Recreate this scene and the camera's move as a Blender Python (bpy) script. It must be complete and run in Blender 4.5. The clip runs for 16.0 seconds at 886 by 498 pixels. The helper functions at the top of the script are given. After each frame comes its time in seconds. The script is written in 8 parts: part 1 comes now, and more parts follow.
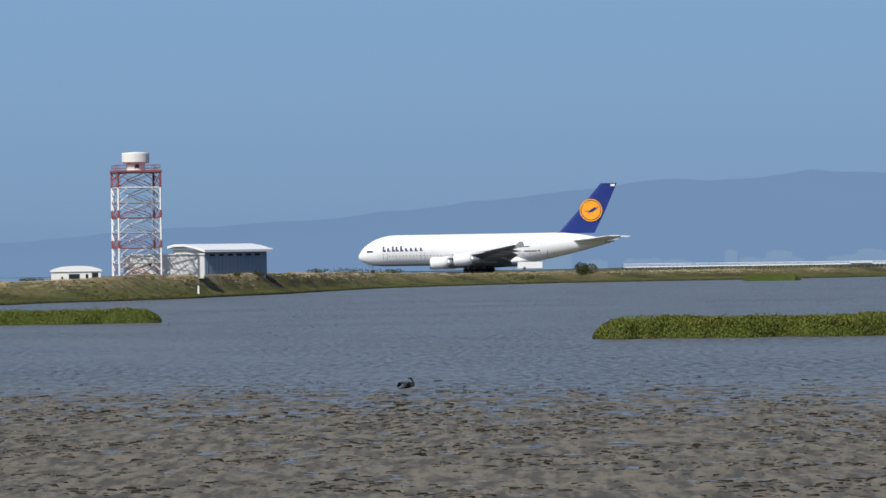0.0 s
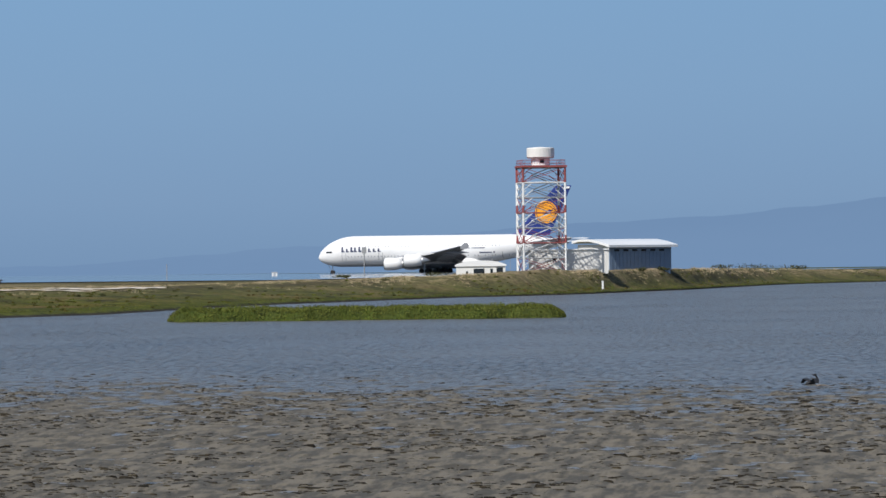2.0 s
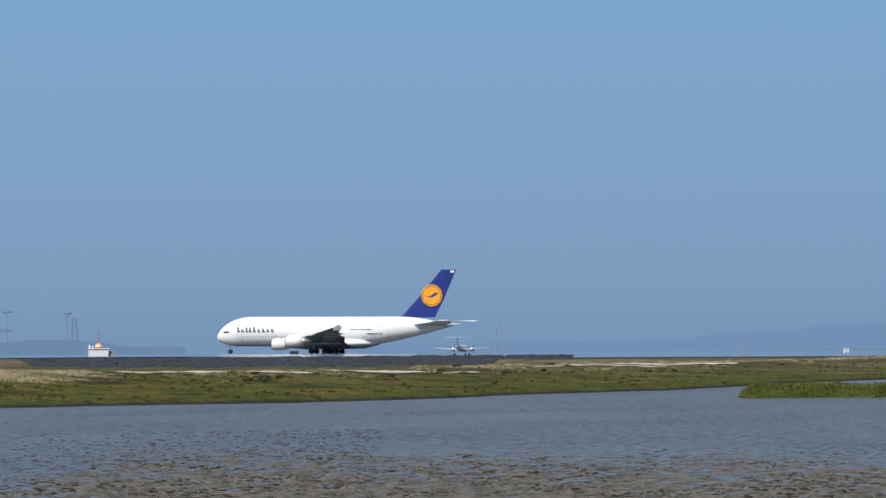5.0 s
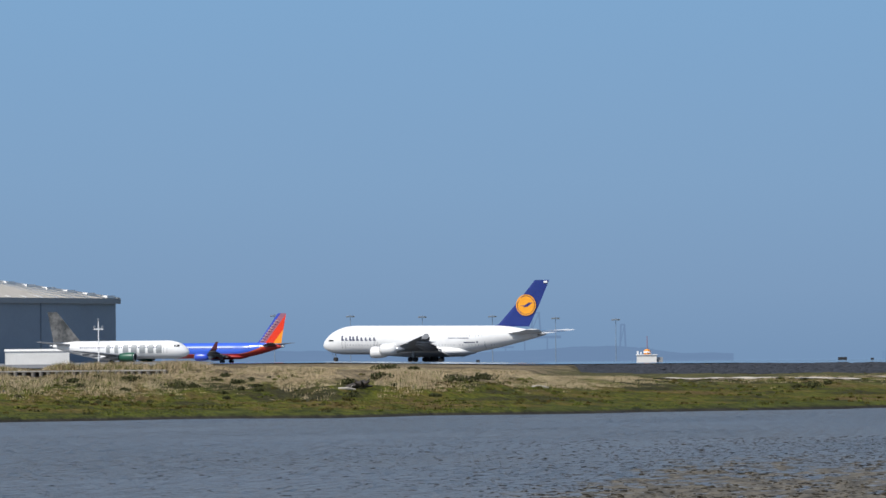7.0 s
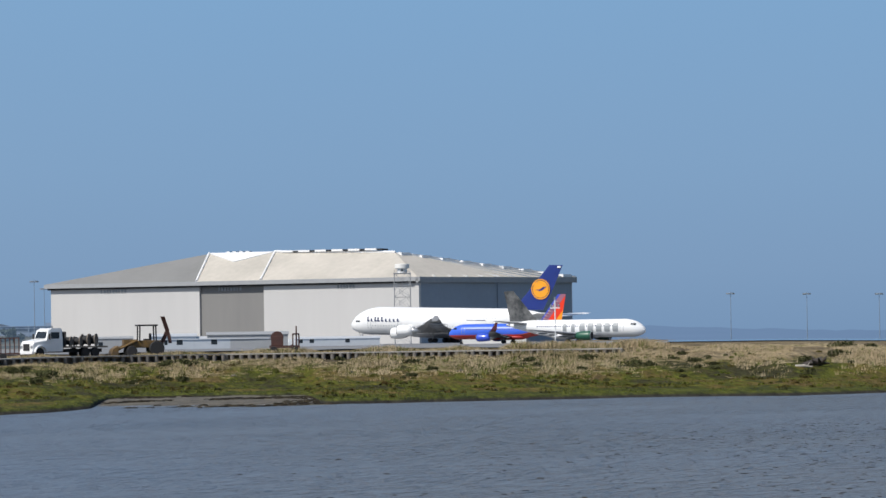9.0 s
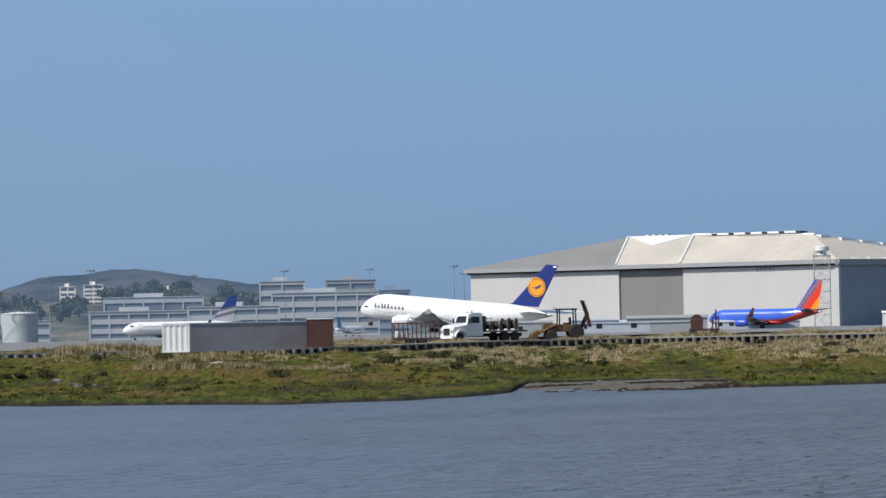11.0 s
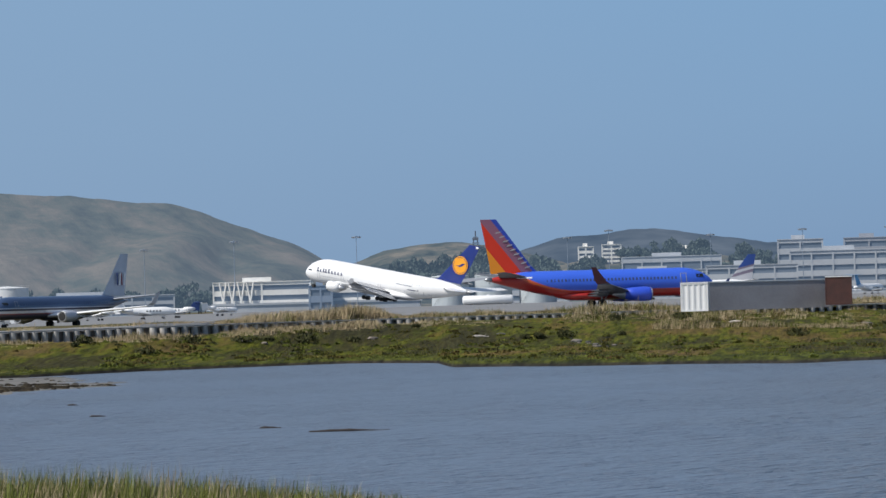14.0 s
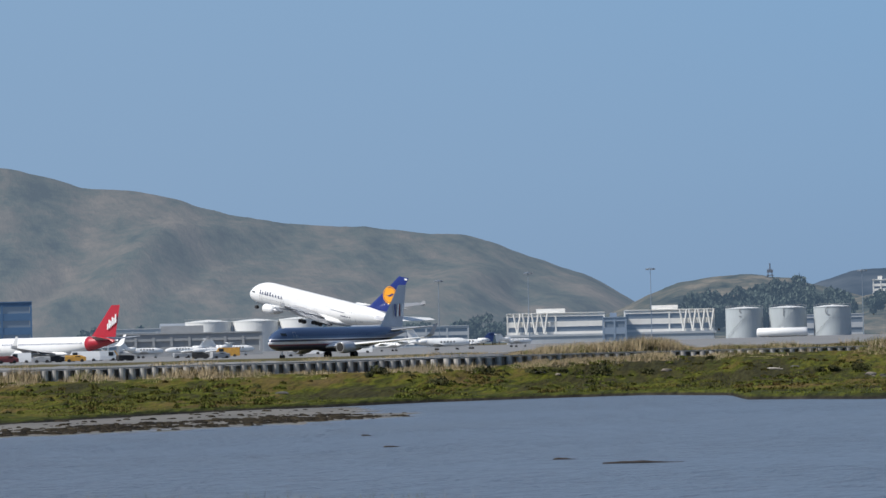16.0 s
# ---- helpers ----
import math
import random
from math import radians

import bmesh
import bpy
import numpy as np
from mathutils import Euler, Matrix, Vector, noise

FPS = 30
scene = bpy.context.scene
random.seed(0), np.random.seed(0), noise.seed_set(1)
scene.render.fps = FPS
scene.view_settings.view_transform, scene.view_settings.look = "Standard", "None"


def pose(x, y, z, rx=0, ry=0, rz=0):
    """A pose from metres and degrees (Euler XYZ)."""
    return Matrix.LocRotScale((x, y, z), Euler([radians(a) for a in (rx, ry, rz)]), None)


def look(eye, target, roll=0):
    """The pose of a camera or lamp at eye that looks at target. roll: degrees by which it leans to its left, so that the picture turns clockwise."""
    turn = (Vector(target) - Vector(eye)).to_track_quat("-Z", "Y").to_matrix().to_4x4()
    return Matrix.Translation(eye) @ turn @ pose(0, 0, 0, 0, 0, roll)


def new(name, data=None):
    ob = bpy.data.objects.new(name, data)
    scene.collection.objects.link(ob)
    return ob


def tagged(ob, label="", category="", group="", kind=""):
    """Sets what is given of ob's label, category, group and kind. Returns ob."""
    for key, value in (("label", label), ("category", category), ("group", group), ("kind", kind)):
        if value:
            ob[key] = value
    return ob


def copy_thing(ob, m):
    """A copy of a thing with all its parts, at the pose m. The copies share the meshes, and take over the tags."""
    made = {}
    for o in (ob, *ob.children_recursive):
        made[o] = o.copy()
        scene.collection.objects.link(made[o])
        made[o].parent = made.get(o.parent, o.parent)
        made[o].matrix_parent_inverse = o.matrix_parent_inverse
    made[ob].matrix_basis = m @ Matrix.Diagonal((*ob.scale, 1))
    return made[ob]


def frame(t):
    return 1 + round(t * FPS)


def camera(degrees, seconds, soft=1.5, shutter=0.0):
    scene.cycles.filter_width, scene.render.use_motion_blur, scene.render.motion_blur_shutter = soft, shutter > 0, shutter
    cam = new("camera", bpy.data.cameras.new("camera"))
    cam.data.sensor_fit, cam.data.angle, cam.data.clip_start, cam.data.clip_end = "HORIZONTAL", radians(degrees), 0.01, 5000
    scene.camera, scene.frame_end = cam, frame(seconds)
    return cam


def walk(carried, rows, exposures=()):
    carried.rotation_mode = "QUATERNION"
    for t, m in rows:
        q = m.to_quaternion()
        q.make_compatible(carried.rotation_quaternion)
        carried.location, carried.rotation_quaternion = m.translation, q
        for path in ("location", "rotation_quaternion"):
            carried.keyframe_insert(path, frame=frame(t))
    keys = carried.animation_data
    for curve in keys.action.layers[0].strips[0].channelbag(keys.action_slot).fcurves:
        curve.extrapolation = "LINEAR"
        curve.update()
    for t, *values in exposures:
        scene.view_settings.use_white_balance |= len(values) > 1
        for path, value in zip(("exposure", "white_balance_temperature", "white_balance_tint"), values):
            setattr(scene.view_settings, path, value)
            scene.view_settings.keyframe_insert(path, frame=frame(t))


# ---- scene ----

EYE = 5.0          # the eye above the bay's water, standing on a 3.3 m bank


def view(yaw, pitch, roll):
    """The camera's pose: degrees to the left, up, and lean."""
    return pose(0, 0, EYE, 0, 0, yaw) @ pose(0, 0, 0, 90 + pitch) @ pose(0, 0, 0, 0, 0, roll)


cam = camera(8.9656, 16.0)
walk(cam, [
    (0.0, view(0.0000, 0.1615, -0.931)), (0.5, view(0.7464, 0.3637, -0.765)), (1.0, view(1.6651, 0.6877, -0.722)),
    (1.5, view(2.6879, 0.5396, -0.702)), (2.0, view(4.0998, 0.1717, -0.672)), (2.5, view(5.6643, 0.0859, -0.322)),
    (3.0, view(7.0077, 0.1462, -0.596)), (3.2, view(7.581, 0.147, -0.59)), (4.2, view(9.05, 0.62, -0.50)),
    (5.3, view(10.511, 1.072, -0.41)), (5.5, view(11.0841, 1.0870, -0.403)), (6.0, view(12.7149, 1.0569, -0.358)),
    (6.5, view(14.1622, 1.0412, -0.317)), (7.0, view(15.4346, 1.1002, -0.481)), (7.5, view(16.5731, 1.1006, -0.419)),
    (8.0, view(17.7217, 1.1070, -0.523)), (8.5, view(18.8950, 1.0466, -0.599)), (9.0, view(20.0567, 0.9297, -0.804)),
    (9.5, view(21.3083, 0.8729, -0.867)), (10.0, view(22.5765, 0.9658, -0.899)), (10.2, view(22.944, 0.966, -0.93)),
    (11.2, view(24.62, 0.79, -1.18)), (12.3, view(26.329, 0.607, -1.43)), (12.5, view(26.7216, 0.5891, -1.453)),
    (13.0, view(27.6581, 0.6251, -1.552)), (13.5, view(28.6199, 0.5905, -1.445)), (14.0, view(29.5620, 0.5405, -1.583)),
    (14.5, view(30.5309, 0.6276, -1.695)), (15.0, view(30.8778, 0.9244, -1.430)), (15.5, view(31.4742, 0.9453, -1.327)),
    (16.0, view(32.5354, 0.9354, -1.322))])

# ---- light: a clear early afternoon, the sun high behind the left shoulder ----
SUN_LEFT, SUN_UP = 147.0, 48.0      # degrees to the left of +y, degrees up
sun = new("sun", bpy.data.lights.new("sun", "SUN"))
sun.data.energy, sun.data.angle, sun.data.color = 4.8, radians(0.53), (1.0, 0.965, 0.91)
_a, _e = radians(SUN_LEFT), radians(SUN_UP)
sun_way = Vector((-math.sin(_a) * math.cos(_e), math.cos(_a) * math.cos(_e), math.sin(_e)))
sun.matrix_world = look(sun_way * 100, (0, 0, 0))

world = bpy.data.worlds.new("sky")
scene.world = world
world.use_nodes = True
_n, _l = world.node_tree.nodes, world.node_tree.links
_sky = _n.new("ShaderNodeTexSky")
_sky.sky_type, _sky.sun_disc = "NISHITA", False
_sky.sun_elevation, _sky.sun_rotation = radians(SUN_UP), radians(-SUN_LEFT)
_sky.dust_density, _sky.ozone_density = 1.2, 2.0
_hue = _n.new("ShaderNodeMix")
_hue.data_type = "RGBA"
_geo = _n.new("ShaderNodeTexCoord")
_sep = _n.new("ShaderNodeSeparateXYZ")
_ramp = _n.new("ShaderNodeValToRGB")
_fade = _n.new("ShaderNodeMapRange")
_fade.interpolation_type = "SMOOTHSTEP"
_fade.inputs["From Min"].default_value, _fade.inputs["From Max"].default_value = 0.05, 0.45
_fade.inputs["To Min"].default_value, _fade.inputs["To Max"].default_value = 1.0, 0.0
_bg = _n["Background"]
_gain = _n.new("ShaderNodeVectorMath")
_gain.operation = "SCALE"
_gain.inputs["Scale"].default_value = 0.10
# the sea haze low over the bay, blue-grey at the horizon
_stops = ((0.0, (0.182, 0.295, 0.470)), (0.012, (0.205, 0.328, 0.510)), (0.03, (0.215, 0.358, 0.555)), (0.065, (0.210, 0.382, 0.61)), (0.3, (0.20, 0.40, 0.70)))
_e0 = _ramp.color_ramp.elements
while len(_e0) < len(_stops):
    _e0.new(0.5)
for _k, (_p, _c) in enumerate(_stops):
    _e0[_k].position, _e0[_k].color = _p, (*_c, 1)
_l.new(_geo.outputs["Generated"], _sep.inputs[0])
_l.new(_sep.outputs["Z"], _ramp.inputs[0])
_l.new(_sep.outputs["Z"], _fade.inputs["Value"])
_l.new(_sky.outputs[0], _gain.inputs[0])
_l.new(_fade.outputs[0], _hue.inputs["Factor"])
_l.new(_gain.outputs[0], _hue.inputs["A"])
_west, _grey = _n.new("ShaderNodeMapRange"), _n.new("ShaderNodeMix")
_west.interpolation_type, _grey.data_type = "SMOOTHSTEP", "RGBA"
_west.inputs["From Min"].default_value, _west.inputs["From Max"].default_value = -0.36, -0.60
_west.inputs["To Max"].default_value = 0.55
_grey.inputs["B"].default_value = (0.262, 0.380, 0.540, 1)
_l.new(_sep.outputs["X"], _west.inputs["Value"])
_l.new(_west.outputs[0], _grey.inputs["Factor"])
_l.new(_ramp.outputs[0], _grey.inputs["A"])
_l.new(_grey.outputs["Result"], _hue.inputs["B"])
_l.new(_hue.outputs["Result"], _bg.inputs["Color"])
_bg.inputs["Strength"].default_value = 1.0
scene.view_settings.exposure = 0.0

# ---- helpers of the scene ----


def at(az, d, z=0.0, turn=0.0):
    """The pose of a thing d metres off, az degrees to the left of +y; its own x runs to the right, its y away."""
    a = radians(az)
    return pose(-math.sin(a) * d, math.cos(a) * d, z, 0, 0, az + turn)


def rise(d, el):
    """The height of what stands d metres off at el degrees over the eye's level."""
    return EYE + d * math.tan(radians(el))


def mesh_of(name, bm, mat, smooth=False):
    me = bpy.data.meshes.new(name)
    bm.to_mesh(me)
    bm.free()
    for m in (mat if isinstance(mat, (list, tuple)) else (mat,)):
        me.materials.append(m)
    if smooth:
        me.shade_smooth()
    return me


def part(name, bm, mat, parent, label="", smooth=False):
    ob = new(name, mesh_of(name, bm, mat, smooth))
    ob.parent = parent
    if label:
        ob["label"] = label
    return ob


def thing(name, m, label, category, group="", kind=""):
    ob = new(name)
    ob.empty_display_size = 0.5
    ob.matrix_world = m
    return tagged(ob, label, category, group, kind)


def solid(name, bm, mat, m, label, category, group="", kind="", smooth=False):
    ob = new(name, mesh_of(name, bm, mat, smooth))
    ob.matrix_world = m
    return tagged(ob, label, category, group, kind)


def box(bm, x0, x1, y0, y1, z0, z1, bevel=0.0):
    vs = [bm.verts.new(p) for p in ((x0, y0, z0), (x1, y0, z0), (x1, y1, z0), (x0, y1, z0), (x0, y0, z1), (x1, y0, z1), (x1, y1, z1), (x0, y1, z1))]
    fs = [bm.faces.new([vs[i] for i in q]) for q in ((0, 3, 2, 1), (4, 5, 6, 7), (0, 1, 5, 4), (1, 2, 6, 5), (2, 3, 7, 6), (3, 0, 4, 7))]
    if bevel:
        bmesh.ops.bevel(bm, geom=list({e for f in fs for e in f.edges}), offset=bevel, segments=2, affect="EDGES", profile=0.6)
    return bm


def boxes(*rows, bevel=0.0):
    bm = bmesh.new()
    for r in rows:
        box(bm, *r, bevel=bevel)
    return bm


def rod(bm, a, b, r, n=6, r2=None):
    """A round bar from a to b."""
    a, b = Vector(a), Vector(b)
    w = (b - a).normalized()
    u = w.orthogonal().normalized()
    v = w.cross(u)
    r2 = r if r2 is None else r2
    rings = [[bm.verts.new(c + (u * math.cos(2 * math.pi * k / n) + v * math.sin(2 * math.pi * k / n)) * q) for k in range(n)] for c, q in ((a, r), (b, r2))]
    for k in range(n):
        bm.faces.new((rings[0][k], rings[0][(k + 1) % n], rings[1][(k + 1) % n], rings[1][k]))
    bm.faces.new(rings[0][::-1])
    bm.faces.new(rings[1])
    return bm


def rods(*rows):
    bm = bmesh.new()
    for r in rows:
        rod(bm, *r)
    return bm


def loft(rings, closed=True):
    """One skin over rings of equally many points."""
    bm = bmesh.new()
    vr = [[bm.verts.new(p) for p in ring] for ring in rings]
    n = len(vr[0])
    for a, b in zip(vr, vr[1:]):
        for k in range(n):
            bm.faces.new((a[k], a[(k + 1) % n], b[(k + 1) % n], b[k]))
    if closed:
        bm.faces.new(vr[0][::-1])
        bm.faces.new(vr[-1])
    bmesh.ops.recalc_face_normals(bm, faces=bm.faces)
    return bm


def turned(profile, n=24, axis="z"):
    """A turned body from (radius, height) rows."""
    rings = []
    for r, h in profile:
        ring = []
        for k in range(n):
            c, s = r * math.cos(2 * math.pi * k / n), r * math.sin(2 * math.pi * k / n)
            ring.append((c, s, h) if axis == "z" else (h, c, s) if axis == "x" else (c, h, s))
        rings.append(ring)
    return loft(rings)


def lerp(x, rows, k=1):
    return float(np.interp(x, [r[0] for r in rows], [r[k] for r in rows]))


def vnoise(x, y, seed=0):
    """Smooth value noise on arrays, -1 to 1."""
    xi, yi = np.floor(x).astype(np.int64), np.floor(y).astype(np.int64)
    fx, fy = x - xi, y - yi
    fx, fy = fx * fx * (3 - 2 * fx), fy * fy * (3 - 2 * fy)

    def h(a, b):
        n = (a * 374761393 + b * 668265263 + seed * 144665) & 0x7FFFFFFF
        n = ((n ^ (n >> 13)) * 1274126177) & 0x7FFFFFFF
        return ((n ^ (n >> 16)) & 0xFFFF) / 32767.5 - 1
    return (h(xi, yi) * (1 - fx) + h(xi + 1, yi) * fx) * (1 - fy) + (h(xi, yi + 1) * (1 - fx) + h(xi + 1, yi + 1) * fx) * fy


def fbm(x, y, octaves=4, seed=0):
    v, a = 0, 1.0
    for k in range(octaves):
        v, a, x, y = v + a * vnoise(x, y, seed + k), a * 0.5, x * 2.03, y * 2.03
    return v


def grid_mesh(name, co, nu, nv, mat, smooth=True):
    """A sheet from an array of nu x nv points."""
    me = bpy.data.meshes.new(name)
    i = np.arange(nu * nv).reshape(nu, nv)
    f = np.stack([i[:-1, :-1], i[1:, :-1], i[1:, 1:], i[:-1, 1:]], -1).reshape(-1, 4)
    me.vertices.add(nu * nv)
    me.vertices.foreach_set("co", co.reshape(-1).astype(np.float32))
    me.loops.add(len(f) * 4)
    me.loops.foreach_set("vertex_index", f.reshape(-1).astype(np.int32))
    me.polygons.add(len(f))
    me.polygons.foreach_set("loop_start", np.arange(0, len(f) * 4, 4, dtype=np.int32))
    me.materials.append(mat)
    me.update(calc_edges=True)
    me.validate()
    if smooth:
        me.shade_smooth()
    return me


def soup(name, v, f, mats, index=None):
    """A mesh of loose small faces, from arrays of points and of corner numbers (3 or 4 a face)."""
    me = bpy.data.meshes.new(name)
    n = f.shape[1]
    me.vertices.add(len(v))
    me.vertices.foreach_set("co", v.reshape(-1).astype(np.float32))
    me.loops.add(f.size)
    me.loops.foreach_set("vertex_index", f.reshape(-1).astype(np.int32))
    me.polygons.add(len(f))
    me.polygons.foreach_set("loop_start", np.arange(0, f.size, n, dtype=np.int32))
    for m in mats:
        me.materials.append(m)
    if index is not None:
        me.polygons.foreach_set("material_index", index.astype(np.int32))
    me.update(calc_edges=True)
    return me


# ---- materials ----
def material(name, color, rough=0.6, metal=0.0, second=None, scale=1.0, amount=0.5, fine=None, bump=0.0, bump_scale=None, island=0.0, coat=0.0, stretch=(1, 1, 1), spec=0.5):
    """A surface of two mottled tones with finer grain and relief, in metres of its own space."""
    m = bpy.data.materials.new(name)
    m.use_nodes = True
    n, l = m.node_tree.nodes, m.node_tree.links
    b = n["Principled BSDF"]
    b.inputs["Roughness"].default_value, b.inputs["Metallic"].default_value = rough, metal
    b.inputs["Specular IOR Level"].default_value = spec
    if coat:
        b.inputs["Coat Weight"].default_value, b.inputs["Coat Roughness"].default_value = coat, 0.08
    tc = n.new("ShaderNodeTexCoord")
    mp = n.new("ShaderNodeMapping")
    mp.inputs["Scale"].default_value = stretch
    l.new(tc.outputs["Object"], mp.inputs[0])
    second = second or tuple(c * 0.78 for c in color)
    big = n.new("ShaderNodeTexNoise")
    big.inputs["Scale"].default_value, big.inputs["Detail"].default_value = scale, 4
    l.new(mp.outputs[0], big.inputs["Vector"])
    sm = n.new("ShaderNodeTexNoise")
    sm.inputs["Scale"].default_value, sm.inputs["Detail"].default_value = fine or scale * 9, 3
    l.new(mp.outputs[0], sm.inputs["Vector"])
    add = n.new("ShaderNodeMath")
    add.operation = "MULTIPLY_ADD"
    add.inputs[1].default_value = 0.45
    l.new(sm.outputs[0], add.inputs[0])
    l.new(big.outputs[0], add.inputs[2])
    mr = n.new("ShaderNodeMapRange")
    mr.inputs["From Min"].default_value, mr.inputs["From Max"].default_value = 0.5, 0.95
    mr.inputs["To Min"].default_value, mr.inputs["To Max"].default_value = 0.5 - amount / 2, 0.5 + amount / 2
    l.new(add.outputs[0], mr.inputs[0])
    mix = n.new("ShaderNodeMix")
    mix.data_type = "RGBA"
    mix.inputs["A"].default_value, mix.inputs["B"].default_value = (*color, 1), (*second, 1)
    l.new(mr.outputs[0], mix.inputs["Factor"])
    out = mix.outputs["Result"]
    if island:
        g = n.new("ShaderNodeNewGeometry")
        hs = n.new("ShaderNodeHueSaturation")
        v = n.new("ShaderNodeMapRange")
        v.inputs["To Min"].default_value, v.inputs["To Max"].default_value = 1 - island, 1 + island
        l.new(g.outputs["Random Per Island"], v.inputs[0])
        l.new(v.outputs[0], hs.inputs["Value"])
        l.new(out, hs.inputs["Color"])
        out = hs.outputs[0]
    l.new(out, b.inputs["Base Color"])
    if bump:
        bp = n.new("ShaderNodeBump")
        bp.inputs["Strength"].default_value, bp.inputs["Distance"].default_value = min(1.0, bump), 0.05
        src = sm
        if bump_scale:
            src = n.new("ShaderNodeTexNoise")
            src.inputs["Scale"].default_value, src.inputs["Detail"].default_value = bump_scale, 4
            l.new(mp.outputs[0], src.inputs["Vector"])
        l.new(src.outputs[0], bp.inputs["Height"])
        l.new(bp.outputs[0], b.inputs["Normal"])
    return m


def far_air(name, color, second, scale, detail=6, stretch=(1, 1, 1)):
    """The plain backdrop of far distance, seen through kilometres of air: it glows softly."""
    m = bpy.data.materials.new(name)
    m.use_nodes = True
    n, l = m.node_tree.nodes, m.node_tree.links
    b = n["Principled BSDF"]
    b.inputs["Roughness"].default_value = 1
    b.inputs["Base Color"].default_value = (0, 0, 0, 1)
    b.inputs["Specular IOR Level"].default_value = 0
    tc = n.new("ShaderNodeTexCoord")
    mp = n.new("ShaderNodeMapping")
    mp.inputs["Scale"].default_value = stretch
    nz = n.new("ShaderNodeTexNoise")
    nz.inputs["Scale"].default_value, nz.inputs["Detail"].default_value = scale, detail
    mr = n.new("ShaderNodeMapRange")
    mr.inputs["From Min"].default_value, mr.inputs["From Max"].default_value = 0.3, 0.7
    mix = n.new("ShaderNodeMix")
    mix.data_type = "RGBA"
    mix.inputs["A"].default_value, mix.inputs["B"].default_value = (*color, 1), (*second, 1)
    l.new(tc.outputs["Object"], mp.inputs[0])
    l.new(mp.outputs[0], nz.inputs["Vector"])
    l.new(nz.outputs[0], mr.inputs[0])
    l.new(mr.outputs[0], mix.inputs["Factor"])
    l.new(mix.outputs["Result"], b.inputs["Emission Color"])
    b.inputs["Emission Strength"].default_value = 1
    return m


WHITE = material("white_paint", (0.80, 0.80, 0.79), 0.35, scale=0.3, second=(0.72, 0.72, 0.71), amount=0.5, coat=0.3)
WALL_WHITE = material("white_wall", (0.76, 0.75, 0.72), 0.7, scale=0.25, second=(0.62, 0.61, 0.58), amount=0.7, bump=0.2)
BELLY = material("grey_belly_paint", (0.42, 0.44, 0.47), 0.35, scale=0.3, coat=0.3)
STEEL = material("bare_steel", (0.45, 0.46, 0.47), 0.4, 0.8, scale=1.0)
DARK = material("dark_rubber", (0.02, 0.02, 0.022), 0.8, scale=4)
# far haze and sky reflection are put into this blue-grey base
FAR_GLASS = material("hazed_window_glass", (0.13, 0.155, 0.185), 0.35, scale=0.1)
GLASS_DARK = material("dark_window_glass", (0.02, 0.025, 0.03), 0.08, scale=1)
# below the wings' own grey: shade of the underside is put in
WING_GREY = material("grey_wing_skin", (0.30, 0.31, 0.33), 0.42, scale=0.4, second=(0.24, 0.25, 0.27), coat=0.15)
RED_PAINT = material("signal_red_paint", (0.30, 0.055, 0.05), 0.6, scale=1.5, second=(0.20, 0.06, 0.06))
ORANGE = material("orange_paint", (0.85, 0.28, 0.02), 0.45, scale=0.6)
GOLD = material("amber_yellow_paint", (0.88, 0.36, 0.02), 0.4, scale=0.6)
NAVY = material("deep_blue_paint", (0.012, 0.03, 0.19), 0.35, scale=0.4, second=(0.010, 0.024, 0.15), coat=0.3)
ROYAL = material("royal_blue_paint", (0.035, 0.09, 0.58), 0.35, scale=0.4, second=(0.03, 0.075, 0.5), coat=0.3)
INK = material("dark_blue_lettering", (0.05, 0.06, 0.12), 0.5, scale=2)
GREY_LIGHT = material("pale_grey_lettering", (0.45, 0.42, 0.42), 0.5, scale=2)
GREY_BAR = material("grey_lettering", (0.30, 0.32, 0.33), 0.5, scale=2)
GREY = material("grey_paint", (0.32, 0.33, 0.34), 0.6, scale=0.5, bump=0.1)
RUST = material("rust_brown_paint", (0.085, 0.032, 0.025), 0.75, scale=1.2, second=(0.05, 0.024, 0.02), amount=0.9, bump=0.2)
YELLOW = material("worn_yellow_paint", (0.55, 0.30, 0.04), 0.6, scale=2, second=(0.35, 0.18, 0.04), amount=0.9)
CONCRETE = material("weathered_concrete", (0.40, 0.38, 0.35), 0.9, scale=0.6, second=(0.27, 0.26, 0.24), amount=0.9, bump=0.4)
ASPHALT = material("asphalt", (0.06, 0.06, 0.062), 0.9, scale=0.2, second=(0.045, 0.046, 0.05), amount=0.8, bump=0.3)
TIMBER = material("weathered_timber", (0.20, 0.17, 0.14), 0.85, scale=2, second=(0.11, 0.095, 0.08), amount=0.9, bump=0.5)
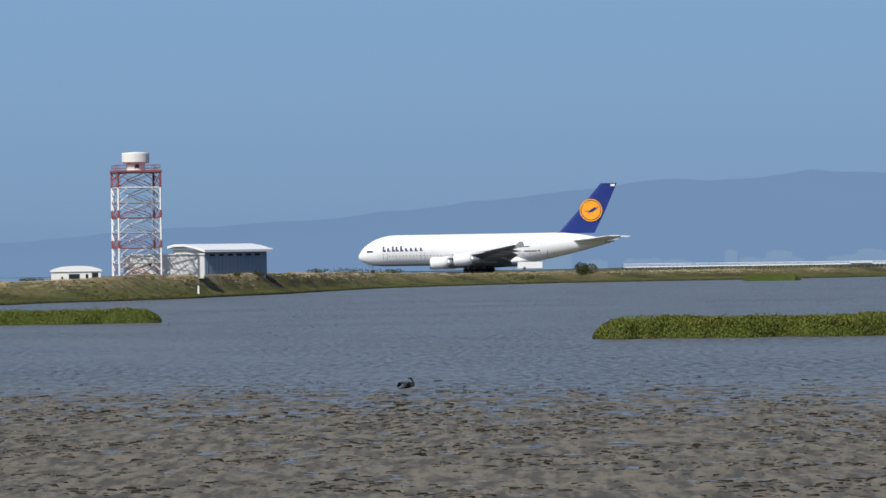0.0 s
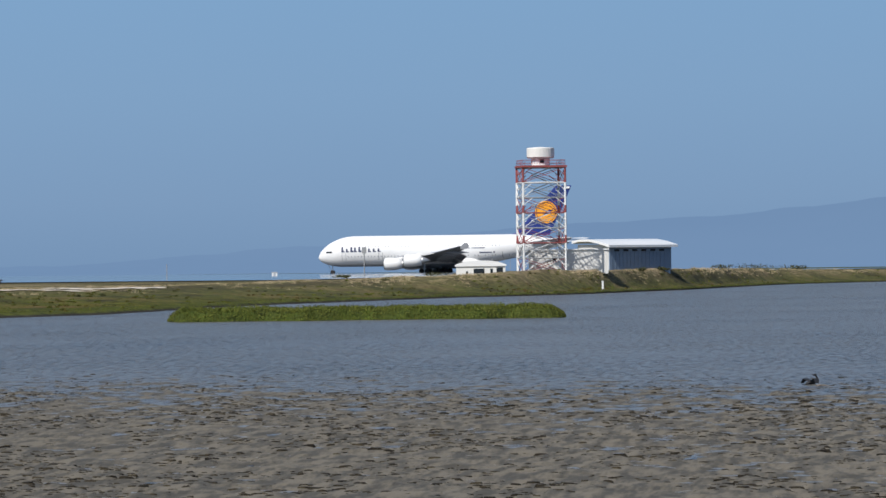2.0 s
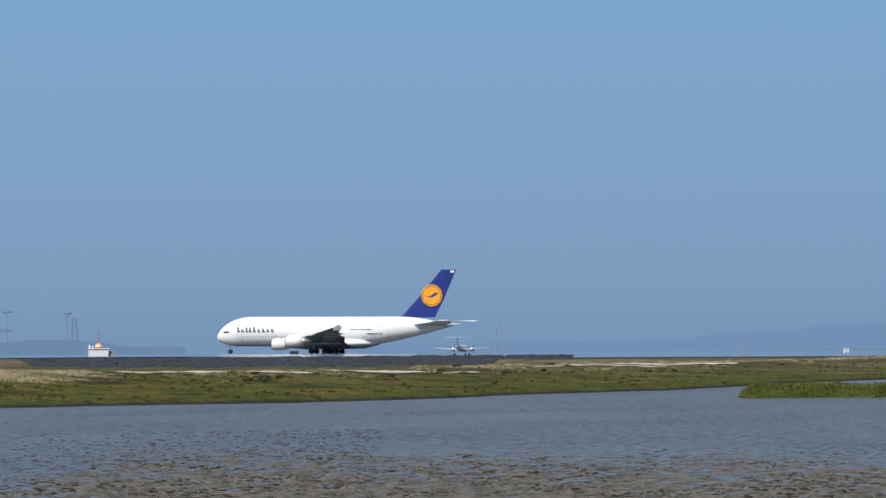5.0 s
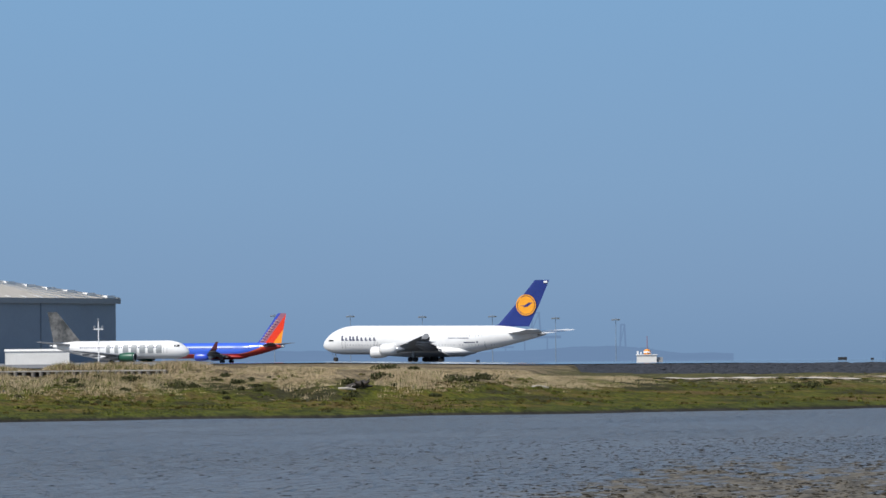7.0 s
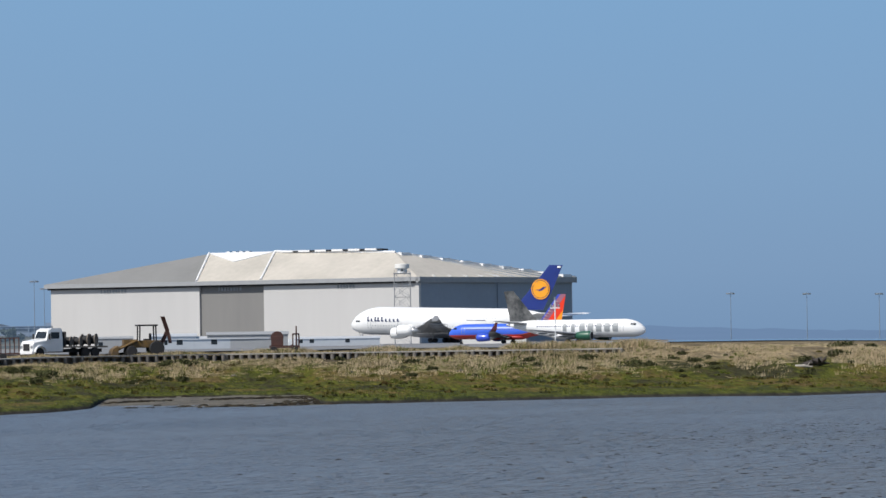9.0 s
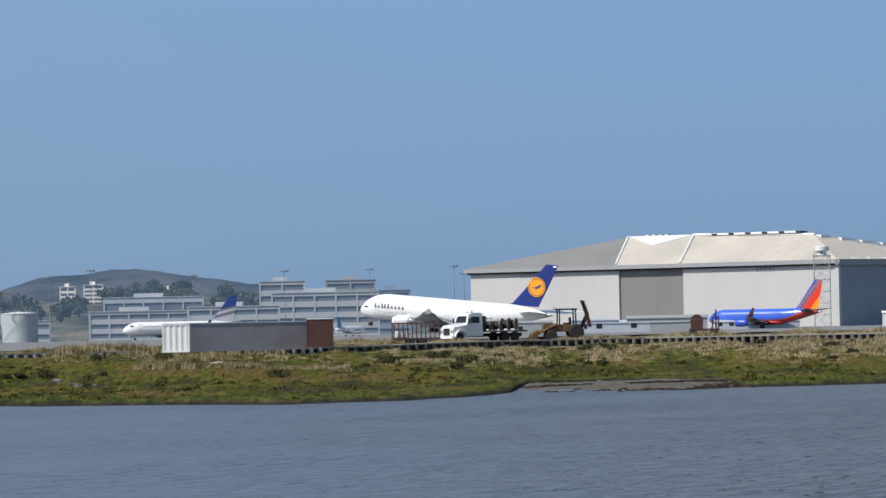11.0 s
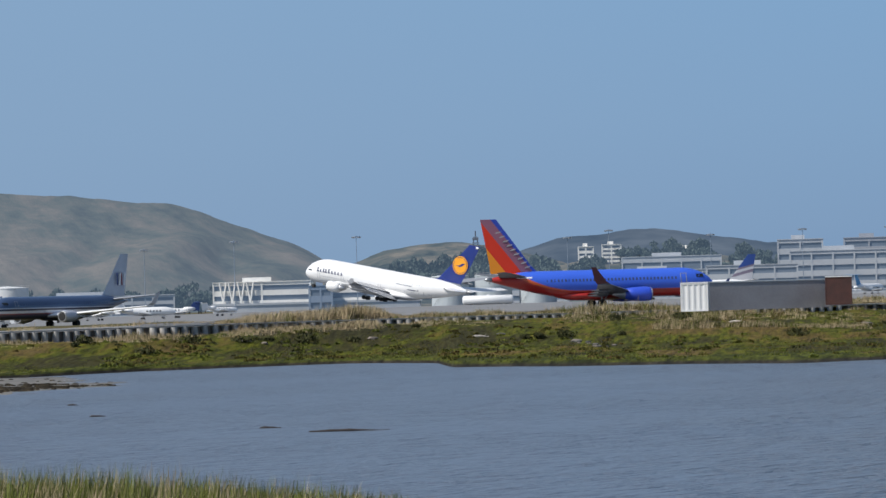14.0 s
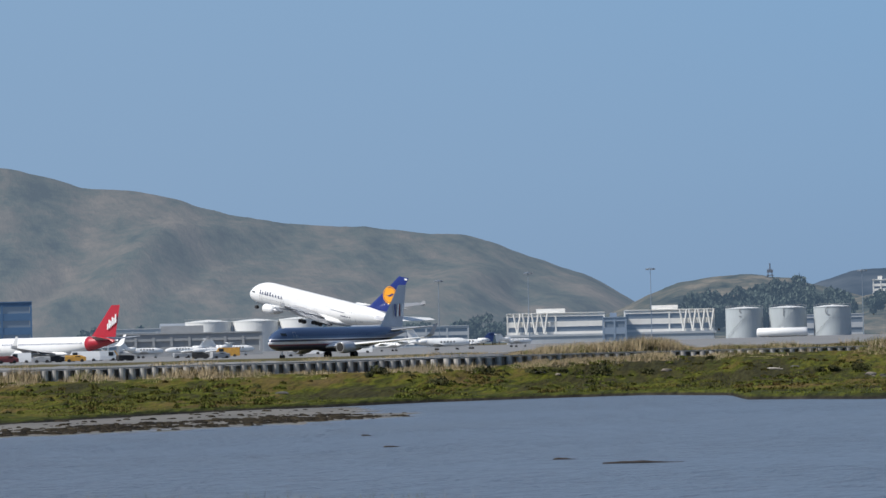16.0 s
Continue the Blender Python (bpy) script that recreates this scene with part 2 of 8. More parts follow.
# ---- the land: degrees to the left, where the water ends, where the bank crests, the height of the crest ----
SHORE = [(-14, 1560, 1640, 2.0), (-4.4, 1500, 1560, 2.3), (-3, 1447, 1530, 2.4), (-1.2, 1415, 1480, 2.7), (-0.1, 1330, 1400, 2.7),
         (0.6, 1260, 1360, 3.2), (1.6, 1060, 1125, 3.8), (2.6, 950, 1000, 4.0), (3.4, 905, 965, 3.9), (3.9, 890, 955, 3.4), (5.8, 760, 1000, 2.35), (7.5, 640, 980, 2.0),
         (9.2, 583, 960, 1.9), (10.4, 540, 860, 1.75), (11.4, 512, 800, 1.7), (13.3, 498, 770, 1.8), (14.2, 492, 700, 2.2),
         (14.9, 490, 650, 2.9), (15.6, 489, 630, 3.4), (16.5, 478, 620, 3.7), (17.5, 478, 632, 3.4), (18.2, 478, 637, 3.1), (19.5, 470, 637, 3.05), (20.6, 458, 637, 3.0), (21.3, 460, 637, 3.0), (21.45, 522, 637, 3.0),
         (22.3, 532, 637, 3.0), (23.2, 526, 630, 2.95), (23.5, 505, 626, 2.95), (23.64, 455, 625, 2.95), (24.1, 428, 617, 2.9), (24.7, 411, 607, 2.85), (26.0, 400, 587, 3.0), (27.8, 418, 566, 3.1),
         (29.5, 436, 547, 3.0), (29.65, 470, 546, 3.0), (30.5, 484, 540, 3.0), (31.2, 480, 532, 2.6), (32.7, 466, 504, 2.42), (35, 425, 486, 2.3),
         (37, 382, 476, 2.25), (40, 330, 470, 2.2), (46, 320, 460, 2.2)]
FIELD = [(-14, 2.2), (-5, 2.6), (6, 3.0), (9, 3.15), (14.6, 3.2), (16.6, 3.9), (24, 3.9), (29, 3.7), (33, 2.6), (37, 2.4), (46, 2.4)]
SHORE_AZ = np.array([r[0] for r in SHORE])


def shore(az):
    return np.interp(az, SHORE_AZ, [r[1] for r in SHORE])


def crest(az):
    return np.interp(az, SHORE_AZ, [r[2] for r in SHORE])


def crest_z(az):
    return np.interp(az, SHORE_AZ, [r[3] for r in SHORE])


def field(az):
    return np.interp(az, [r[0] for r in FIELD], [r[1] for r in FIELD])


def land(az, d):
    """The height of the ground, from arrays of degrees to the left and metres off."""
    az, d = np.asarray(az, float), np.asarray(d, float)
    x, y = -np.sin(np.radians(az)) * d, np.cos(np.radians(az)) * d
    wob = 9 * fbm(x / 45, y / 45, 3, 5) + 3 * fbm(x / 9, y / 9, 2, 9)
    s, c = shore(az), crest(az)
    u = (d - s - wob * np.clip(((c - s) / 140) ** 2, 0.08, 1)) / (c - s)
    bank = np.interp(u, [-0.6, -0.05, 0.0, 0.03, 0.42, 0.62, 1.0], [-1.5, -0.35, 0.02, 0.30, 0.16, 0.42, 1.0])
    low = np.where(u < 0, bank, 0)
    marsh = np.interp(u, [0, 0.014, 0.5], [0.02, 0.36, 0.85])
    up = np.clip((u - 0.42) / 0.58, 0, 1)
    up = up * up * (3 - 2 * up)
    z = np.where(u < 0, low, marsh * (1 - up) + crest_z(az) * up)
    # behind the crest: a low flat up to the far dike, or the filled land behind the sea wall
    wall = np.clip((az - 17.4) / 0.4, 0, 1)
    dike = np.clip((az - 8.8) / 0.6, 0, 1) * np.clip((14.6 - az) / 0.5, 0, 1)
    start, run = c + 4 + dike * (1140 - c), 60 - 48 * dike
    first = np.clip((d - c - 4.0) / 2.5, 0, 1) * wall
    back = np.clip((d - start - 4 * wall) / (run + 240 * wall), 0, 1)
    flat = crest_z(az) - 0.5 * dike * np.clip((d - c) / 200, 0, 1)
    flat = flat * (1 - first) + np.interp(az, [17, 18, 24, 28, 32, 36, 46], [3.7, 3.85, 3.75, 3.5, 3.45, 3.3, 3.25]) * first
    z = np.where(d > c + 4, flat * (1 - back) + field(az) * back, z)
    dip = 0.75 * np.clip((1640 - d) / 450, 0, 1) * np.clip((12.5 - az) / 3, 0, 1) * np.clip((az - 3.5) / 2, 0, 1)
    z = np.where(d > c + 4, z - dip * back, z)
    # past the runway the airfield falls to a low flat by the bay
    fall = np.clip((d - 1655 / np.cos(np.radians(np.clip(az, -14, 46) + 6.39))) / 40, 0, 1) * np.clip((18.0 - az) / 1.0, 0, 1)
    z = np.where(d > c + 4, z * (1 - fall) + 0.3 * fall, z)
    rough = np.clip(u * 4, 0, 1) * (0.10 * fbm(x / 2.4, y / 2.4, 3, 3) + 0.16 * fbm(x / 11, y / 11, 2, 4)) * np.clip(1 - back * 1.2, 0, 1)
    near = np.clip((22 - d) / 14, 0, 1)
    return (z + rough) * (1 - near) + 3.3 * near


def ground_z(az, d):
    return float(land(np.array([az]), np.array([d]))[0])


MARSH = bpy.data.materials.new("marsh_and_dry_grass")


def marsh_material(m):
    """Olive pickleweed low by the water, straw-coloured grass on the bank, grey-brown bare soil between."""
    m.use_nodes = True
    n, l = m.node_tree.nodes, m.node_tree.links
    b = n["Principled BSDF"]
    b.inputs["Roughness"].default_value = 0.95
    b.inputs["Specular IOR Level"].default_value = 0.1
    tc, sep = n.new("ShaderNodeTexCoord"), n.new("ShaderNodeSeparateXYZ")
    l.new(tc.outputs["Object"], sep.inputs[0])

    def noise_of(scale, detail=4, stretch=(1, 1, 1), turn=0.0, rough=0.5):
        t, mp = n.new("ShaderNodeTexNoise"), n.new("ShaderNodeMapping")
        mp.vector_type = "TEXTURE"
        mp.inputs["Rotation"].default_value = (0, 0, radians(turn))
        mp.inputs["Scale"].default_value = tuple(1 / k for k in stretch)
        t.inputs["Scale"].default_value, t.inputs["Detail"].default_value, t.inputs["Roughness"].default_value = scale, detail, rough
        l.new(tc.outputs["Object"], mp.inputs[0])
        l.new(mp.outputs[0], t.inputs["Vector"])
        return t.outputs[0]

    def ramp(src, rows):
        r = n.new("ShaderNodeValToRGB")
        e = r.color_ramp.elements
        while len(e) < len(rows):
            e.new(0.5)
        for k, (p, c) in enumerate(rows):
            e[k].position, e[k].color = p, (*c, 1)
        l.new(src, r.inputs[0])
        return r.outputs[0]

    def math_of(op, a, v):
        q = n.new("ShaderNodeMath")
        q.operation = op
        for i, src in enumerate((a, v)):
            if isinstance(src, (int, float)):
                q.inputs[i].default_value = src
            else:
                l.new(src, q.inputs[i])
        return q.outputs[0]

    def over(a, b, f, kind="MIX"):
        q = n.new("ShaderNodeMix")
        q.data_type, q.blend_type = "RGBA", kind
        for name, src in (("A", a), ("B", b), ("Factor", f)):
            if isinstance(src, (int, float)):
                q.inputs[name].default_value = src
            else:
                l.new(src, q.inputs[name])
        return q.outputs["Result"]

    def smooth(src, lo, hi):
        q = n.new("ShaderNodeMapRange")
        q.interpolation_type = "SMOOTHSTEP"
        q.inputs["From Min"].default_value, q.inputs["From Max"].default_value = lo, hi
        l.new(src, q.inputs[0])
        return q.outputs[0]

    # plant communities in drifts that run in from the shore, and finer tufts in them
    drift = noise_of(0.085, 5, (1, 0.22, 1), 25, 0.6)
    tuft = noise_of(0.75, 4, (1, 0.16, 1), 25, 0.6)
    mixed = math_of("ADD", drift, math_of("MULTIPLY", math_of("SUBTRACT", tuft, 0.5), 0.45))
    z = math_of("ADD", sep.outputs["Z"], math_of("MULTIPLY", math_of("SUBTRACT", mixed, 0.5), 1.6))
    plants = ramp(mixed, [(0.36, (0.040, 0.038, 0.014)), (0.42, (0.053, 0.048, 0.015)), (0.465, (0.052, 0.058, 0.009)), (0.51, (0.094, 0.102, 0.010)), (0.56, (0.106, 0.086, 0.018)), (0.64, (0.125, 0.088, 0.032))])
    fringe = ramp(tuft, [(0.35, (0.026, 0.031, 0.008)), (0.6, (0.088, 0.100, 0.014))])
    straw = ramp(mixed, [(0.3, (0.085, 0.066, 0.042)), (0.48, (0.17, 0.132, 0.080)), (0.65, (0.31, 0.250, 0.160))])
    # dry is how far haze, put into the colour, pales distant plants
    far = n.new("ShaderNodeVectorMath")
    far.operation = "LENGTH"
    l.new(tc.outputs["Object"], far.inputs[0])
    dry = math_of("MULTIPLY", smooth(far.outputs["Value"], 620, 950), 0.34)
    sparse = ramp(mixed, [(0.38, (0.055, 0.052, 0.026)), (0.5, (0.088, 0.094, 0.034)), (0.62, (0.130, 0.108, 0.054))])
    plants = over(plants, sparse, math_of("MULTIPLY", dry, 2.4))
    # west of the inlet the marsh stays green up to the wall
    side = n.new("ShaderNodeMath")
    side.operation = "DIVIDE"
    l.new(sep.outputs["X"], side.inputs[0])
    l.new(math_of("MAXIMUM", sep.outputs["Y"], 10.0), side.inputs[1])
    hue = over(plants, straw, smooth(math_of("SUBTRACT", z, math_of("MULTIPLY", math_of("ADD", smooth(side.outputs[0], -0.43, -0.49), smooth(side.outputs[0], -0.12, -0.07)), 1.1)), 2.1, 3.1))
    hue = over(hue, straw, math_of("MULTIPLY", dry, smooth(sep.outputs["Z"], 1.0, 2.6)))
    low = math_of("SUBTRACT", 1.0, smooth(math_of("ADD", sep.outputs["Z"], math_of("MULTIPLY", math_of("SUBTRACT", mixed, 0.5), 0.5)), 0.42, 0.54))
    hue = over(hue, fringe, low)
    # wet mud at the waterline, with the cut bank's shadow painted in
    mud_rgb = ramp(tuft, [(0.3, (0.020, 0.018, 0.014)), (0.7, (0.050, 0.044, 0.035))])
    hue = over(mud_rgb, hue, smooth(sep.outputs["Z"], 0.14, 0.30))
    l.new(over(hue, ramp(noise_of(2.6, 5, (1, 0.055, 1), 25, 0.7), [(0.36, (0.24, 0.23, 0.24)), (0.50, (0.74, 0.74, 0.72)), (0.64, (1.22, 1.20, 1.1))]), 0.9, "MULTIPLY"), b.inputs["Base Color"])
    bp = n.new("ShaderNodeBump")
    bp.inputs["Strength"].default_value, bp.inputs["Distance"].default_value = 0.8, 0.25
    l.new(noise_of(2.5, 5), bp.inputs["Height"])
    l.new(bp.outputs[0], b.inputs["Normal"])


marsh_material(MARSH)
_fa = np.concatenate([np.arange(-180, -15, 5.0), np.arange(-15, 46, 0.08), np.arange(46, 181, 5.0)])
_off = np.array([0.02, 6, 12, 18, 26, 40, 80, 140, 200])
_rel = np.concatenate([np.linspace(-0.55, 1.0, 100), np.linspace(1.01, 1.12, 10), [1.2, 1.35, 1.6, 2.0]])
_A, _R = np.meshgrid(_fa, _rel, indexing="ij")
_D = shore(np.clip(_A, -14, 46)) + _R * (crest(np.clip(_A, -14, 46)) - shore(np.clip(_A, -14, 46)))
_N = np.repeat(_off[None, :], len(_fa), 0)
_F = np.repeat(np.array([[1135.0, 1139.0, 1143.0, 1147.0, 1152.0, 1160.0, 1250.0, 1450.0, 1600.0, 1630.0, 1660.0, 1690.0, 1720.0, 1750.0, 1780.0, 1820.0, 2300.0, 3000.0, 3900.0, 4850.0]]), len(_fa), 0)
_D = np.sort(np.concatenate([_N, _D, np.maximum(_F, _D[:, -1:] * 0.6)], 1), 1)
_D = _D + np.arange(_D.shape[1]) * 1e-3
_A = np.repeat(_fa[:, None], _D.shape[1], 1)
_Z = land(np.clip(_A, -14, 46), _D)
_Z[:, :9] = np.where(_N < 24, land(np.zeros_like(_N), _N), -0.8)
_Z = np.where((_A < -16) & (_D > 24) & (_D < 1500), -0.8, _Z)
_co = np.stack([-np.sin(np.radians(_A)) * _D, np.cos(np.radians(_A)) * _D, _Z], -1)
ground = new("ground", grid_mesh("ground", _co, *_D.shape, MARSH))
tagged(ground, "olive salt-marsh shore rising to a straw-coloured grassy bank", "ground", kind="structure")


def lies(az, el):
    """How far off the ground lies that looks el degrees over the eye's level."""
    ds = np.arange(shore(az), crest(az) + 40, 1.0)
    e = np.degrees(np.arctan2(land(np.full_like(ds, az), ds) - EYE, ds))
    k = np.nonzero(e >= el)[0]
    return float(ds[k[0]]) if len(k) else float(crest(az))
# ---- the bay's shallow water and the mudflat ----


def water_material():
    m = bpy.data.materials.new("rippled_bay_water")
    m.use_nodes = True
    n, l = m.node_tree.nodes, m.node_tree.links
    b = n["Principled BSDF"]
    b.inputs["Base Color"].default_value = (0.085, 0.085, 0.075, 1)
    b.inputs["Roughness"].default_value = 0.28
    b.inputs["IOR"].default_value = 1.33
    tc = n.new("ShaderNodeTexCoord")
    def waves(scale, stretch, detail=3):
        mp, t = n.new("ShaderNodeMapping"), n.new("ShaderNodeTexNoise")
        mp.inputs["Rotation"].default_value = (0, 0, radians(-20))
        mp.inputs["Scale"].default_value = stretch
        t.inputs["Scale"].default_value, t.inputs["Detail"].default_value = scale, detail
        l.new(tc.outputs["Object"], mp.inputs[0])
        l.new(mp.outputs[0], t.inputs["Vector"])
        return t.outputs[0]

    def op(kind, a, v, c=None):
        q = n.new("ShaderNodeMath")
        q.operation = kind
        for i, s in enumerate((a, v, c)):
            if isinstance(s, (int, float)):
                q.inputs[i].default_value = s
            elif s is not None:
                l.new(s, q.inputs[i])
        return q.outputs[0]
    sep, clear = n.new("ShaderNodeSeparateXYZ"), n.new("ShaderNodeMapRange")
    clear.inputs["From Min"].default_value, clear.inputs["From Max"].default_value = -0.36, -0.54
    l.new(tc.outputs["Object"], sep.inputs[0])
    l.new(op("DIVIDE", sep.outputs["X"], op("MAXIMUM", sep.outputs["Y"], 10.0)), clear.inputs[0])
    # wavelets: short and steep, gathered in streaks across the view and in broad lanes of wind
    bp = n.new("ShaderNodeBump")
    bp.inputs["Distance"].default_value = 2.0
    streak = op("MULTIPLY_ADD", waves(1.0, (2.6, 0.30, 1), 4), 7.6, -2.8)
    lane = op("MULTIPLY_ADD", waves(0.05, (1, 0.4, 1), 3), 1.5, -0.1)
    calm = op("MULTIPLY_ADD", clear.outputs[0], -0.45, 1.0)
    l.new(op("MULTIPLY", op("MAXIMUM", op("MULTIPLY", streak, lane), 0.12), calm), bp.inputs["Strength"])
    l.new(op("ADD", waves(2.2, (1, 0.6, 1)), waves(0.7, (1, 0.35, 1))), bp.inputs["Height"])
    l.new(bp.outputs[0], b.inputs["Normal"])
    silt = n.new("ShaderNodeMix")
    silt.data_type = "RGBA"
    silt.inputs["A"].default_value, silt.inputs["B"].default_value = (0.098, 0.080, 0.058, 1), (0.090, 0.100, 0.124, 1)
    # clearer water to the west, more silt over the tidal flat
    l.new(op("MULTIPLY_ADD", clear.outputs[0], 0.75, op("MULTIPLY_ADD", waves(0.03, (1, 0.5, 1)), 0.8, -0.15)), silt.inputs["Factor"])
    l.new(silt.outputs["Result"], b.inputs["Base Color"])
    return m


WATER = water_material()
_wa, _wd = np.concatenate([np.arange(-180, -16, 6.0), np.arange(-16, 48, 1.0), np.arange(48, 181, 6.0)]), np.array([14, 40, 80, 150, 250, 400, 700, 1200, 2000, 4900.0])
_A, _D = np.meshgrid(_wa, _wd, indexing="ij")
water = new("water", grid_mesh("water", np.stack([-np.sin(np.radians(_A)) * _D, np.cos(np.radians(_A)) * _D, 0 * _D], -1), *_D.shape, WATER))
tagged(water, "grey-blue shallow bay water ruffled by the wind", "water", kind="structure")

MUD = material("wet_tidal_mud", (0.140, 0.121, 0.089), 0.7, spec=0.2, scale=2.2, second=(0.060, 0.053, 0.040), amount=2.2, fine=9.0, bump=0.7, bump_scale=5.0, stretch=(1, 0.12, 1))
WEED = material("dried_seaweed_and_mud", (0.030, 0.024, 0.014), 0.9, scale=1.5, second=(0.008, 0.006, 0.004), amount=1.6, bump=0.5, island=0.6, spec=0.2)


def mud_level(x, y, az, d):
    """Where the mud stands out of the water: more and more towards the viewer and to the right."""
    reach = np.interp(az, [-8, 0, 5, 8, 13, 15, 17, 19, 22], [236, 240, 258, 275, 285, 200, 120, 70, 40])
    base = np.interp(d / reach, [0.25, 0.5, 0.72, 0.88, 1.0, 1.2], [0.055, 0.042, 0.020, -0.010, -0.040, -0.11])
    lumps = 0.050 * fbm(x / 0.40, y / 0.8, 2, 21) + 0.018 * fbm(x / 1.3, y / 3.0, 3, 31)
    return base + lumps


_ma = np.arange(-7.5, 25.5, 0.075)
_md = 112 * (400 / 112) ** np.linspace(0, 1, 430)
_A, _D = np.meshgrid(_ma, _md, indexing="ij")
_X, _Y = -np.sin(np.radians(_A)) * _D, np.cos(np.radians(_A)) * _D
_Z = mud_level(_X, _Y, _A, _D)
_edge = np.clip(np.minimum((_A + 7.5) / 0.5, (25.5 - _A) / 2.5), 0, 1) * np.clip((400 - _D) / 40, 0, 1)
_Z = np.maximum(_Z, -0.25) * _edge - 0.25 * (1 - _edge)
mudflat = new("mudflat", grid_mesh("mudflat", np.stack([_X, _Y, _Z], -1), *_D.shape, MUD))
tagged(mudflat, "brown tidal mudflat with puddles and weed-covered lumps", "mudflat", kind="structure")


def lumps_mesh(name, places, sizes, mat, seed=3, flat=0.4):
    """Many small uneven lumps as one mesh: each a squashed, jagged dome."""
    rng = np.random.default_rng(seed)
    k = 6
    ang = np.arange(k) * 2 * np.pi / k
    n = len(places)
    r = sizes[:, None] * rng.uniform(0.6, 1.25, (n, k))
    rim = np.stack([np.cos(ang) * r * 1.9, np.sin(ang) * r * 0.8, np.full((n, k), -0.06)], -1)
    mid = np.stack([np.cos(ang + 0.3) * r * 1.3, np.sin(ang + 0.3) * r * 0.5, sizes[:, None] * flat * rng.uniform(0.5, 1.2, (n, k))], -1)
    top = np.stack([rng.normal(0, 0.1, n) * sizes, rng.normal(0, 0.1, n) * sizes, sizes * flat * rng.uniform(0.8, 1.4, n)], -1)[:, None]
    v = np.concatenate([rim, mid, top], 1) + places[:, None, :]
    base = (np.arange(n) * (2 * k + 1))[:, None, None]
    i = np.arange(k)
    j = (i + 1) % k
    tri = np.concatenate([np.stack([i, j, k + j], -1), np.stack([i, k + j, k + i], -1), np.stack([k + i, k + j, np.full(k, 2 * k)], -1)])
    return soup(name, v.reshape(-1, 3), (tri[None] + base).reshape(-1, 3), [mat])


_rng = np.random.default_rng(11)
_n = 380000
_a = _rng.uniform(-7, 24, _n)
_d = np.sqrt(_rng.uniform(118 ** 2, 400 ** 2, _n))
_x, _y = -np.sin(np.radians(_a)) * _d, np.cos(np.radians(_a)) * _d
_l = mud_level(_x, _y, _a, _d)
_keep = (_l + _rng.normal(0, 0.02, _n) > -0.01) & (fbm(_x / 2.4, _y / 5, 2, 77) + _rng.normal(0, 0.35, _n) > 0.02)
_x, _y, _l, _d = _x[_keep], _y[_keep], _l[_keep], _d[_keep]
weed_lumps = new("weed_lumps", lumps_mesh("weed_lumps", np.stack([_x, _y, _l - 0.01], -1), (0.020 + 0.17 * _rng.beta(1.0, 6.5, len(_x))) * np.interp(_d, [130, 200, 260], [1.1, 1.0, 0.8]), WEED, 3, 0.36))
tagged(weed_lumps, "dark lumps of seaweed and mud scattered over the tidal flat", "seaweed", kind="stuff")

_n = 26000
_a = _rng.uniform(10.5, 23, _n)
_d = np.sqrt(_rng.uniform(150 ** 2, np.interp(_a, [10, 16, 23], [350, 330, 230]) ** 2))
_x, _y = -np.sin(np.radians(_a)) * _d, np.cos(np.radians(_a)) * _d
_keep = _rng.random(_n) < np.interp(_a, [10, 14, 17, 20, 23], [0.30, 0.20, 0.06, 0.015, 0.0])
_p = np.stack([_x, _y, 0 * _x - 0.005], -1)[_keep]
flecks = new("mud_flecks", lumps_mesh("mud_flecks", _p, 0.05 + 0.09 * _rng.beta(1, 4, len(_p)), WEED, 13, 0.3))
tagged(flecks, "small dark specks of mud just breaking the water", "mud", kind="stuff")

# ---- leaves and blades ----
LEAF = material("pickleweed_leaves", (0.080, 0.102, 0.018), 0.8, scale=0.5, second=(0.11, 0.115, 0.022), amount=1.0, island=0.22, spec=0.15)
MOSS = material("brown_olive_marsh_plants", (0.085, 0.060, 0.022), 0.9, scale=0.1, second=(0.07, 0.082, 0.016), amount=1.4, island=0.4, spec=0.1)
CORD = material("cordgrass_blades", (0.12, 0.16, 0.03), 0.75, scale=0.4, second=(0.17, 0.15, 0.05), amount=1.0, island=0.55, spec=0.2)
STRAW = material("dry_straw_grass", (0.52, 0.42, 0.27), 0.85, scale=0.08, second=(0.34, 0.265, 0.16), amount=1.0, island=0.18, spec=0.15)
SCRUB = material("dark_scrub_leaves", (0.066, 0.070, 0.027), 0.85, scale=1, second=(0.045, 0.046, 0.020), amount=1.0, island=0.35, spec=0.15)
# far haze lightens and blues this leaf colour
TREE_LEAF = material("eucalyptus_leaves", (0.062, 0.080, 0.066), 0.8, scale=0.1, second=(0.046, 0.062, 0.054), amount=1.0, island=0.4, spec=0.15)
BARK = material("tree_bark", (0.16, 0.12, 0.09), 0.9, scale=3)


def leaves(name, places, size, mats, seed=1, tall=1.0, index=None):
    """Loose leaf-like quads at the given places, turned at random."""
    rng = np.random.default_rng(seed)
    n = len(places)
    s = size * rng.uniform(0.6, 1.4, n) if np.isscalar(size) else size
    th, ti = rng.uniform(0, 2 * np.pi, n), rng.uniform(-0.9, 0.9, n)
    u = np.stack([np.cos(th), np.sin(th), 0 * th], -1)
    w = np.stack([-np.sin(th) * np.sin(ti), np.cos(th) * np.sin(ti), np.cos(ti) * tall], -1)
    u, w = u * s[:, None], w * s[:, None]
    v = np.stack([places - u * 0.55, places + w * -0.7, places + u * 0.55, places + w], 1)
    return soup(name, v.reshape(-1, 3), np.arange(4 * n).reshape(n, 4), mats, index)


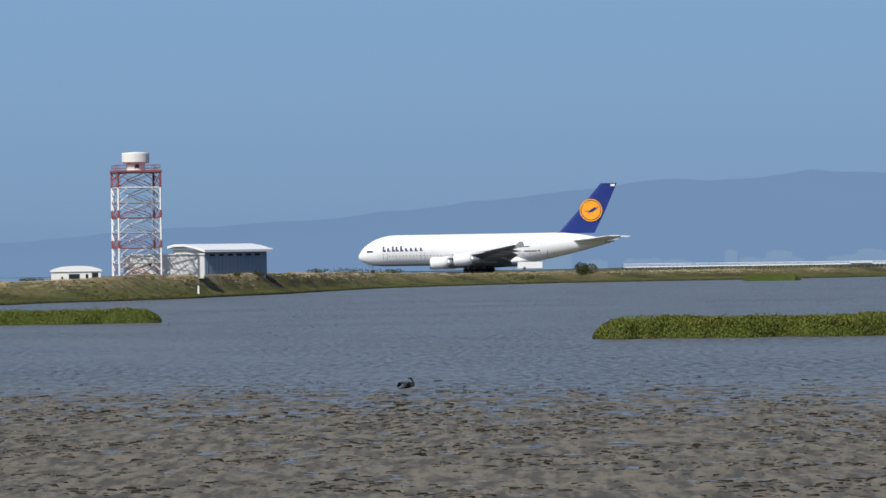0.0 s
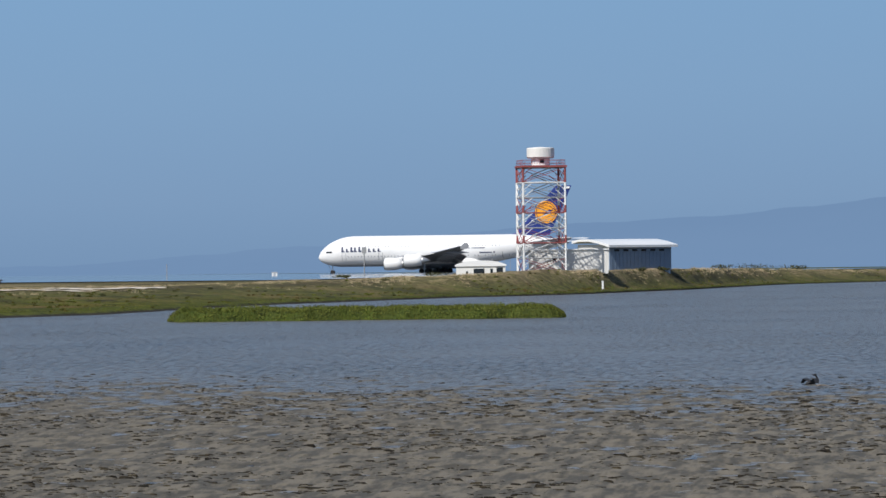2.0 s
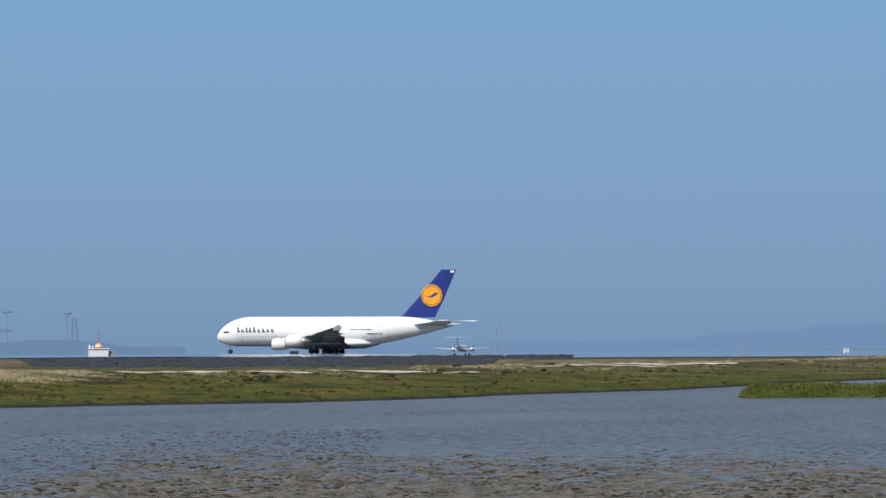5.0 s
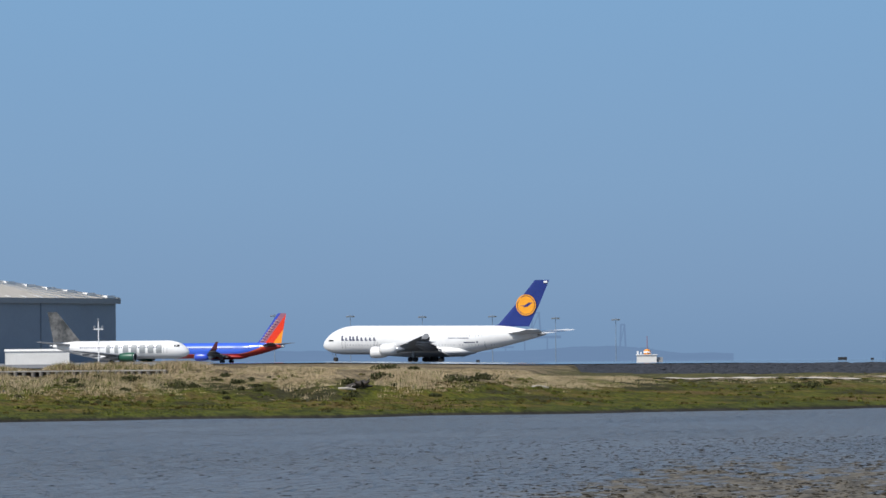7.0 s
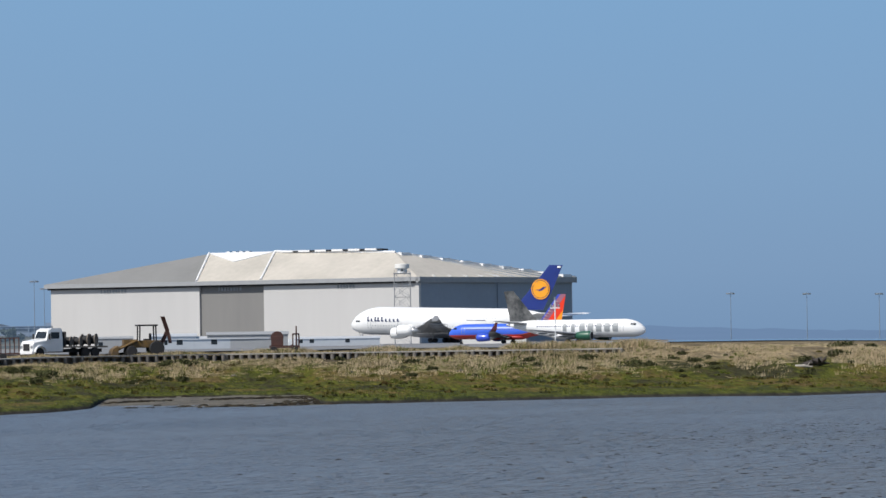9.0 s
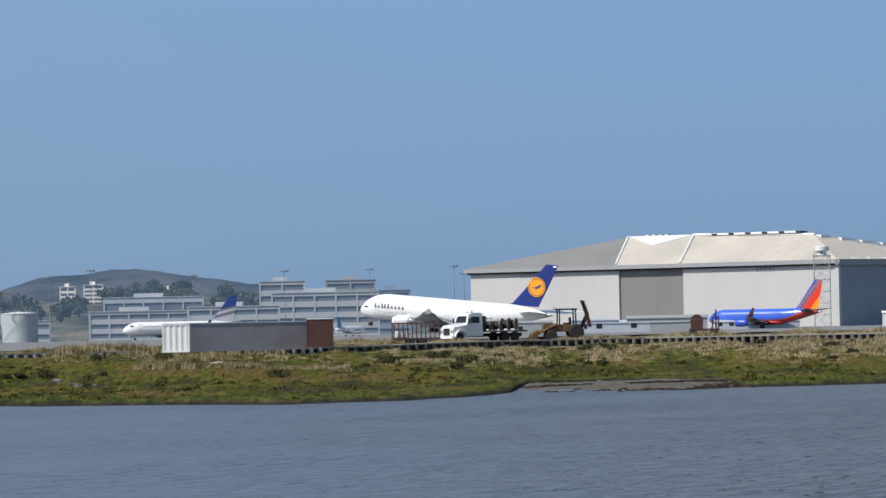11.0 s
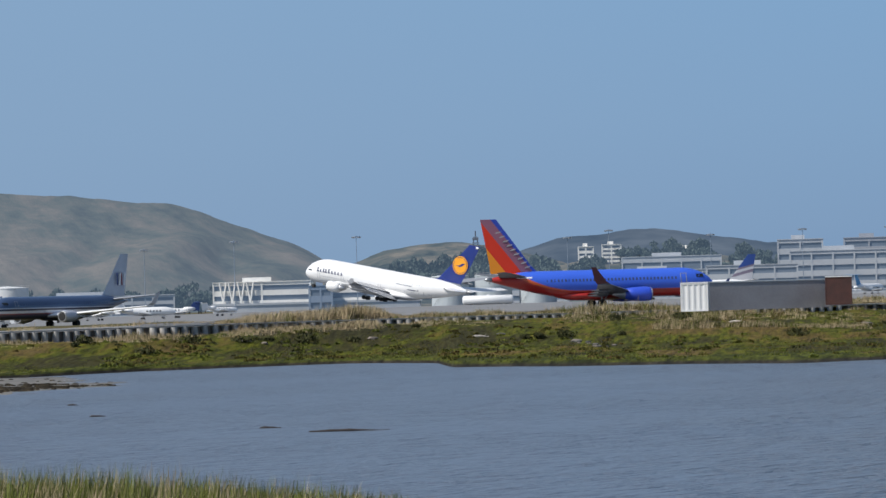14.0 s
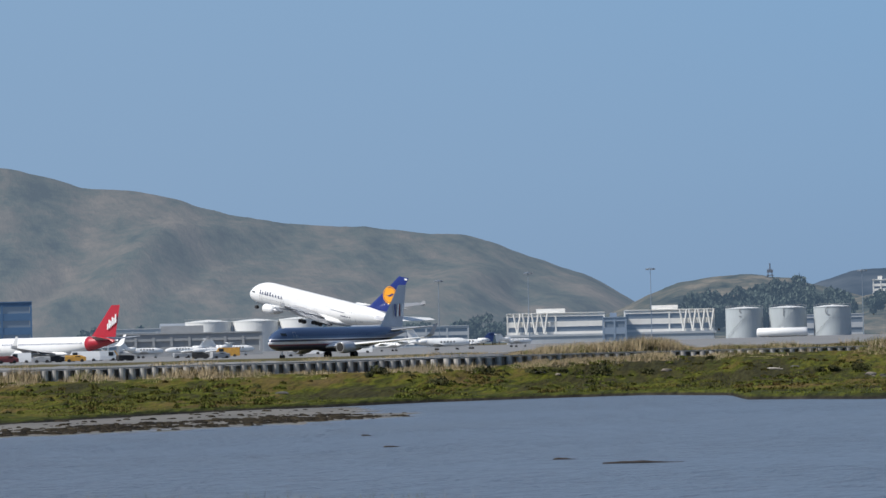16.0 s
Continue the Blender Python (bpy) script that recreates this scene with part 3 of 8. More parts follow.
def blades(name, places, height, mats, seed=2, width=0.05, index=None, per=1, spread=0.12):
    """Grass: thin leaning triangles rooted at the places."""
    rng = np.random.default_rng(seed)
    p = np.repeat(places, per, 0) + np.concatenate([rng.normal(0, spread, (len(places) * per, 2)), np.zeros((len(places) * per, 1))], 1)
    h = np.repeat(height, per) * rng.uniform(0.5, 1.2, len(p))
    th = rng.uniform(0, 2 * np.pi, len(p))
    side = np.stack([np.cos(th), np.sin(th), 0 * th], -1) * width
    lean = np.stack([rng.normal(0.12, 0.2, len(p)) * h, rng.normal(0, 0.15, len(p)) * h, h], -1)
    v = np.stack([p - side, p + side, p + lean], 1)
    idx = None if index is None else np.repeat(index, per)
    return soup(name, v.reshape(-1, 3), np.arange(3 * len(p)).reshape(-1, 3), mats, idx)


def polar(az, d, z):
    return np.stack([-np.sin(np.radians(az)) * d, np.cos(np.radians(az)) * d, z], -1)


def islet(az0, az1, d, depth, height, name, label, count, seed):
    """A low island of pickleweed: a hummocky peat bank under a thick coat of small leaves."""
    rng = np.random.default_rng(seed)
    na, nd = 160, 14
    A, V = np.meshgrid(np.linspace(az0, az1, na), np.linspace(0, 1, nd), indexing="ij")
    end = np.clip(np.minimum((A - az0), (az1 - A)) / (0.22 * 375 / d), 0, 1) ** 0.5
    D = d + depth * (V - 0.5) * (0.35 + 0.65 * end) + depth * 0.5 + 2.0 * fbm(A * 4, V * 0 + seed, 2, seed)
    X, Y = polar(A, D, D)[..., 0], polar(A, D, D)[..., 1]
    dome = np.clip(np.minimum(V / 0.12, (1 - V) / 0.2), 0, 1) ** 0.5 * end
    Z = -0.15 + (height * 0.78 + 0.15) * dome * (1 + 0.10 * fbm(X / 2.0, Y / 2.0, 3, seed))
    peat = new(name, grid_mesh(name, np.stack([X, Y, Z], -1), na, nd, LEAF_BED))
    tagged(peat, label, "marsh island", kind="structure")
    u, v = rng.uniform(0, na - 1.001, count), np.abs(rng.normal(0, 0.33, count)).clip(0, 0.999) * (nd - 1)
    iu, iv = u.astype(int), v.astype(int)
    P = np.stack([X, Y, Z], -1)
    fu, fv = (u - iu)[:, None], (v - iv)[:, None]
    p = (P[iu, iv] * (1 - fu) + P[iu + 1, iv] * fu) * (1 - fv) + (P[iu, iv + 1] * (1 - fu) + P[iu + 1, iv + 1] * fu) * fv
    bushy = 0.5 + 0.5 * fbm(p[:, 0] / 1.1, p[:, 1] / 1.1, 2, seed + 1)
    p[:, 2] += rng.uniform(-0.05, 0.30, count) * height * (0.15 + 1.1 * np.clip(bushy, 0, 1.2))
    p = p[p[:, 2] > 0.02]
    coat = new("pickleweed", leaves("pickleweed", p, 0.078, [LEAF], seed + 2))
    coat.parent = peat
    tagged(coat, "olive-green pickleweed leaves", kind="stuff")
    return peat


LEAF_BED = material("pickleweed_bed", (0.060, 0.085, 0.014), 0.95, scale=0.6, second=(0.035, 0.045, 0.014), amount=1.0, bump=0.8, bump_scale=4, spec=0.1)
islet(-7.5, -1.5, 366, 16, 1.25, "marsh_island", "olive-green pickleweed island rising from shallow bay water", 80000, 41)
islet(2.86, 6.9, 530, 16, 1.25, "marsh_island", "long low pickleweed island before the marsh shore", 34000, 42)
islet(-3.62, -3.04, 1330, 30, 1.6, "marsh_island", "small far marsh islet in the bay", 2500, 43)

# low leaves and blades on the shore
_rng = np.random.default_rng(5)
_n = 170000
_a = _rng.uniform(-5.5, 39.5, _n)
_t = _rng.beta(0.9, 1.2, _n) * 0.80
_d = shore(_a) + _t * (crest(_a) - shore(_a))
_z = land(_a, _d)
_k = (_z > 0.14) & (fbm(_a * 2.2, _d / 40, 3, 8) + _rng.normal(0, 0.22, _n) > 0.0)
_p = polar(_a, _d, _z + 0.04)[_k]
shore_leaves = new("marsh_plants", leaves("marsh_plants", _p, 0.065, [LEAF, SCRUB, MOSS], 6, index=np.where((_t[_k] < 0.14) & (_rng.random(len(_p)) < 0.8), 0, _rng.choice([0, 0, 2, 2, 2, 2], len(_p)))))
tagged(shore_leaves, "low olive-green salt-marsh plants covering the shore", "marsh plants", kind="stuff")

# hummocks of pickleweed and gumplant: low domes of leaves, thicker towards the bank
_n = 4600
_a = _rng.uniform(-1.0, 39.0, _n)
_t = _rng.beta(1.3, 1.1, _n) * 0.93
_d = shore(_a) + _t * (crest(_a) - shore(_a))
_k = (fbm(_a * 2.0, _d / 30, 3, 18) + _rng.normal(0, 0.25, _n) > 0.05) & (_t > 0.015)
_a, _d, _t = _a[_k], _d[_k], _t[_k]
_r0 = (0.20 + 0.50 * _rng.beta(1.2, 4, len(_a))) * np.interp(_a, [3, 12], [0.75, 1.0])
_c = polar(_a, _d, land(_a, _d))
_v = _rng.normal(0, 1, (len(_a), 40, 3))
_v /= np.linalg.norm(_v, axis=2)[..., None]
_v[..., 2] = np.abs(_v[..., 2])
_p = (_c[:, None] + _v * _r0[:, None, None] * np.array([1.0, 1.3, 0.46])).reshape(-1, 3)
_kind = np.where(_rng.random(len(_a)) < np.interp(_t, [0.1, 0.5, 0.9], [0.02, 0.07, 0.2]), 1, np.where(_rng.random(len(_a)) < 0.3, 0, 2))
hummocks = new("marsh_hummocks", leaves("marsh_hummocks", _p, 0.12, [LEAF, SCRUB, MOSS], 16, index=np.repeat(_kind, 40)))
tagged(hummocks, "dark olive and brown hummocks of salt-marsh plants", "marsh plants", kind="stuff")

# dry grass: on the upper bank, on the mound, and in a ragged belt behind the sea wall
_a = np.concatenate([_rng.uniform(-5.5, 14, 8000), _rng.uniform(14, 32, 20000), _rng.uniform(13.5, 18.8, 13000), _rng.uniform(32, 39.5, 3500)])
_mean = np.interp(_a, [10, 17, 18.5, 24, 26, 31, 33], [0.93, 0.90, 0.86, 0.86, 0.93, 0.95, 0.97])
_t = np.clip(_rng.normal(_mean, np.interp(_a, [10, 18, 24, 27], [0.12, 0.11, 0.10, 0.05])), 0.55, 1.0)
_d = shore(_a) + _t * (crest(_a) - shore(_a))
_wide = (_a > 13.5) & (_a < 18.4) & (_rng.random(len(_a)) < 0.6)
_d = np.where(_wide, shore(_a) + _rng.uniform(0.70, 1.45, len(_a)) * (crest(_a) - shore(_a)), _d)
_h = np.interp(_a, [-6, 3, 10, 14, 16, 18.5, 24, 25.5, 31.0, 33, 40], [0.28, 0.30, 0.22, 0.20, 0.29, 0.34, 0.28, 0.24, 0.24, 0.2, 0.18])
_a2 = np.concatenate([_rng.uniform(30.2, 39.5, 2600), _rng.uniform(32.0, 39.5, 1500), _rng.uniform(17.8, 32.0, 12000), _rng.normal(30.1, 0.10, 450), _rng.normal(30.48, 0.16, 900), _rng.normal(30.95, 0.12, 450), _rng.normal(31.7, 0.4, 900), _rng.uniform(18.2, 29.9, 6500), _rng.uniform(25.3, 27.4, 2500)])
_d2 = np.interp(_a2, [17.6, 21.1, 22.3, 23.6, 24.7, 26, 27.8, 29.5, 30.5, 31.2, 32.7, 35, 37, 40], [645, 646, 646, 634, 616, 596, 575, 556, 549, 541, 511, 494, 484, 478]) + 26 * _rng.random(len(_a2)) ** 1.5
_d2[-9000:-2500] -= 7.5 + 7 * _rng.random(6500)        # at the wall's foot
_d2[:2600] = np.interp(_a2[:2600], [30.2, 31.2, 32.7, 35, 37, 40], [545, 536, 508, 490, 480, 474]) - 1.6 - 4 * _rng.random(2600) ** 2        # and along its western stretch
_d2[-2500:] = 521 + 7 * _rng.random(2500)       # before the containers
_h2 = np.interp(_a2, [17.8, 20, 22.5, 24.0, 25.3, 26, 27.4, 29.6, 30.2, 30.6, 31.0, 31.6, 32.0], [0.65, 0.5, 0.30, 0.34, 0.65, 0.50, 0.46, 0.44, 0.60, 0.90, 0.70, 0.5, 0.3])
_h2[-9000:-2500] = np.interp(_a2[-9000:-2500], [18, 20, 23, 24.5, 26, 29, 29.9], [0.75, 0.5, 0.35, 0.45, 0.8, 0.75, 0.35])
_h2[:2600] = np.interp(_a2[:2600], [30.2, 33, 34.5, 37], [0.35, 0.45, 0.75, 0.85])
_h2[2600:4100] = 0.42
_h2[-2500:] = 0.42
_a, _d, _h = np.concatenate([_a, _a2]), np.concatenate([_d, _d2]), np.concatenate([_h, _h2])
_g = fbm(_a * 2.6, _d / 50, 3, 15)
_h = _h * (0.40 + 0.85 * np.clip(_g + 0.5, 0, 1.2)) * _rng.uniform(0.45, 1.45, len(_a))
_k = (_g + _rng.normal(0, 0.15, len(_a)) > -0.5) & ((_a < 25.2) | (_h > 0.30) | (_rng.random(len(_a)) < 0.3))
_k &= ~((np.abs(_a - 16.33) < 0.22) & (_d < 640))        # bare round the stump
_p = polar(_a, _d, land(_a, _d) - 0.03)[_k]
dry_grass = new("dry_grass", blades("dry_grass", _p, _h[_k], [STRAW, CORD, MOSS], 7, 0.030, np.where(_rng.random(len(_p)) < np.interp(_a[_k], [17, 19, 24.5, 26, 29.6, 30.0], [0.82, 0.60, 0.60, 0.40, 0.40, 0.75]), 0, _rng.choice([1, 2, 2], len(_p))), per=12, spread=0.30))
tagged(dry_grass, "tall straw-coloured dry grass along the top of the bank", "grass", kind="stuff")

# cordgrass in the shallow water before the camera, at the end of the pan
_n = 9000
_a = _rng.uniform(29.8, 46, _n)
_d = np.interp(_a, [29.8, 31, 33, 35, 40, 46], [136, 140, 150, 152, 152, 150]) - np.abs(_rng.normal(0, 7, _n)) * np.clip((_a - 29.6) / 1.0, 0.1, 1)
_h = np.interp(_a, [29.8, 31, 34], [0.35, 0.75, 1.0]) * _rng.uniform(0.6, 1.2, _n)
cordgrass = new("cordgrass", blades("cordgrass", polar(_a, _d, -0.05 + 0 * _a), _h * _rng.uniform(0.5, 1.1, _n), [CORD, STRAW, LEAF], 9, 0.016, _rng.choice([0, 0, 1, 2, 2], _n), per=9))
tagged(cordgrass, "green and straw cordgrass standing in shallow water", "grass", kind="stuff")
_n = 16000
_a = _rng.uniform(29.9, 46, _n)
_d = np.interp(_a, [29.8, 31, 33, 35, 40, 46], [135, 138, 148, 150, 150, 148]) - np.abs(_rng.normal(0, 6, _n)) * np.clip((_a - 29.6) / 1.0, 0.1, 1)
_z = 0.02 + _rng.random(_n) ** 1.4 * np.interp(_a, [29.8, 31, 34], [0.10, 0.28, 0.42])
marsh_edge = new("marsh_edge_plants", leaves("marsh_edge_plants", polar(_a, _d, _z), 0.05, [LEAF, SCRUB, MOSS], 19, index=_rng.choice([0, 1, 1, 2], _n)))
tagged(marsh_edge, "dark low marsh plants among the cordgrass", "marsh plants", kind="stuff")
# ---- aircraft: x towards the nose, y to its left, z up; the origin on the ground under the main wheels ----


def fuselage_rings(L, W, zb, zt, nose, tail, zn, ztail, gear, n=28, boat=1.35):
    rings = []
    xs = np.concatenate([nose * (np.linspace(0.03, 1, 15) ** 1.7), np.linspace(nose, L - tail, 9)[1:], L - tail + tail * np.linspace(0, 1, 13)[1:]])
    for xb in xs:
        top, bot, half = zt, zb, W / 2
        if xb < nose:
            u = xb / nose
            top = zn + (zt - zn) * (1 - (1 - u) ** 2.1) ** 0.64
            bot = zn - (zn - zb) * (1 - (1 - min(1, u * 1.5)) ** 2) ** 0.55
            half = W / 2 * (1 - (1 - u) ** 2) ** 0.6
        elif xb > L - tail:
            u = (xb - (L - tail)) / tail
            bot = zb + (ztail - 0.35 * (zt - zb) * 0.12 - zb) * u ** boat
            top = zt - (zt - ztail - 0.02 * (zt - zb)) * max(0, (u - 0.45) / 0.55) ** 1.7
            half = W / 2 * (1 - u ** 1.9) + W * 0.03
        zc, hz = (top + bot) / 2, (top - bot) / 2
        rings.append([(gear - xb, half * math.cos(2 * math.pi * k / n), zc + hz * math.sin(2 * math.pi * k / n)) for k in range(n)])
    return rings


FOIL = ((1.0, 0.0), (0.75, 0.045), (0.45, 0.075), (0.2, 0.075), (0.06, 0.05), (0.0, 0.0), (0.06, -0.03), (0.25, -0.045), (0.55, -0.035), (0.8, -0.015))


def foil_loft(stations, upright=False):
    """A wing from (leading x, y, z, chord, thickness) rows, root to tip; upright: a fin."""
    rings = []
    for x, y, z, c, t in stations:
        rings.append([(x - c * u, y + (w * c * t * 8 if upright else 0), z + (0 if upright else w * c * t * 8)) for u, w in FOIL])
    return loft(rings)


def mirrored(rows, s):
    return [(x, y * s, z, c, t) for x, y, z, c, t in rows]


def nacelle(r, length):
    outer = [(r * 0.80, 0.0), (r * 0.93, -0.02 * length), (r, -0.10 * length), (r * 1.02, -0.3 * length), (r * 0.95, -0.6 * length), (r * 0.78, -0.85 * length), (r * 0.70, -0.86 * length), (r * 0.45, -length)]
    return turned([(q, h) for q, h in outer], 20, "x")


def add_engine(body, x, y, z, r, length, mat, pylon_x, pylon_z):
    e = part("engine", nacelle(r, length), mat, body, smooth=True)
    e.location = (x, y, z)
    fan = part("fan", turned([(r * 0.05, 0.06), (r * 0.72, 0.02), (r * 0.72, -0.02)], 20, "x"), DARK, e, "dark fan blades in the intake")
    fan.location = (0.04, 0, 0)
    lip = part("intake_lip", turned([(r * 0.80, 0.02), (r * 0.90, 0.05), (r * 0.96, -0.04), (r * 0.86, -0.03)], 20, "x"), STEEL, e, "bright metal intake lip", True)
    lip.location = (0.03, 0, 0)
    part("exhaust", turned([(r * 0.66, -0.84 * length), (r * 0.60, -0.98 * length), (r * 0.36, -1.12 * length), (r * 0.12, -1.3 * length)], 18, "x"), STEEL, e, "bare metal exhaust core", True)
    py = part("pylon", foil_loft([(x - 0.1 * length, y, z + r * 0.8, length * 0.9, 0.03), (pylon_x, y, pylon_z, length * 0.9, 0.03)], True), mat, body)
    return e, py


def add_gear(body, x, y, r, w, leg_top, rows=1, gap=0.0, name="main_gear"):
    g = part(name, rods(((x, y, r), (x, y, leg_top), r * 0.22, 8), ((x + r * 0.2, y, r * 1.2), (x + leg_top * 0.5, y, leg_top), r * 0.12, 6)), STEEL, body)
    for k in range(rows):
        for s in (-1, 1):
            bm = turned([(r * 0.3, -w / 2), (r * 0.9, -w / 2), (r, -w * 0.3), (r, w * 0.3), (r * 0.9, w / 2), (r * 0.3, w / 2)], 16, "y")
            wl = part("wheel", bm, DARK, g)
            wl.location = (x + (k - (rows - 1) / 2) * gap, y + s * w * 0.75, r)
    return g


def surf_y(rings, x, z):
    """Half the body's width at a place along it and a height."""
    best = min(rings, key=lambda r: abs(r[0][0] - x))
    zs = [p[2] for p in best]
    zc, hz, hw = (max(zs) + min(zs)) / 2, (max(zs) - min(zs)) / 2, max(p[1] for p in best)
    return hw * math.sqrt(max(0.0, 1 - ((z - zc) / hz) ** 2))


def wrapped(rings, rects, side, proud=0.03):
    """Thin plates lying on the body's side, from rows of (x0, x1, z0, z1)."""
    bm = bmesh.new()
    for x0, x1, z0, z1 in rects:
        nx = max(1, int((x1 - x0) / 1.2))
        nz = max(1, int((z1 - z0) / 0.5))
        v = [[bm.verts.new((x0 + (x1 - x0) * i / nx, side * (surf_y(rings, x0 + (x1 - x0) * i / nx, z0 + (z1 - z0) * j / nz) + proud), z0 + (z1 - z0) * j / nz)) for j in range(nz + 1)] for i in range(nx + 1)]
        for i in range(nx):
            for j in range(nz):
                q = (v[i][j], v[i + 1][j], v[i + 1][j + 1], v[i][j + 1])
                bm.faces.new(q if side < 0 else q[::-1])
    return bm


def livery(name, rows, rough=0.32, metal=0.0, coat=0.3):
    """Body paint in bands: rows of (height at the wing, rise towards the tail, colour), from the belly up. Beyond each height the next colour follows."""
    m = bpy.data.materials.new(name)
    m.use_nodes = True
    n, l = m.node_tree.nodes, m.node_tree.links
    b = n["Principled BSDF"]
    b.inputs["Roughness"].default_value, b.inputs["Metallic"].default_value = rough, metal
    b.inputs["Coat Weight"].default_value, b.inputs["Coat Roughness"].default_value = coat, 0.1
    tc, sep = n.new("ShaderNodeTexCoord"), n.new("ShaderNodeSeparateXYZ")
    l.new(tc.outputs["Object"], sep.inputs[0])

    def op(kind, a, v):
        q = n.new("ShaderNodeMath")
        q.operation = kind
        for i, s in enumerate((a, v)):
            if isinstance(s, (int, float)):
                q.inputs[i].default_value = s
            else:
                l.new(s, q.inputs[i])
        return q.outputs[0]
    grime = n.new("ShaderNodeTexNoise")
    grime.inputs["Scale"].default_value, grime.inputs["Detail"].default_value = 0.7, 5
    l.new(tc.outputs["Object"], grime.inputs["Vector"])
    out = None
    for k, (h, (x0, bend), color) in enumerate(rows):
        rgb = n.new("ShaderNodeMix")
        rgb.data_type = "RGBA"
        rgb.inputs["A"].default_value = (*color, 1)
        rgb.inputs["B"].default_value = (*(c * 0.8 for c in color), 1)
        l.new(op("MULTIPLY", grime.outputs[0], 0.6), rgb.inputs["Factor"])
        if out is None:
            out, lim, prev = rgb.outputs["Result"], h, (x0, bend)
            continue
        back = op("MAXIMUM", op("SUBTRACT", prev[0], sep.outputs["X"]), 0.0)
        edge = op("ADD", op("MULTIPLY", op("MULTIPLY", back, back), prev[1]), lim)
        over = n.new("ShaderNodeMapRange")
        over.inputs["From Min"].default_value, over.inputs["From Max"].default_value = -0.06, 0.06
        l.new(op("SUBTRACT", sep.outputs["Z"], edge), over.inputs[0])
        mx = n.new("ShaderNodeMix")
        mx.data_type = "RGBA"
        l.new(over.outputs[0], mx.inputs["Factor"])
        l.new(out, mx.inputs["A"])
        l.new(rgb.outputs["Result"], mx.inputs["B"])
        out, lim, prev = mx.outputs["Result"], h, (x0, bend)
    l.new(out, b.inputs["Base Color"])
    return m


def fin_paint(name, stops, dx, dz, shift):
    """Slanted bands on a fin: stops of (position, colour) along the direction (dx, dz), moved by shift."""
    m = bpy.data.materials.new(name)
    m.use_nodes = True
    n, l = m.node_tree.nodes, m.node_tree.links
    b = n["Principled BSDF"]
    b.inputs["Roughness"].default_value = 0.35
    tc, dot = n.new("ShaderNodeTexCoord"), n.new("ShaderNodeVectorMath")
    dot.operation = "DOT_PRODUCT"
    dot.inputs[1].default_value = (dx, 0, dz)
    l.new(tc.outputs["Object"], dot.inputs[0])
    r = n.new("ShaderNodeValToRGB")
    r.color_ramp.interpolation = "CONSTANT"
    e = r.color_ramp.elements
    while len(e) < len(stops):
        e.new(0.5)
    for k, (p, c) in enumerate(stops):
        e[k].position, e[k].color = p, (*c, 1)
    add = n.new("ShaderNodeMath")
    add.inputs[1].default_value = shift
    l.new(dot.outputs["Value"], add.inputs[0])
    l.new(add.outputs[0], r.inputs[0])
    l.new(r.outputs[0], b.inputs["Base Color"])
    return m


# -- the double-deck four-engined airliner --
CABIN = material("sunlit_cabin_glass", (0.42, 0.43, 0.46), 0.25, scale=1)
FLEXING = []        # the wings and engines, which lift as the wings take the load


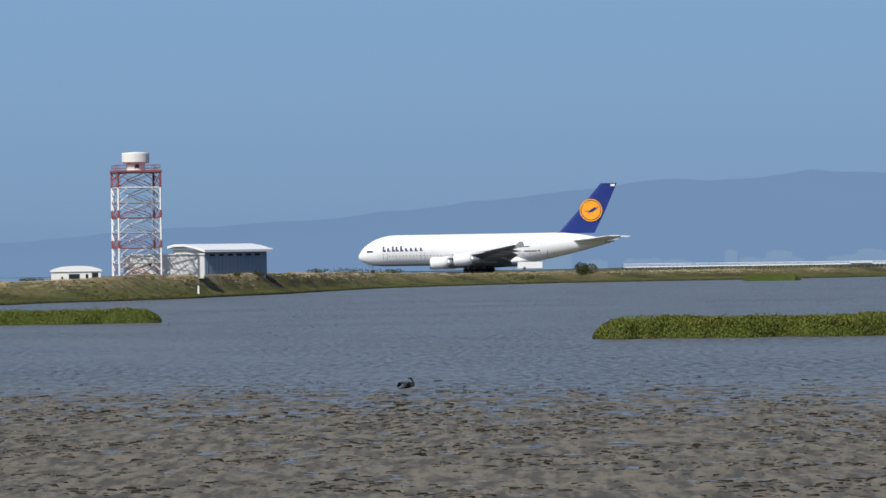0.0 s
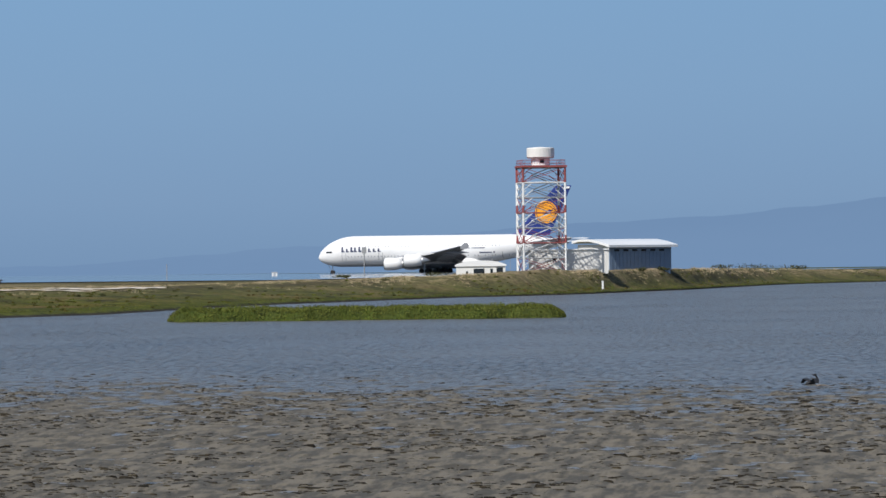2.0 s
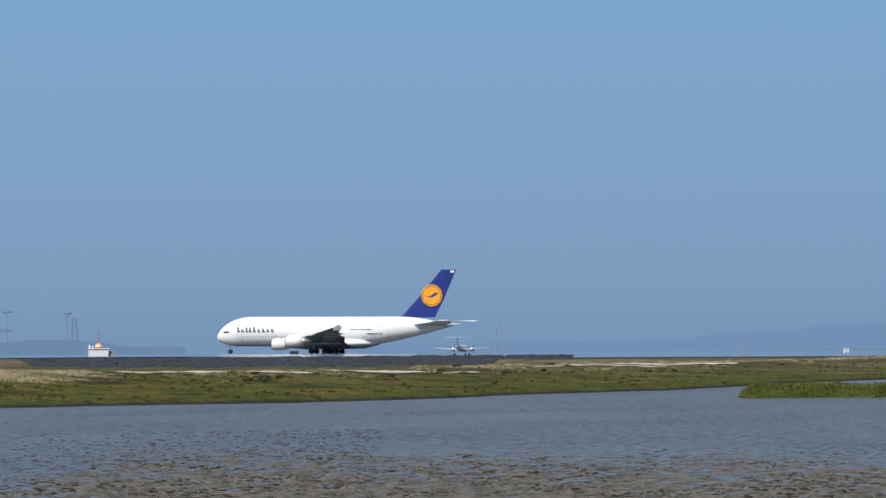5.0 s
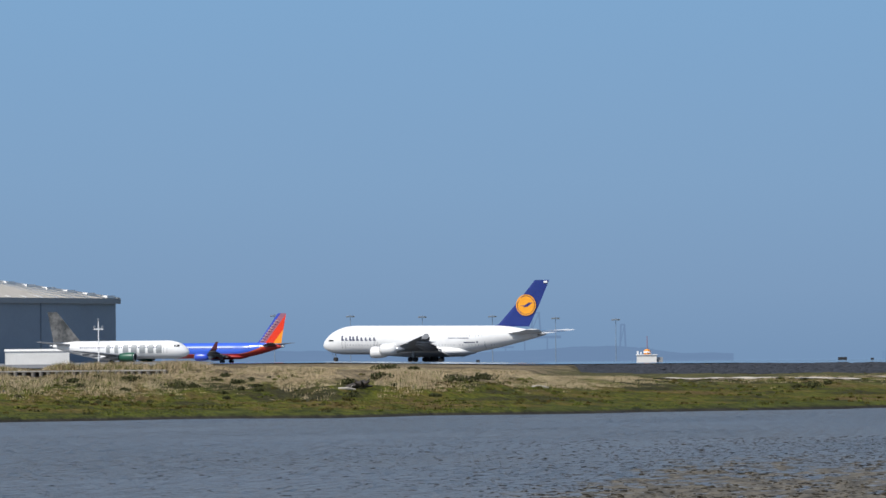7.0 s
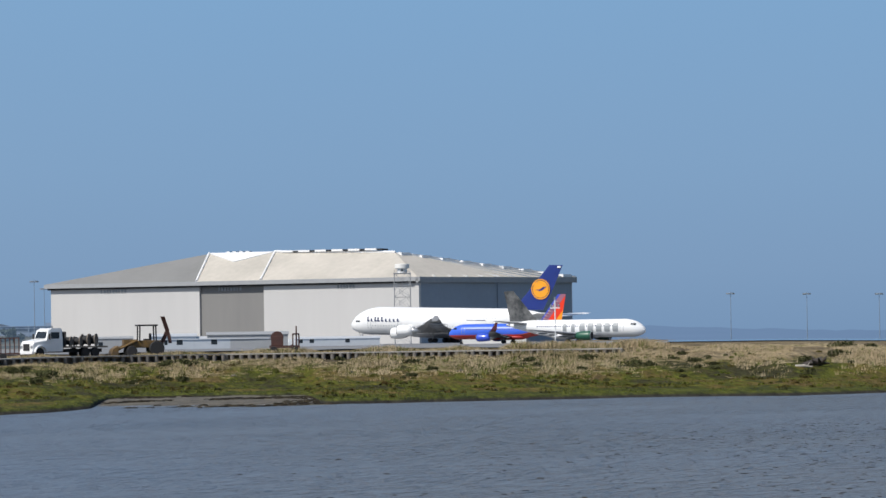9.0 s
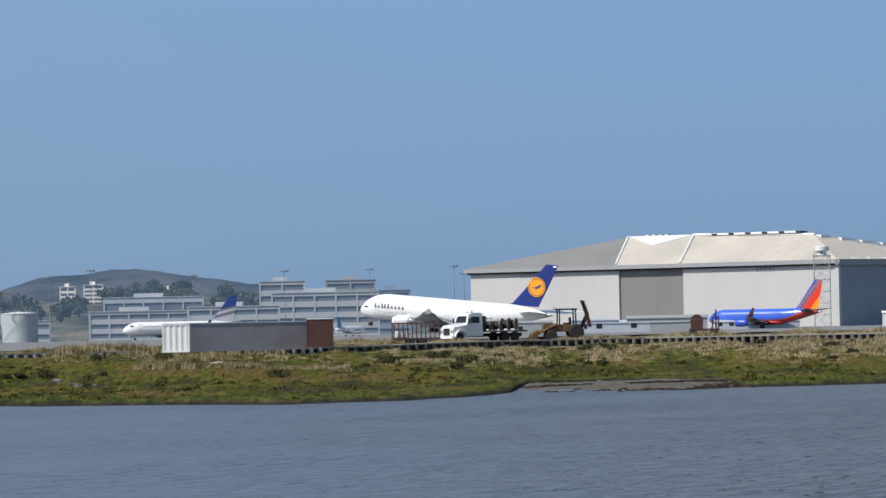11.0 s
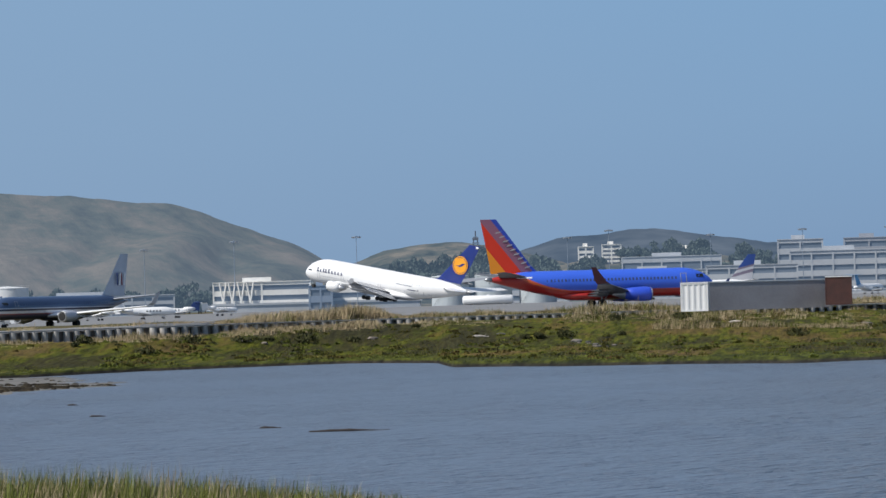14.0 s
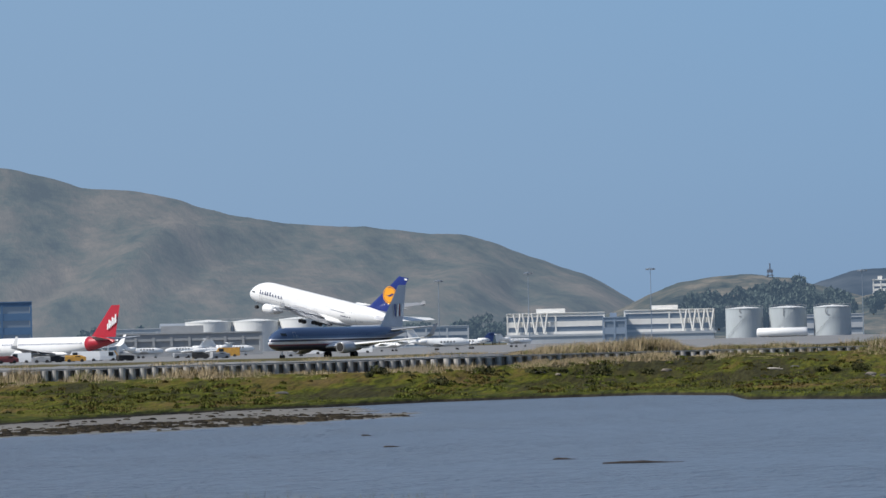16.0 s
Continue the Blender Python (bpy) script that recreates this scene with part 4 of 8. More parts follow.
def double_decker():
    G = 33.0
    ob = thing("airliner", Matrix(), "white double-deck four-engined airliner with a dark blue fin", "airplane")
    rings = fuselage_rings(70.4, 7.14, 2.1, 10.7, 11.0, 27.0, 4.7, 8.1, G, 36)
    body = livery("white_body_with_grey_belly", [(2.7, (0, 0), (0.42, 0.44, 0.48)), (99, (0, 0), (0.83, 0.83, 0.82))])
    fus = part("fuselage", loft(rings), body, ob, smooth=True)
    part("wing_fairing", loft([[(x, w * math.cos(a), 3.1 + h * math.sin(a)) for a in np.linspace(0, 2 * math.pi, 21)[:-1]] for x, w, h in ((14, 1.0, 0.6), (11, 3.6, 1.5), (6, 4.3, 1.8), (-6, 4.3, 1.8), (-12, 3.6, 1.5), (-16, 1.0, 0.6))]), body, ob, smooth=True)
    plan = [(12.5, 2.5, 3.6, 19.0, 0.14), (6.8, 9.0, 4.1, 13.6, 0.13), (1.2, 17.0, 4.8, 9.4, 0.11), (-6.2, 28.0, 5.9, 6.2, 0.10), (-13.6, 38.6, 7.2, 3.2, 0.10), (-14.6, 39.6, 7.35, 2.0, 0.08)]
    for s in (1, -1):
        w = part("wing", foil_loft(mirrored(plan, s)), WING_GREY, ob, "light grey swept wing")
        part("wingtip_fence", foil_loft([(-14.6, 39.6 * s, 6.6, 1.8, 0.05), (-14.8, 39.7 * s, 7.3, 2.3, 0.05), (-15.7, 39.8 * s, 8.3, 1.0, 0.05)], True), WING_GREY, w)
        for rows in ([(-5.6, 3.8, 3.2, 4.6, 0.05), (-6.4, 9.0, 3.75, 4.2, 0.05), (-7.8, 16.6, 4.5, 3.4, 0.05)], [(-7.9, 17.4, 4.55, 3.2, 0.05), (-11.9, 27.6, 5.65, 2.4, 0.05)]):
            part("flap", loft([[(x - c * u, y * s, z - c * u * 0.42 + v) for u, v in ((0, 0.25), (0.5, 0.22), (1, 0.0), (0.5, -0.05), (0, -0.1))] for x, y, z, c, t in rows]), WING_GREY, w, "lowered trailing flap")
        for y in (9.5, 14.0, 20.0, 26.0, 31.5):
            xt = np.interp(y, [9, 17, 28, 38], [-6.8, -8.2, -12.4, -16.8])
            zz = np.interp(y, [9, 17, 28, 38], [4.1, 4.8, 5.9, 7.2])
            f = part("flap_fairing", turned([(0.05, 3.4), (0.34, 2.0), (0.42, 0.4), (0.28, -1.4), (0.04, -3.0)], 10, "x"), WING_GREY, w)
            f.location = (xt + 1.2, y * s, zz - 0.65)
        FLEXING.append((s, w))
        FLEXING.extend((s, q) for q in add_engine(ob, 11.2, 14.9 * s, 2.75, 1.72, 5.6, WHITE, 6.6, 4.6))
        FLEXING.extend((s, q) for q in add_engine(ob, 3.6, 25.7 * s, 3.6, 1.72, 5.6, WHITE, -0.6, 5.6))
        part("tailplane", foil_loft(mirrored([(-25.5, 0.8, 8.3, 11.5, 0.10), (-33.0, 8.5, 8.9, 7.0, 0.09), (-38.0, 15.2, 9.5, 3.6, 0.08)], s)), WHITE, ob)
        for x, y in ((1.6, 6.2), (-2.4, 2.7)):
            add_gear(ob, x, y * s, 0.7, 0.55, 3.6, 3 if x < 0 else 2, 1.6)
        # rows of small windows on both decks, a plain bar for the lettering
        tagged(part("window_row", wrapped(rings, [(G - 9.0 - 0.95 * k - 0.24, G - 9.0 - 0.95 * k, 4.75, 5.1) for k in range(50)] + [(G - 13.0 - 0.95 * k - 0.22, G - 13.0 - 0.95 * k, 7.55, 7.88) for k in range(42)], s, 0.02), CABIN, ob, "rows of small grey cabin windows"), kind="stuff")
        for k, (b0, h) in enumerate(((0, 1.5), (1.15, 0.95), (2.3, 1.4), (3.2, 1.3), (4.3, 1.5), (5.5, 0.95), (6.7, 0.95), (7.9, 0.95), (9.1, 0.95))):   # plain bars where the name stands
            part("lettering_bar", wrapped(rings, [(G - 7.2 - b0 * 1.14 - 0.86, G - 7.2 - b0 * 1.14, 6.2, 6.2 + h * 0.3)] + ([(G - 7.2 - b0 * 1.14 - 0.5, G - 7.2 - b0 * 1.14, 6.2 + h * 0.3, 6.2 + h)]), s, 0.05), INK, ob)
        for bar in ((-15.0, -8.5, 6.9, 7.1), (-17.0, -13.5, 5.6, 5.85), (-18.3, -17.4, 5.6, 6.0)):
            part("small_lettering", wrapped(rings, [bar], s, 0.04), INK, ob)
        for x in (24.5, 14.0, -2.0, -20.0):
            part("door", wrapped(rings, [(x, x + 0.1, 3.9, 5.9), (x + 1.1, x + 1.2, 3.9, 5.9)], s, 0.03), GREY_BAR, ob)
        part("cockpit_window", wrapped(rings, [(28.6, 30.4, 6.0, 6.45)], s, 0.04), GLASS_DARK, ob)
        disc = bmesh.new()
        for r0, r1, y in ((0, 2.62, 0.335), (2.80, 3.12, 0.335)):
            ring = [[disc.verts.new((-31.9 + r * math.cos(a), s * y * 1.0, 16.7 + r * math.sin(a))) for a in np.linspace(0, 2 * math.pi, 49)[:-1]] for r in ((r0, r1) if r0 else (r1,))]
            if r0:
                for k in range(48):
                    disc.faces.new((ring[0][k], ring[0][(k + 1) % 48], ring[1][(k + 1) % 48], ring[1][k]))
            else:
                disc.faces.new(ring[0])
        bmesh.ops.recalc_face_normals(disc, faces=disc.faces)
        badge = part("tail_disc", disc, GOLD, ob, "amber disc within a ring")
        mark = bmesh.new()
        for poly in (((-2.1, -0.2), (-0.4, -0.1), (0.9, 0.75), (1.5, 0.7), (0.6, 0.05), (-0.2, -0.45)), ((-0.2, -0.3), (2.1, 0.95), (1.6, 0.35), (0.4, -0.5)), ((-0.9, -0.75), (0.3, -0.45), (-0.1, -0.2))):
            mark.faces.new([mark.verts.new((-31.9 - u * s * s, s * 0.36, 16.7 + w)) for u, w in poly])
        part("emblem", mark, NAVY, badge, "dark blue emblem stroke on the disc")
    add_gear(ob, 29.0, 0, 0.62, 0.5, 3.2, 1, name="nose_gear")
    fin = part("fin", foil_loft([(-20.8, 0, 10.4, 12.0, 0.012), (-23.2, 0, 11.1, 9.9, 0.034), (-28.3, 0, 16.7, 7.6, 0.034), (-34.6, 0, 24.1, 4.5, 0.034)], True), NAVY, ob, "dark blue fin")
    part("fin_lamp", boxes((-38.6, -37.4, -0.3, 0.3, 23.2, 23.8), bevel=0.1), WHITE, fin)
    part("tail_cone", turned([(0.75, 0.6), (0.55, -0.6), (0.3, -1.5), (0.15, -2.0)], 16, "x"), STEEL, ob, smooth=True).location = (-36.3, 0, 8.2)
    return ob


# -- twin-engined narrow-bodied airliners --
PANE_BLUE = material("blue_grey_cabin_glass", (0.06, 0.08, 0.17), 0.25, scale=1)


def narrow_body(label, L, body, fin_mat, engine_mat, wing_mat, tip_mat, tail_top, gear=None, fan_z=1.75, winglet=True, lettering=None, tail_mat=None, group="", nose_z=2.75, tall=5.35):
    G = gear or L * 0.515
    ob = thing("airliner", Matrix(), label, "airplane", group)
    rings = fuselage_rings(L - 0.4, 3.8, 1.35, tall, 5.2, L * 0.36, nose_z, 4.3, G, 26)
    part("fuselage", loft(rings), body, ob, smooth=True)
    part("wing_fairing", loft([[(x, w * math.cos(a), 1.75 + h * math.sin(a)) for a in np.linspace(0, 2 * math.pi, 17)[:-1]] for x, w, h in ((7, 0.4, 0.2), (5, 1.75, 0.65), (0, 2.0, 0.75), (-4, 1.75, 0.65), (-6, 0.4, 0.2))]), body, ob, smooth=True)
    for s in (1, -1):
        w = part("wing", foil_loft(mirrored([(6.2, 1.2, 1.9, 8.2, 0.12), (3.4, 5.2, 2.2, 4.9, 0.12), (-2.4, 16.4, 3.2, 1.8, 0.10)], s)), wing_mat, ob)
        if winglet:
            part("winglet", foil_loft([(-2.3, 16.3 * s, 3.2, 1.9, 0.02), (-3.1, 16.75 * s, 3.7, 1.6, 0.02), (-4.6, 17.15 * s, 5.6, 0.65, 0.02)], True), tip_mat, w)
        for y in (4.5, 8.0, 11.5):
            f = part("flap_fairing", turned([(0.03, 1.6), (0.17, 1.0), (0.2, 0.2), (0.12, -0.8), (0.03, -1.4)], 8, "x"), wing_mat, w)
            f.location = (np.interp(y, [1, 5, 16], [-2.0, -1.5, -4.0]) + 0.5, y * s, np.interp(y, [1, 5, 16], [1.7, 2.0, 3.1]) - 0.3)
        add_engine(ob, 6.6, 4.85 * s, fan_z, 1.02, 4.3, engine_mat, 3.2, 2.2)
        part("tailplane", foil_loft(mirrored([(-(L - G) + 6.3, 0.4, 4.5, 4.2, 0.10), (-(L - G) + 1.6, 7.1, 5.2, 1.5, 0.09)], s)), tail_mat or wing_mat, ob)
        add_gear(ob, 0, 2.85 * s, 0.56, 0.42, 1.9, 1)
        tagged(part("window_row", wrapped(rings, [(G - 6.0 - 0.52 * k - 0.25, G - 6.0 - 0.52 * k, 3.75, 4.1) for k in range(int((L - 14) / 0.52))], s, 0.02), PANE_BLUE, ob, "row of small dark cabin windows"), kind="stuff")
        part("cockpit_window", wrapped(rings, [(G - 3.0, G - 1.9, 3.95, 4.4)], s, 0.03), GLASS_DARK, ob)
        part("door", wrapped(rings, [(G - 5.4, G - 5.32, 2.7, 4.5), (G - 4.6, G - 4.52, 2.7, 4.5), (G - 5.4, G - 4.5, 4.5, 4.56)], s, 0.03), GREY_BAR, ob)
        if lettering:
            for a, b, c, d in lettering[0]:
                part("lettering_bar", wrapped(rings, [(G - b, G - a, c, d)], s, 0.04), lettering[1], ob, "plain lettering shape")
    add_gear(ob, G - 3.6, 0, 0.36, 0.3, 1.6, 1, name="nose_gear")
    tx = -(L - G)
    part("fin", foil_loft([(tx + 10.6, 0, 5.1, 9.6, 0.006), (tx + 7.6, 0, 5.35, 6.7, 0.016), (tx + 6.7, 0, 6.3, 5.9, 0.018), (tx + 1.9, 0, tail_top, 2.3, 0.02)], True), fin_mat, ob)
    part("tail_cone", turned([(0.36, 0.5), (0.26, -0.2), (0.1, -0.5)], 12, "x"), STEEL, ob, smooth=True).location = (tx + 0.5, 0, 4.32)
    return ob


jumbo = double_decker()

BLUE_RED = livery("blue_body_with_red_belly", [(2.40, (-3.5, 0.030), (0.40, 0.020, 0.014)), (2.48, (-3.0, 0.034), (0.62, 0.10, 0.02)), (99, (0, 0), (0.045, 0.130, 0.66))])
STRIPED_FIN = fin_paint("blue_red_and_orange_fin", [(0.0, (0.90, 0.30, 0.015)), (0.33, (0.74, 0.040, 0.010)), (0.66, (0.30, 0.12, 0.17)), (0.90, (0.035, 0.07, 0.42))], 0.145, 0.1156, 1.63)
WINE = material("dark_red_winglet_paint", (0.10, 0.022, 0.03), 0.45, scale=0.5)
# grey wings, with the shade on them put into a darker colour
DUSK = material("shaded_wing_skin", (0.11, 0.115, 0.125), 0.5, scale=0.4)

taxiing = narrow_body("blue twin-jet airliner with red belly and orange-red fin, taxiing", 33.6, BLUE_RED, STRIPED_FIN, ROYAL, DUSK, WINE, 12.8, group="blue and red airliners",
                      lettering=([(5.0 + 22.0, 5.0 + 24.2, 4.35, 4.55)], WHITE))
for _s in (1, -1):
    for _k in range(9):     # the name on the fin, as plain bars
        _x, _z = -9.95 - 0.52 * _k, 5.9 + 0.62 * _k
        part("fin_lettering", loft([[(_x + 0.1, _s * 0.33, _z), (_x + 0.42, _s * 0.33, _z + 0.25), (_x + 0.42, _s * 0.36, _z + 0.25), (_x + 0.1, _s * 0.36, _z)], [(_x - 0.55, _s * 0.28, _z - 0.1), (_x - 0.3, _s * 0.28, _z + 0.12), (_x - 0.3, _s * 0.36, _z + 0.12), (_x - 0.55, _s * 0.36, _z - 0.1)]]), GREY_LIGHT, taxiing)
waiting = copy_thing(taxiing, Matrix())
waiting["label"] = "blue twin-jet airliner with red belly, rolling past the parked jet"

# blue top, thin pale line and dark belly are painted-in reflections and highlight
SILVER = livery("striped_silver_body_with_painted_sheen", [(1.95, (0, 0), (0.07, 0.07, 0.09)), (2.30, (0, 0), (0.13, 0.11, 0.14)), (2.46, (0, 0), (0.32, 0.05, 0.08)), (2.92, (0, 0), (0.82, 0.81, 0.84)), (3.28, (0, 0), (0.012, 0.014, 0.04)), (3.40, (0, 0), (0.62, 0.64, 0.70)), (99, (0, 0), (0.050, 0.084, 0.165))], 0.28, 0.15, 0.25)
SILVER_FIN = material("silver_grey_fin_paint", (0.48, 0.50, 0.55), 0.4, 0.3, scale=0.5)
silver = narrow_body("polished silver twin-jet airliner with a red, white and blue stripe", 39.5, SILVER, SILVER_FIN, SILVER_FIN, WHITE, SILVER_FIN, 12.5, tail_mat=SILVER_FIN)
for _s in (1, -1):
    for _x, _mt in ((-17.5, WHITE), (-16.95, RED_PAINT), (-16.2, WHITE), (-15.65, NAVY)):
        part("tail_mark", loft([[(_x - 0.3 + 0.5 * (z - 7.0) * q, y, z) for z in (7.0, 9.2)] + [(_x + 0.02 + 0.5 * (z - 7.0) * q, y, z) for z in (9.2, 7.0)] for q in ((-0.35,) if _mt is WHITE else (0.1,)) for y in (_s * 0.31, _s * 0.35)]), _mt, silver, "dark mark on the fin")

WHITE_BODY = livery("white_body_light_belly", [(1.9, (0, 0), (0.55, 0.56, 0.57)), (99, (0, 0), (0.82, 0.82, 0.81))])
MOTTLED = material("mottled_grey_fin_paint", (0.02, 0.024, 0.026), 0.5, scale=0.35, second=(0.13, 0.13, 0.13), amount=1.5, fine=1.6)
GREEN_ENGINE = material("dark_green_paint", (0.02, 0.10, 0.06), 0.4, scale=1)
_bars = [(5.8 + 2.0 * k + 0.45 * (k > 4), 5.8 + 2.0 * k + 1.35, 2.6, 4.5) for k in range(7)]
parked = narrow_body("white twin-jet airliner with grey lettering and a mottled animal-picture fin", 33.8, WHITE_BODY, MOTTLED, GREEN_ENGINE, WING_GREY, WHITE, 11.8, winglet=False, lettering=(_bars, GREY_BAR))

RED_TAIL = livery("white_body_with_red_tail", [(99, (0, 0), (0.82, 0.82, 0.81))])
RED_FIN = material("bright_red_paint", (0.44, 0.018, 0.035), 0.4, scale=0.6, coat=0.2)
red_tail = narrow_body("white twin-jet airliner with a red fin and white script shapes", 37.6, RED_TAIL, RED_FIN, WHITE, WING_GREY, WHITE, 11.8)
_rr = fuselage_rings(37.2, 3.8, 1.35, 5.35, 5.2, 37.6 * 0.36, 2.75, 4.3, 37.6 * 0.515, 26)
part("red_tail_band", loft([[(p[0], p[1] * 1.012, p[2] + (p[2] - 4) * 0.012) for p in r] for r in _rr if r[0][0] < -9.8]), RED_FIN, red_tail, "red painted tail section", True)
for _s in (1, -1):
    part("tail_script", boxes(*[(-15.6 - 0.45 * k, -15.25 - 0.45 * k, _s * 0.31 - 0.02, _s * 0.31 + 0.02, 6.7 + 0.28 * k, 7.9 + 0.3 * k + 0.5 * (k % 2)) for k in range(6)]), WHITE, red_tail, "white script shapes on the fin")
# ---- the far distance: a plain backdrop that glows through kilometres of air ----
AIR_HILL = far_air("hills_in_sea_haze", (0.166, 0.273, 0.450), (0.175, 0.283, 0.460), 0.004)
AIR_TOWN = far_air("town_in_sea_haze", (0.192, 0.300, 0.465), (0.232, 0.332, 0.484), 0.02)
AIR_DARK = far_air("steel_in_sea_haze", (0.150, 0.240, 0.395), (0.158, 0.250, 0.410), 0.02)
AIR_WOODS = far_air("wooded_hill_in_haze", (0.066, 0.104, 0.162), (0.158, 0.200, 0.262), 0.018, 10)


def ridge_sheet(name, rows, d, mat, label, foot=0.0, seed=1, rough=0.01):
    """A far range of hills: a skyline of (degrees left, degrees up), leaning back from its foot."""
    rows = sorted(rows)
    az = np.linspace(rows[0][0], rows[-1][0], 240)
    el = np.interp(az, [r[0] for r in rows], [r[1] for r in rows]) + rough * fbm(az * 3.0, az * 0 + seed, 4, seed)
    V, A = np.meshgrid(np.linspace(0, 1, 12), az)
    D = d - 260 + 260 * V
    top = np.maximum(EYE + d * np.tan(np.radians(el)), foot + 0.5)[:, None]
    Z = foot - 2 + (top - foot + 2) * V ** 0.8
    return tagged(new(name, grid_mesh(name, polar(A, D, Z), len(az), 12, mat)), label, "hills", kind="structure")


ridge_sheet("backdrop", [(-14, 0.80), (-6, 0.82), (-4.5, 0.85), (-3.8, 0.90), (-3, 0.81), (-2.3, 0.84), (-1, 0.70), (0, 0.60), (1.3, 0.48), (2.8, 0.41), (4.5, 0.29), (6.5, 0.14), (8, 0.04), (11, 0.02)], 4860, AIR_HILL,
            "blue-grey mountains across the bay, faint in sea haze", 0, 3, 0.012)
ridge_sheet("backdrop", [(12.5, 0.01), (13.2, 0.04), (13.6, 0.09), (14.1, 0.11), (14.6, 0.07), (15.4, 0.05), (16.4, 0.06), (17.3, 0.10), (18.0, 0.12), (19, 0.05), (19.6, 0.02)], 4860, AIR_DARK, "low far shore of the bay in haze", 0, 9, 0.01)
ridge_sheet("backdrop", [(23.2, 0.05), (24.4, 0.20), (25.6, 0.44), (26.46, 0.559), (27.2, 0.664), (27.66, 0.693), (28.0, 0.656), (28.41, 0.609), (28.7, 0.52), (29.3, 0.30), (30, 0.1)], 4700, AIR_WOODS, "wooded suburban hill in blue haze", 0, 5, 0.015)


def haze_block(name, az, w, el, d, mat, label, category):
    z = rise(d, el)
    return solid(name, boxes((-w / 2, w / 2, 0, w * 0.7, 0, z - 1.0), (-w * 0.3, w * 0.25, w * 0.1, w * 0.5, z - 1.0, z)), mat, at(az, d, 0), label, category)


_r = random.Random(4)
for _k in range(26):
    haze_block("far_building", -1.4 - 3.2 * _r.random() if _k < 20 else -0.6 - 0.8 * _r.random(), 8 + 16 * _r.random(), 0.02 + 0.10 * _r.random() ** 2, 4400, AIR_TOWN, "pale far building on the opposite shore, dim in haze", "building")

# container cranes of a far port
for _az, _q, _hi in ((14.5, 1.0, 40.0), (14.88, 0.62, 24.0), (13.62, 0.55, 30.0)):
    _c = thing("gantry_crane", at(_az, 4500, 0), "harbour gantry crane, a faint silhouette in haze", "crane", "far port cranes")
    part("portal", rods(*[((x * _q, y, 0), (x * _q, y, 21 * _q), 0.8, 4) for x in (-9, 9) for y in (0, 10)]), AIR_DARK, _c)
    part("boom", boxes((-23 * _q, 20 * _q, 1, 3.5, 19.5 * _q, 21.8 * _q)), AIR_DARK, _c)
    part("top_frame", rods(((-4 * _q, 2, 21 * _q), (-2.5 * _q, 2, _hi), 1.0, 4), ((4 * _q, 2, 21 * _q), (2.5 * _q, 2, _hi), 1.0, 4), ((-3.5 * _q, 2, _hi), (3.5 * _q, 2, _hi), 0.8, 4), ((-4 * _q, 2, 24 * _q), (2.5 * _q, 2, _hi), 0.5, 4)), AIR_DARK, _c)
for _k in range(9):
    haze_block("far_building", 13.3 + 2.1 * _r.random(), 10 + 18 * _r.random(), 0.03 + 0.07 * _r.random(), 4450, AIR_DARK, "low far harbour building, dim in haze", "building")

# ---- the grassy mountain and the hills over the town ----


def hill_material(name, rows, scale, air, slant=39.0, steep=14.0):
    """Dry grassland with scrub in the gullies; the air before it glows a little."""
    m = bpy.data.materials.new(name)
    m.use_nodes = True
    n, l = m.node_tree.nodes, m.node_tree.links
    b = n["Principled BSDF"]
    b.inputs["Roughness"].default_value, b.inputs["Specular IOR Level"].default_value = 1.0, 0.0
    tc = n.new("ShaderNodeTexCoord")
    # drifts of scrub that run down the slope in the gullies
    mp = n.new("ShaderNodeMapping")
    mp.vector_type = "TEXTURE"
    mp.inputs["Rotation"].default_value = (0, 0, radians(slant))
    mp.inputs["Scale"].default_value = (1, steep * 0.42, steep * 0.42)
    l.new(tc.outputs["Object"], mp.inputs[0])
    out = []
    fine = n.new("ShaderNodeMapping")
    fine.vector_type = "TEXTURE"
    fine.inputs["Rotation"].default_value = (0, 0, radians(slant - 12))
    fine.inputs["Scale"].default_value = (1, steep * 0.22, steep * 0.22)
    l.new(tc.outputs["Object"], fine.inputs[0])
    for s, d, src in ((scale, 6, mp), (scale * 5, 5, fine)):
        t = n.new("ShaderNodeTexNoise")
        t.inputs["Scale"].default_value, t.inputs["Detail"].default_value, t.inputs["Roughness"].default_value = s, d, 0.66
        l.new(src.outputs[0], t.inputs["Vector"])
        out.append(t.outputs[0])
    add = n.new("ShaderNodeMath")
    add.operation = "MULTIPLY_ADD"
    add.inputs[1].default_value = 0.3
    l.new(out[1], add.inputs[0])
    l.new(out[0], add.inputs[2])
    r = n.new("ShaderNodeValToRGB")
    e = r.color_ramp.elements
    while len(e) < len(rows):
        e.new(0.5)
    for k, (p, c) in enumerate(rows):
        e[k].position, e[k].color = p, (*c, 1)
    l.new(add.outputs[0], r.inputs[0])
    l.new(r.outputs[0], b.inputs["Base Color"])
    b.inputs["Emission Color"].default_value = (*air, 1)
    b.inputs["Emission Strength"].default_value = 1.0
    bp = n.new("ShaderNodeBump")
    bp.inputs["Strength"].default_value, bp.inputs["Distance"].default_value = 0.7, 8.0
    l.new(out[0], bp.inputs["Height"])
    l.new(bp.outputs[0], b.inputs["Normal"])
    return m


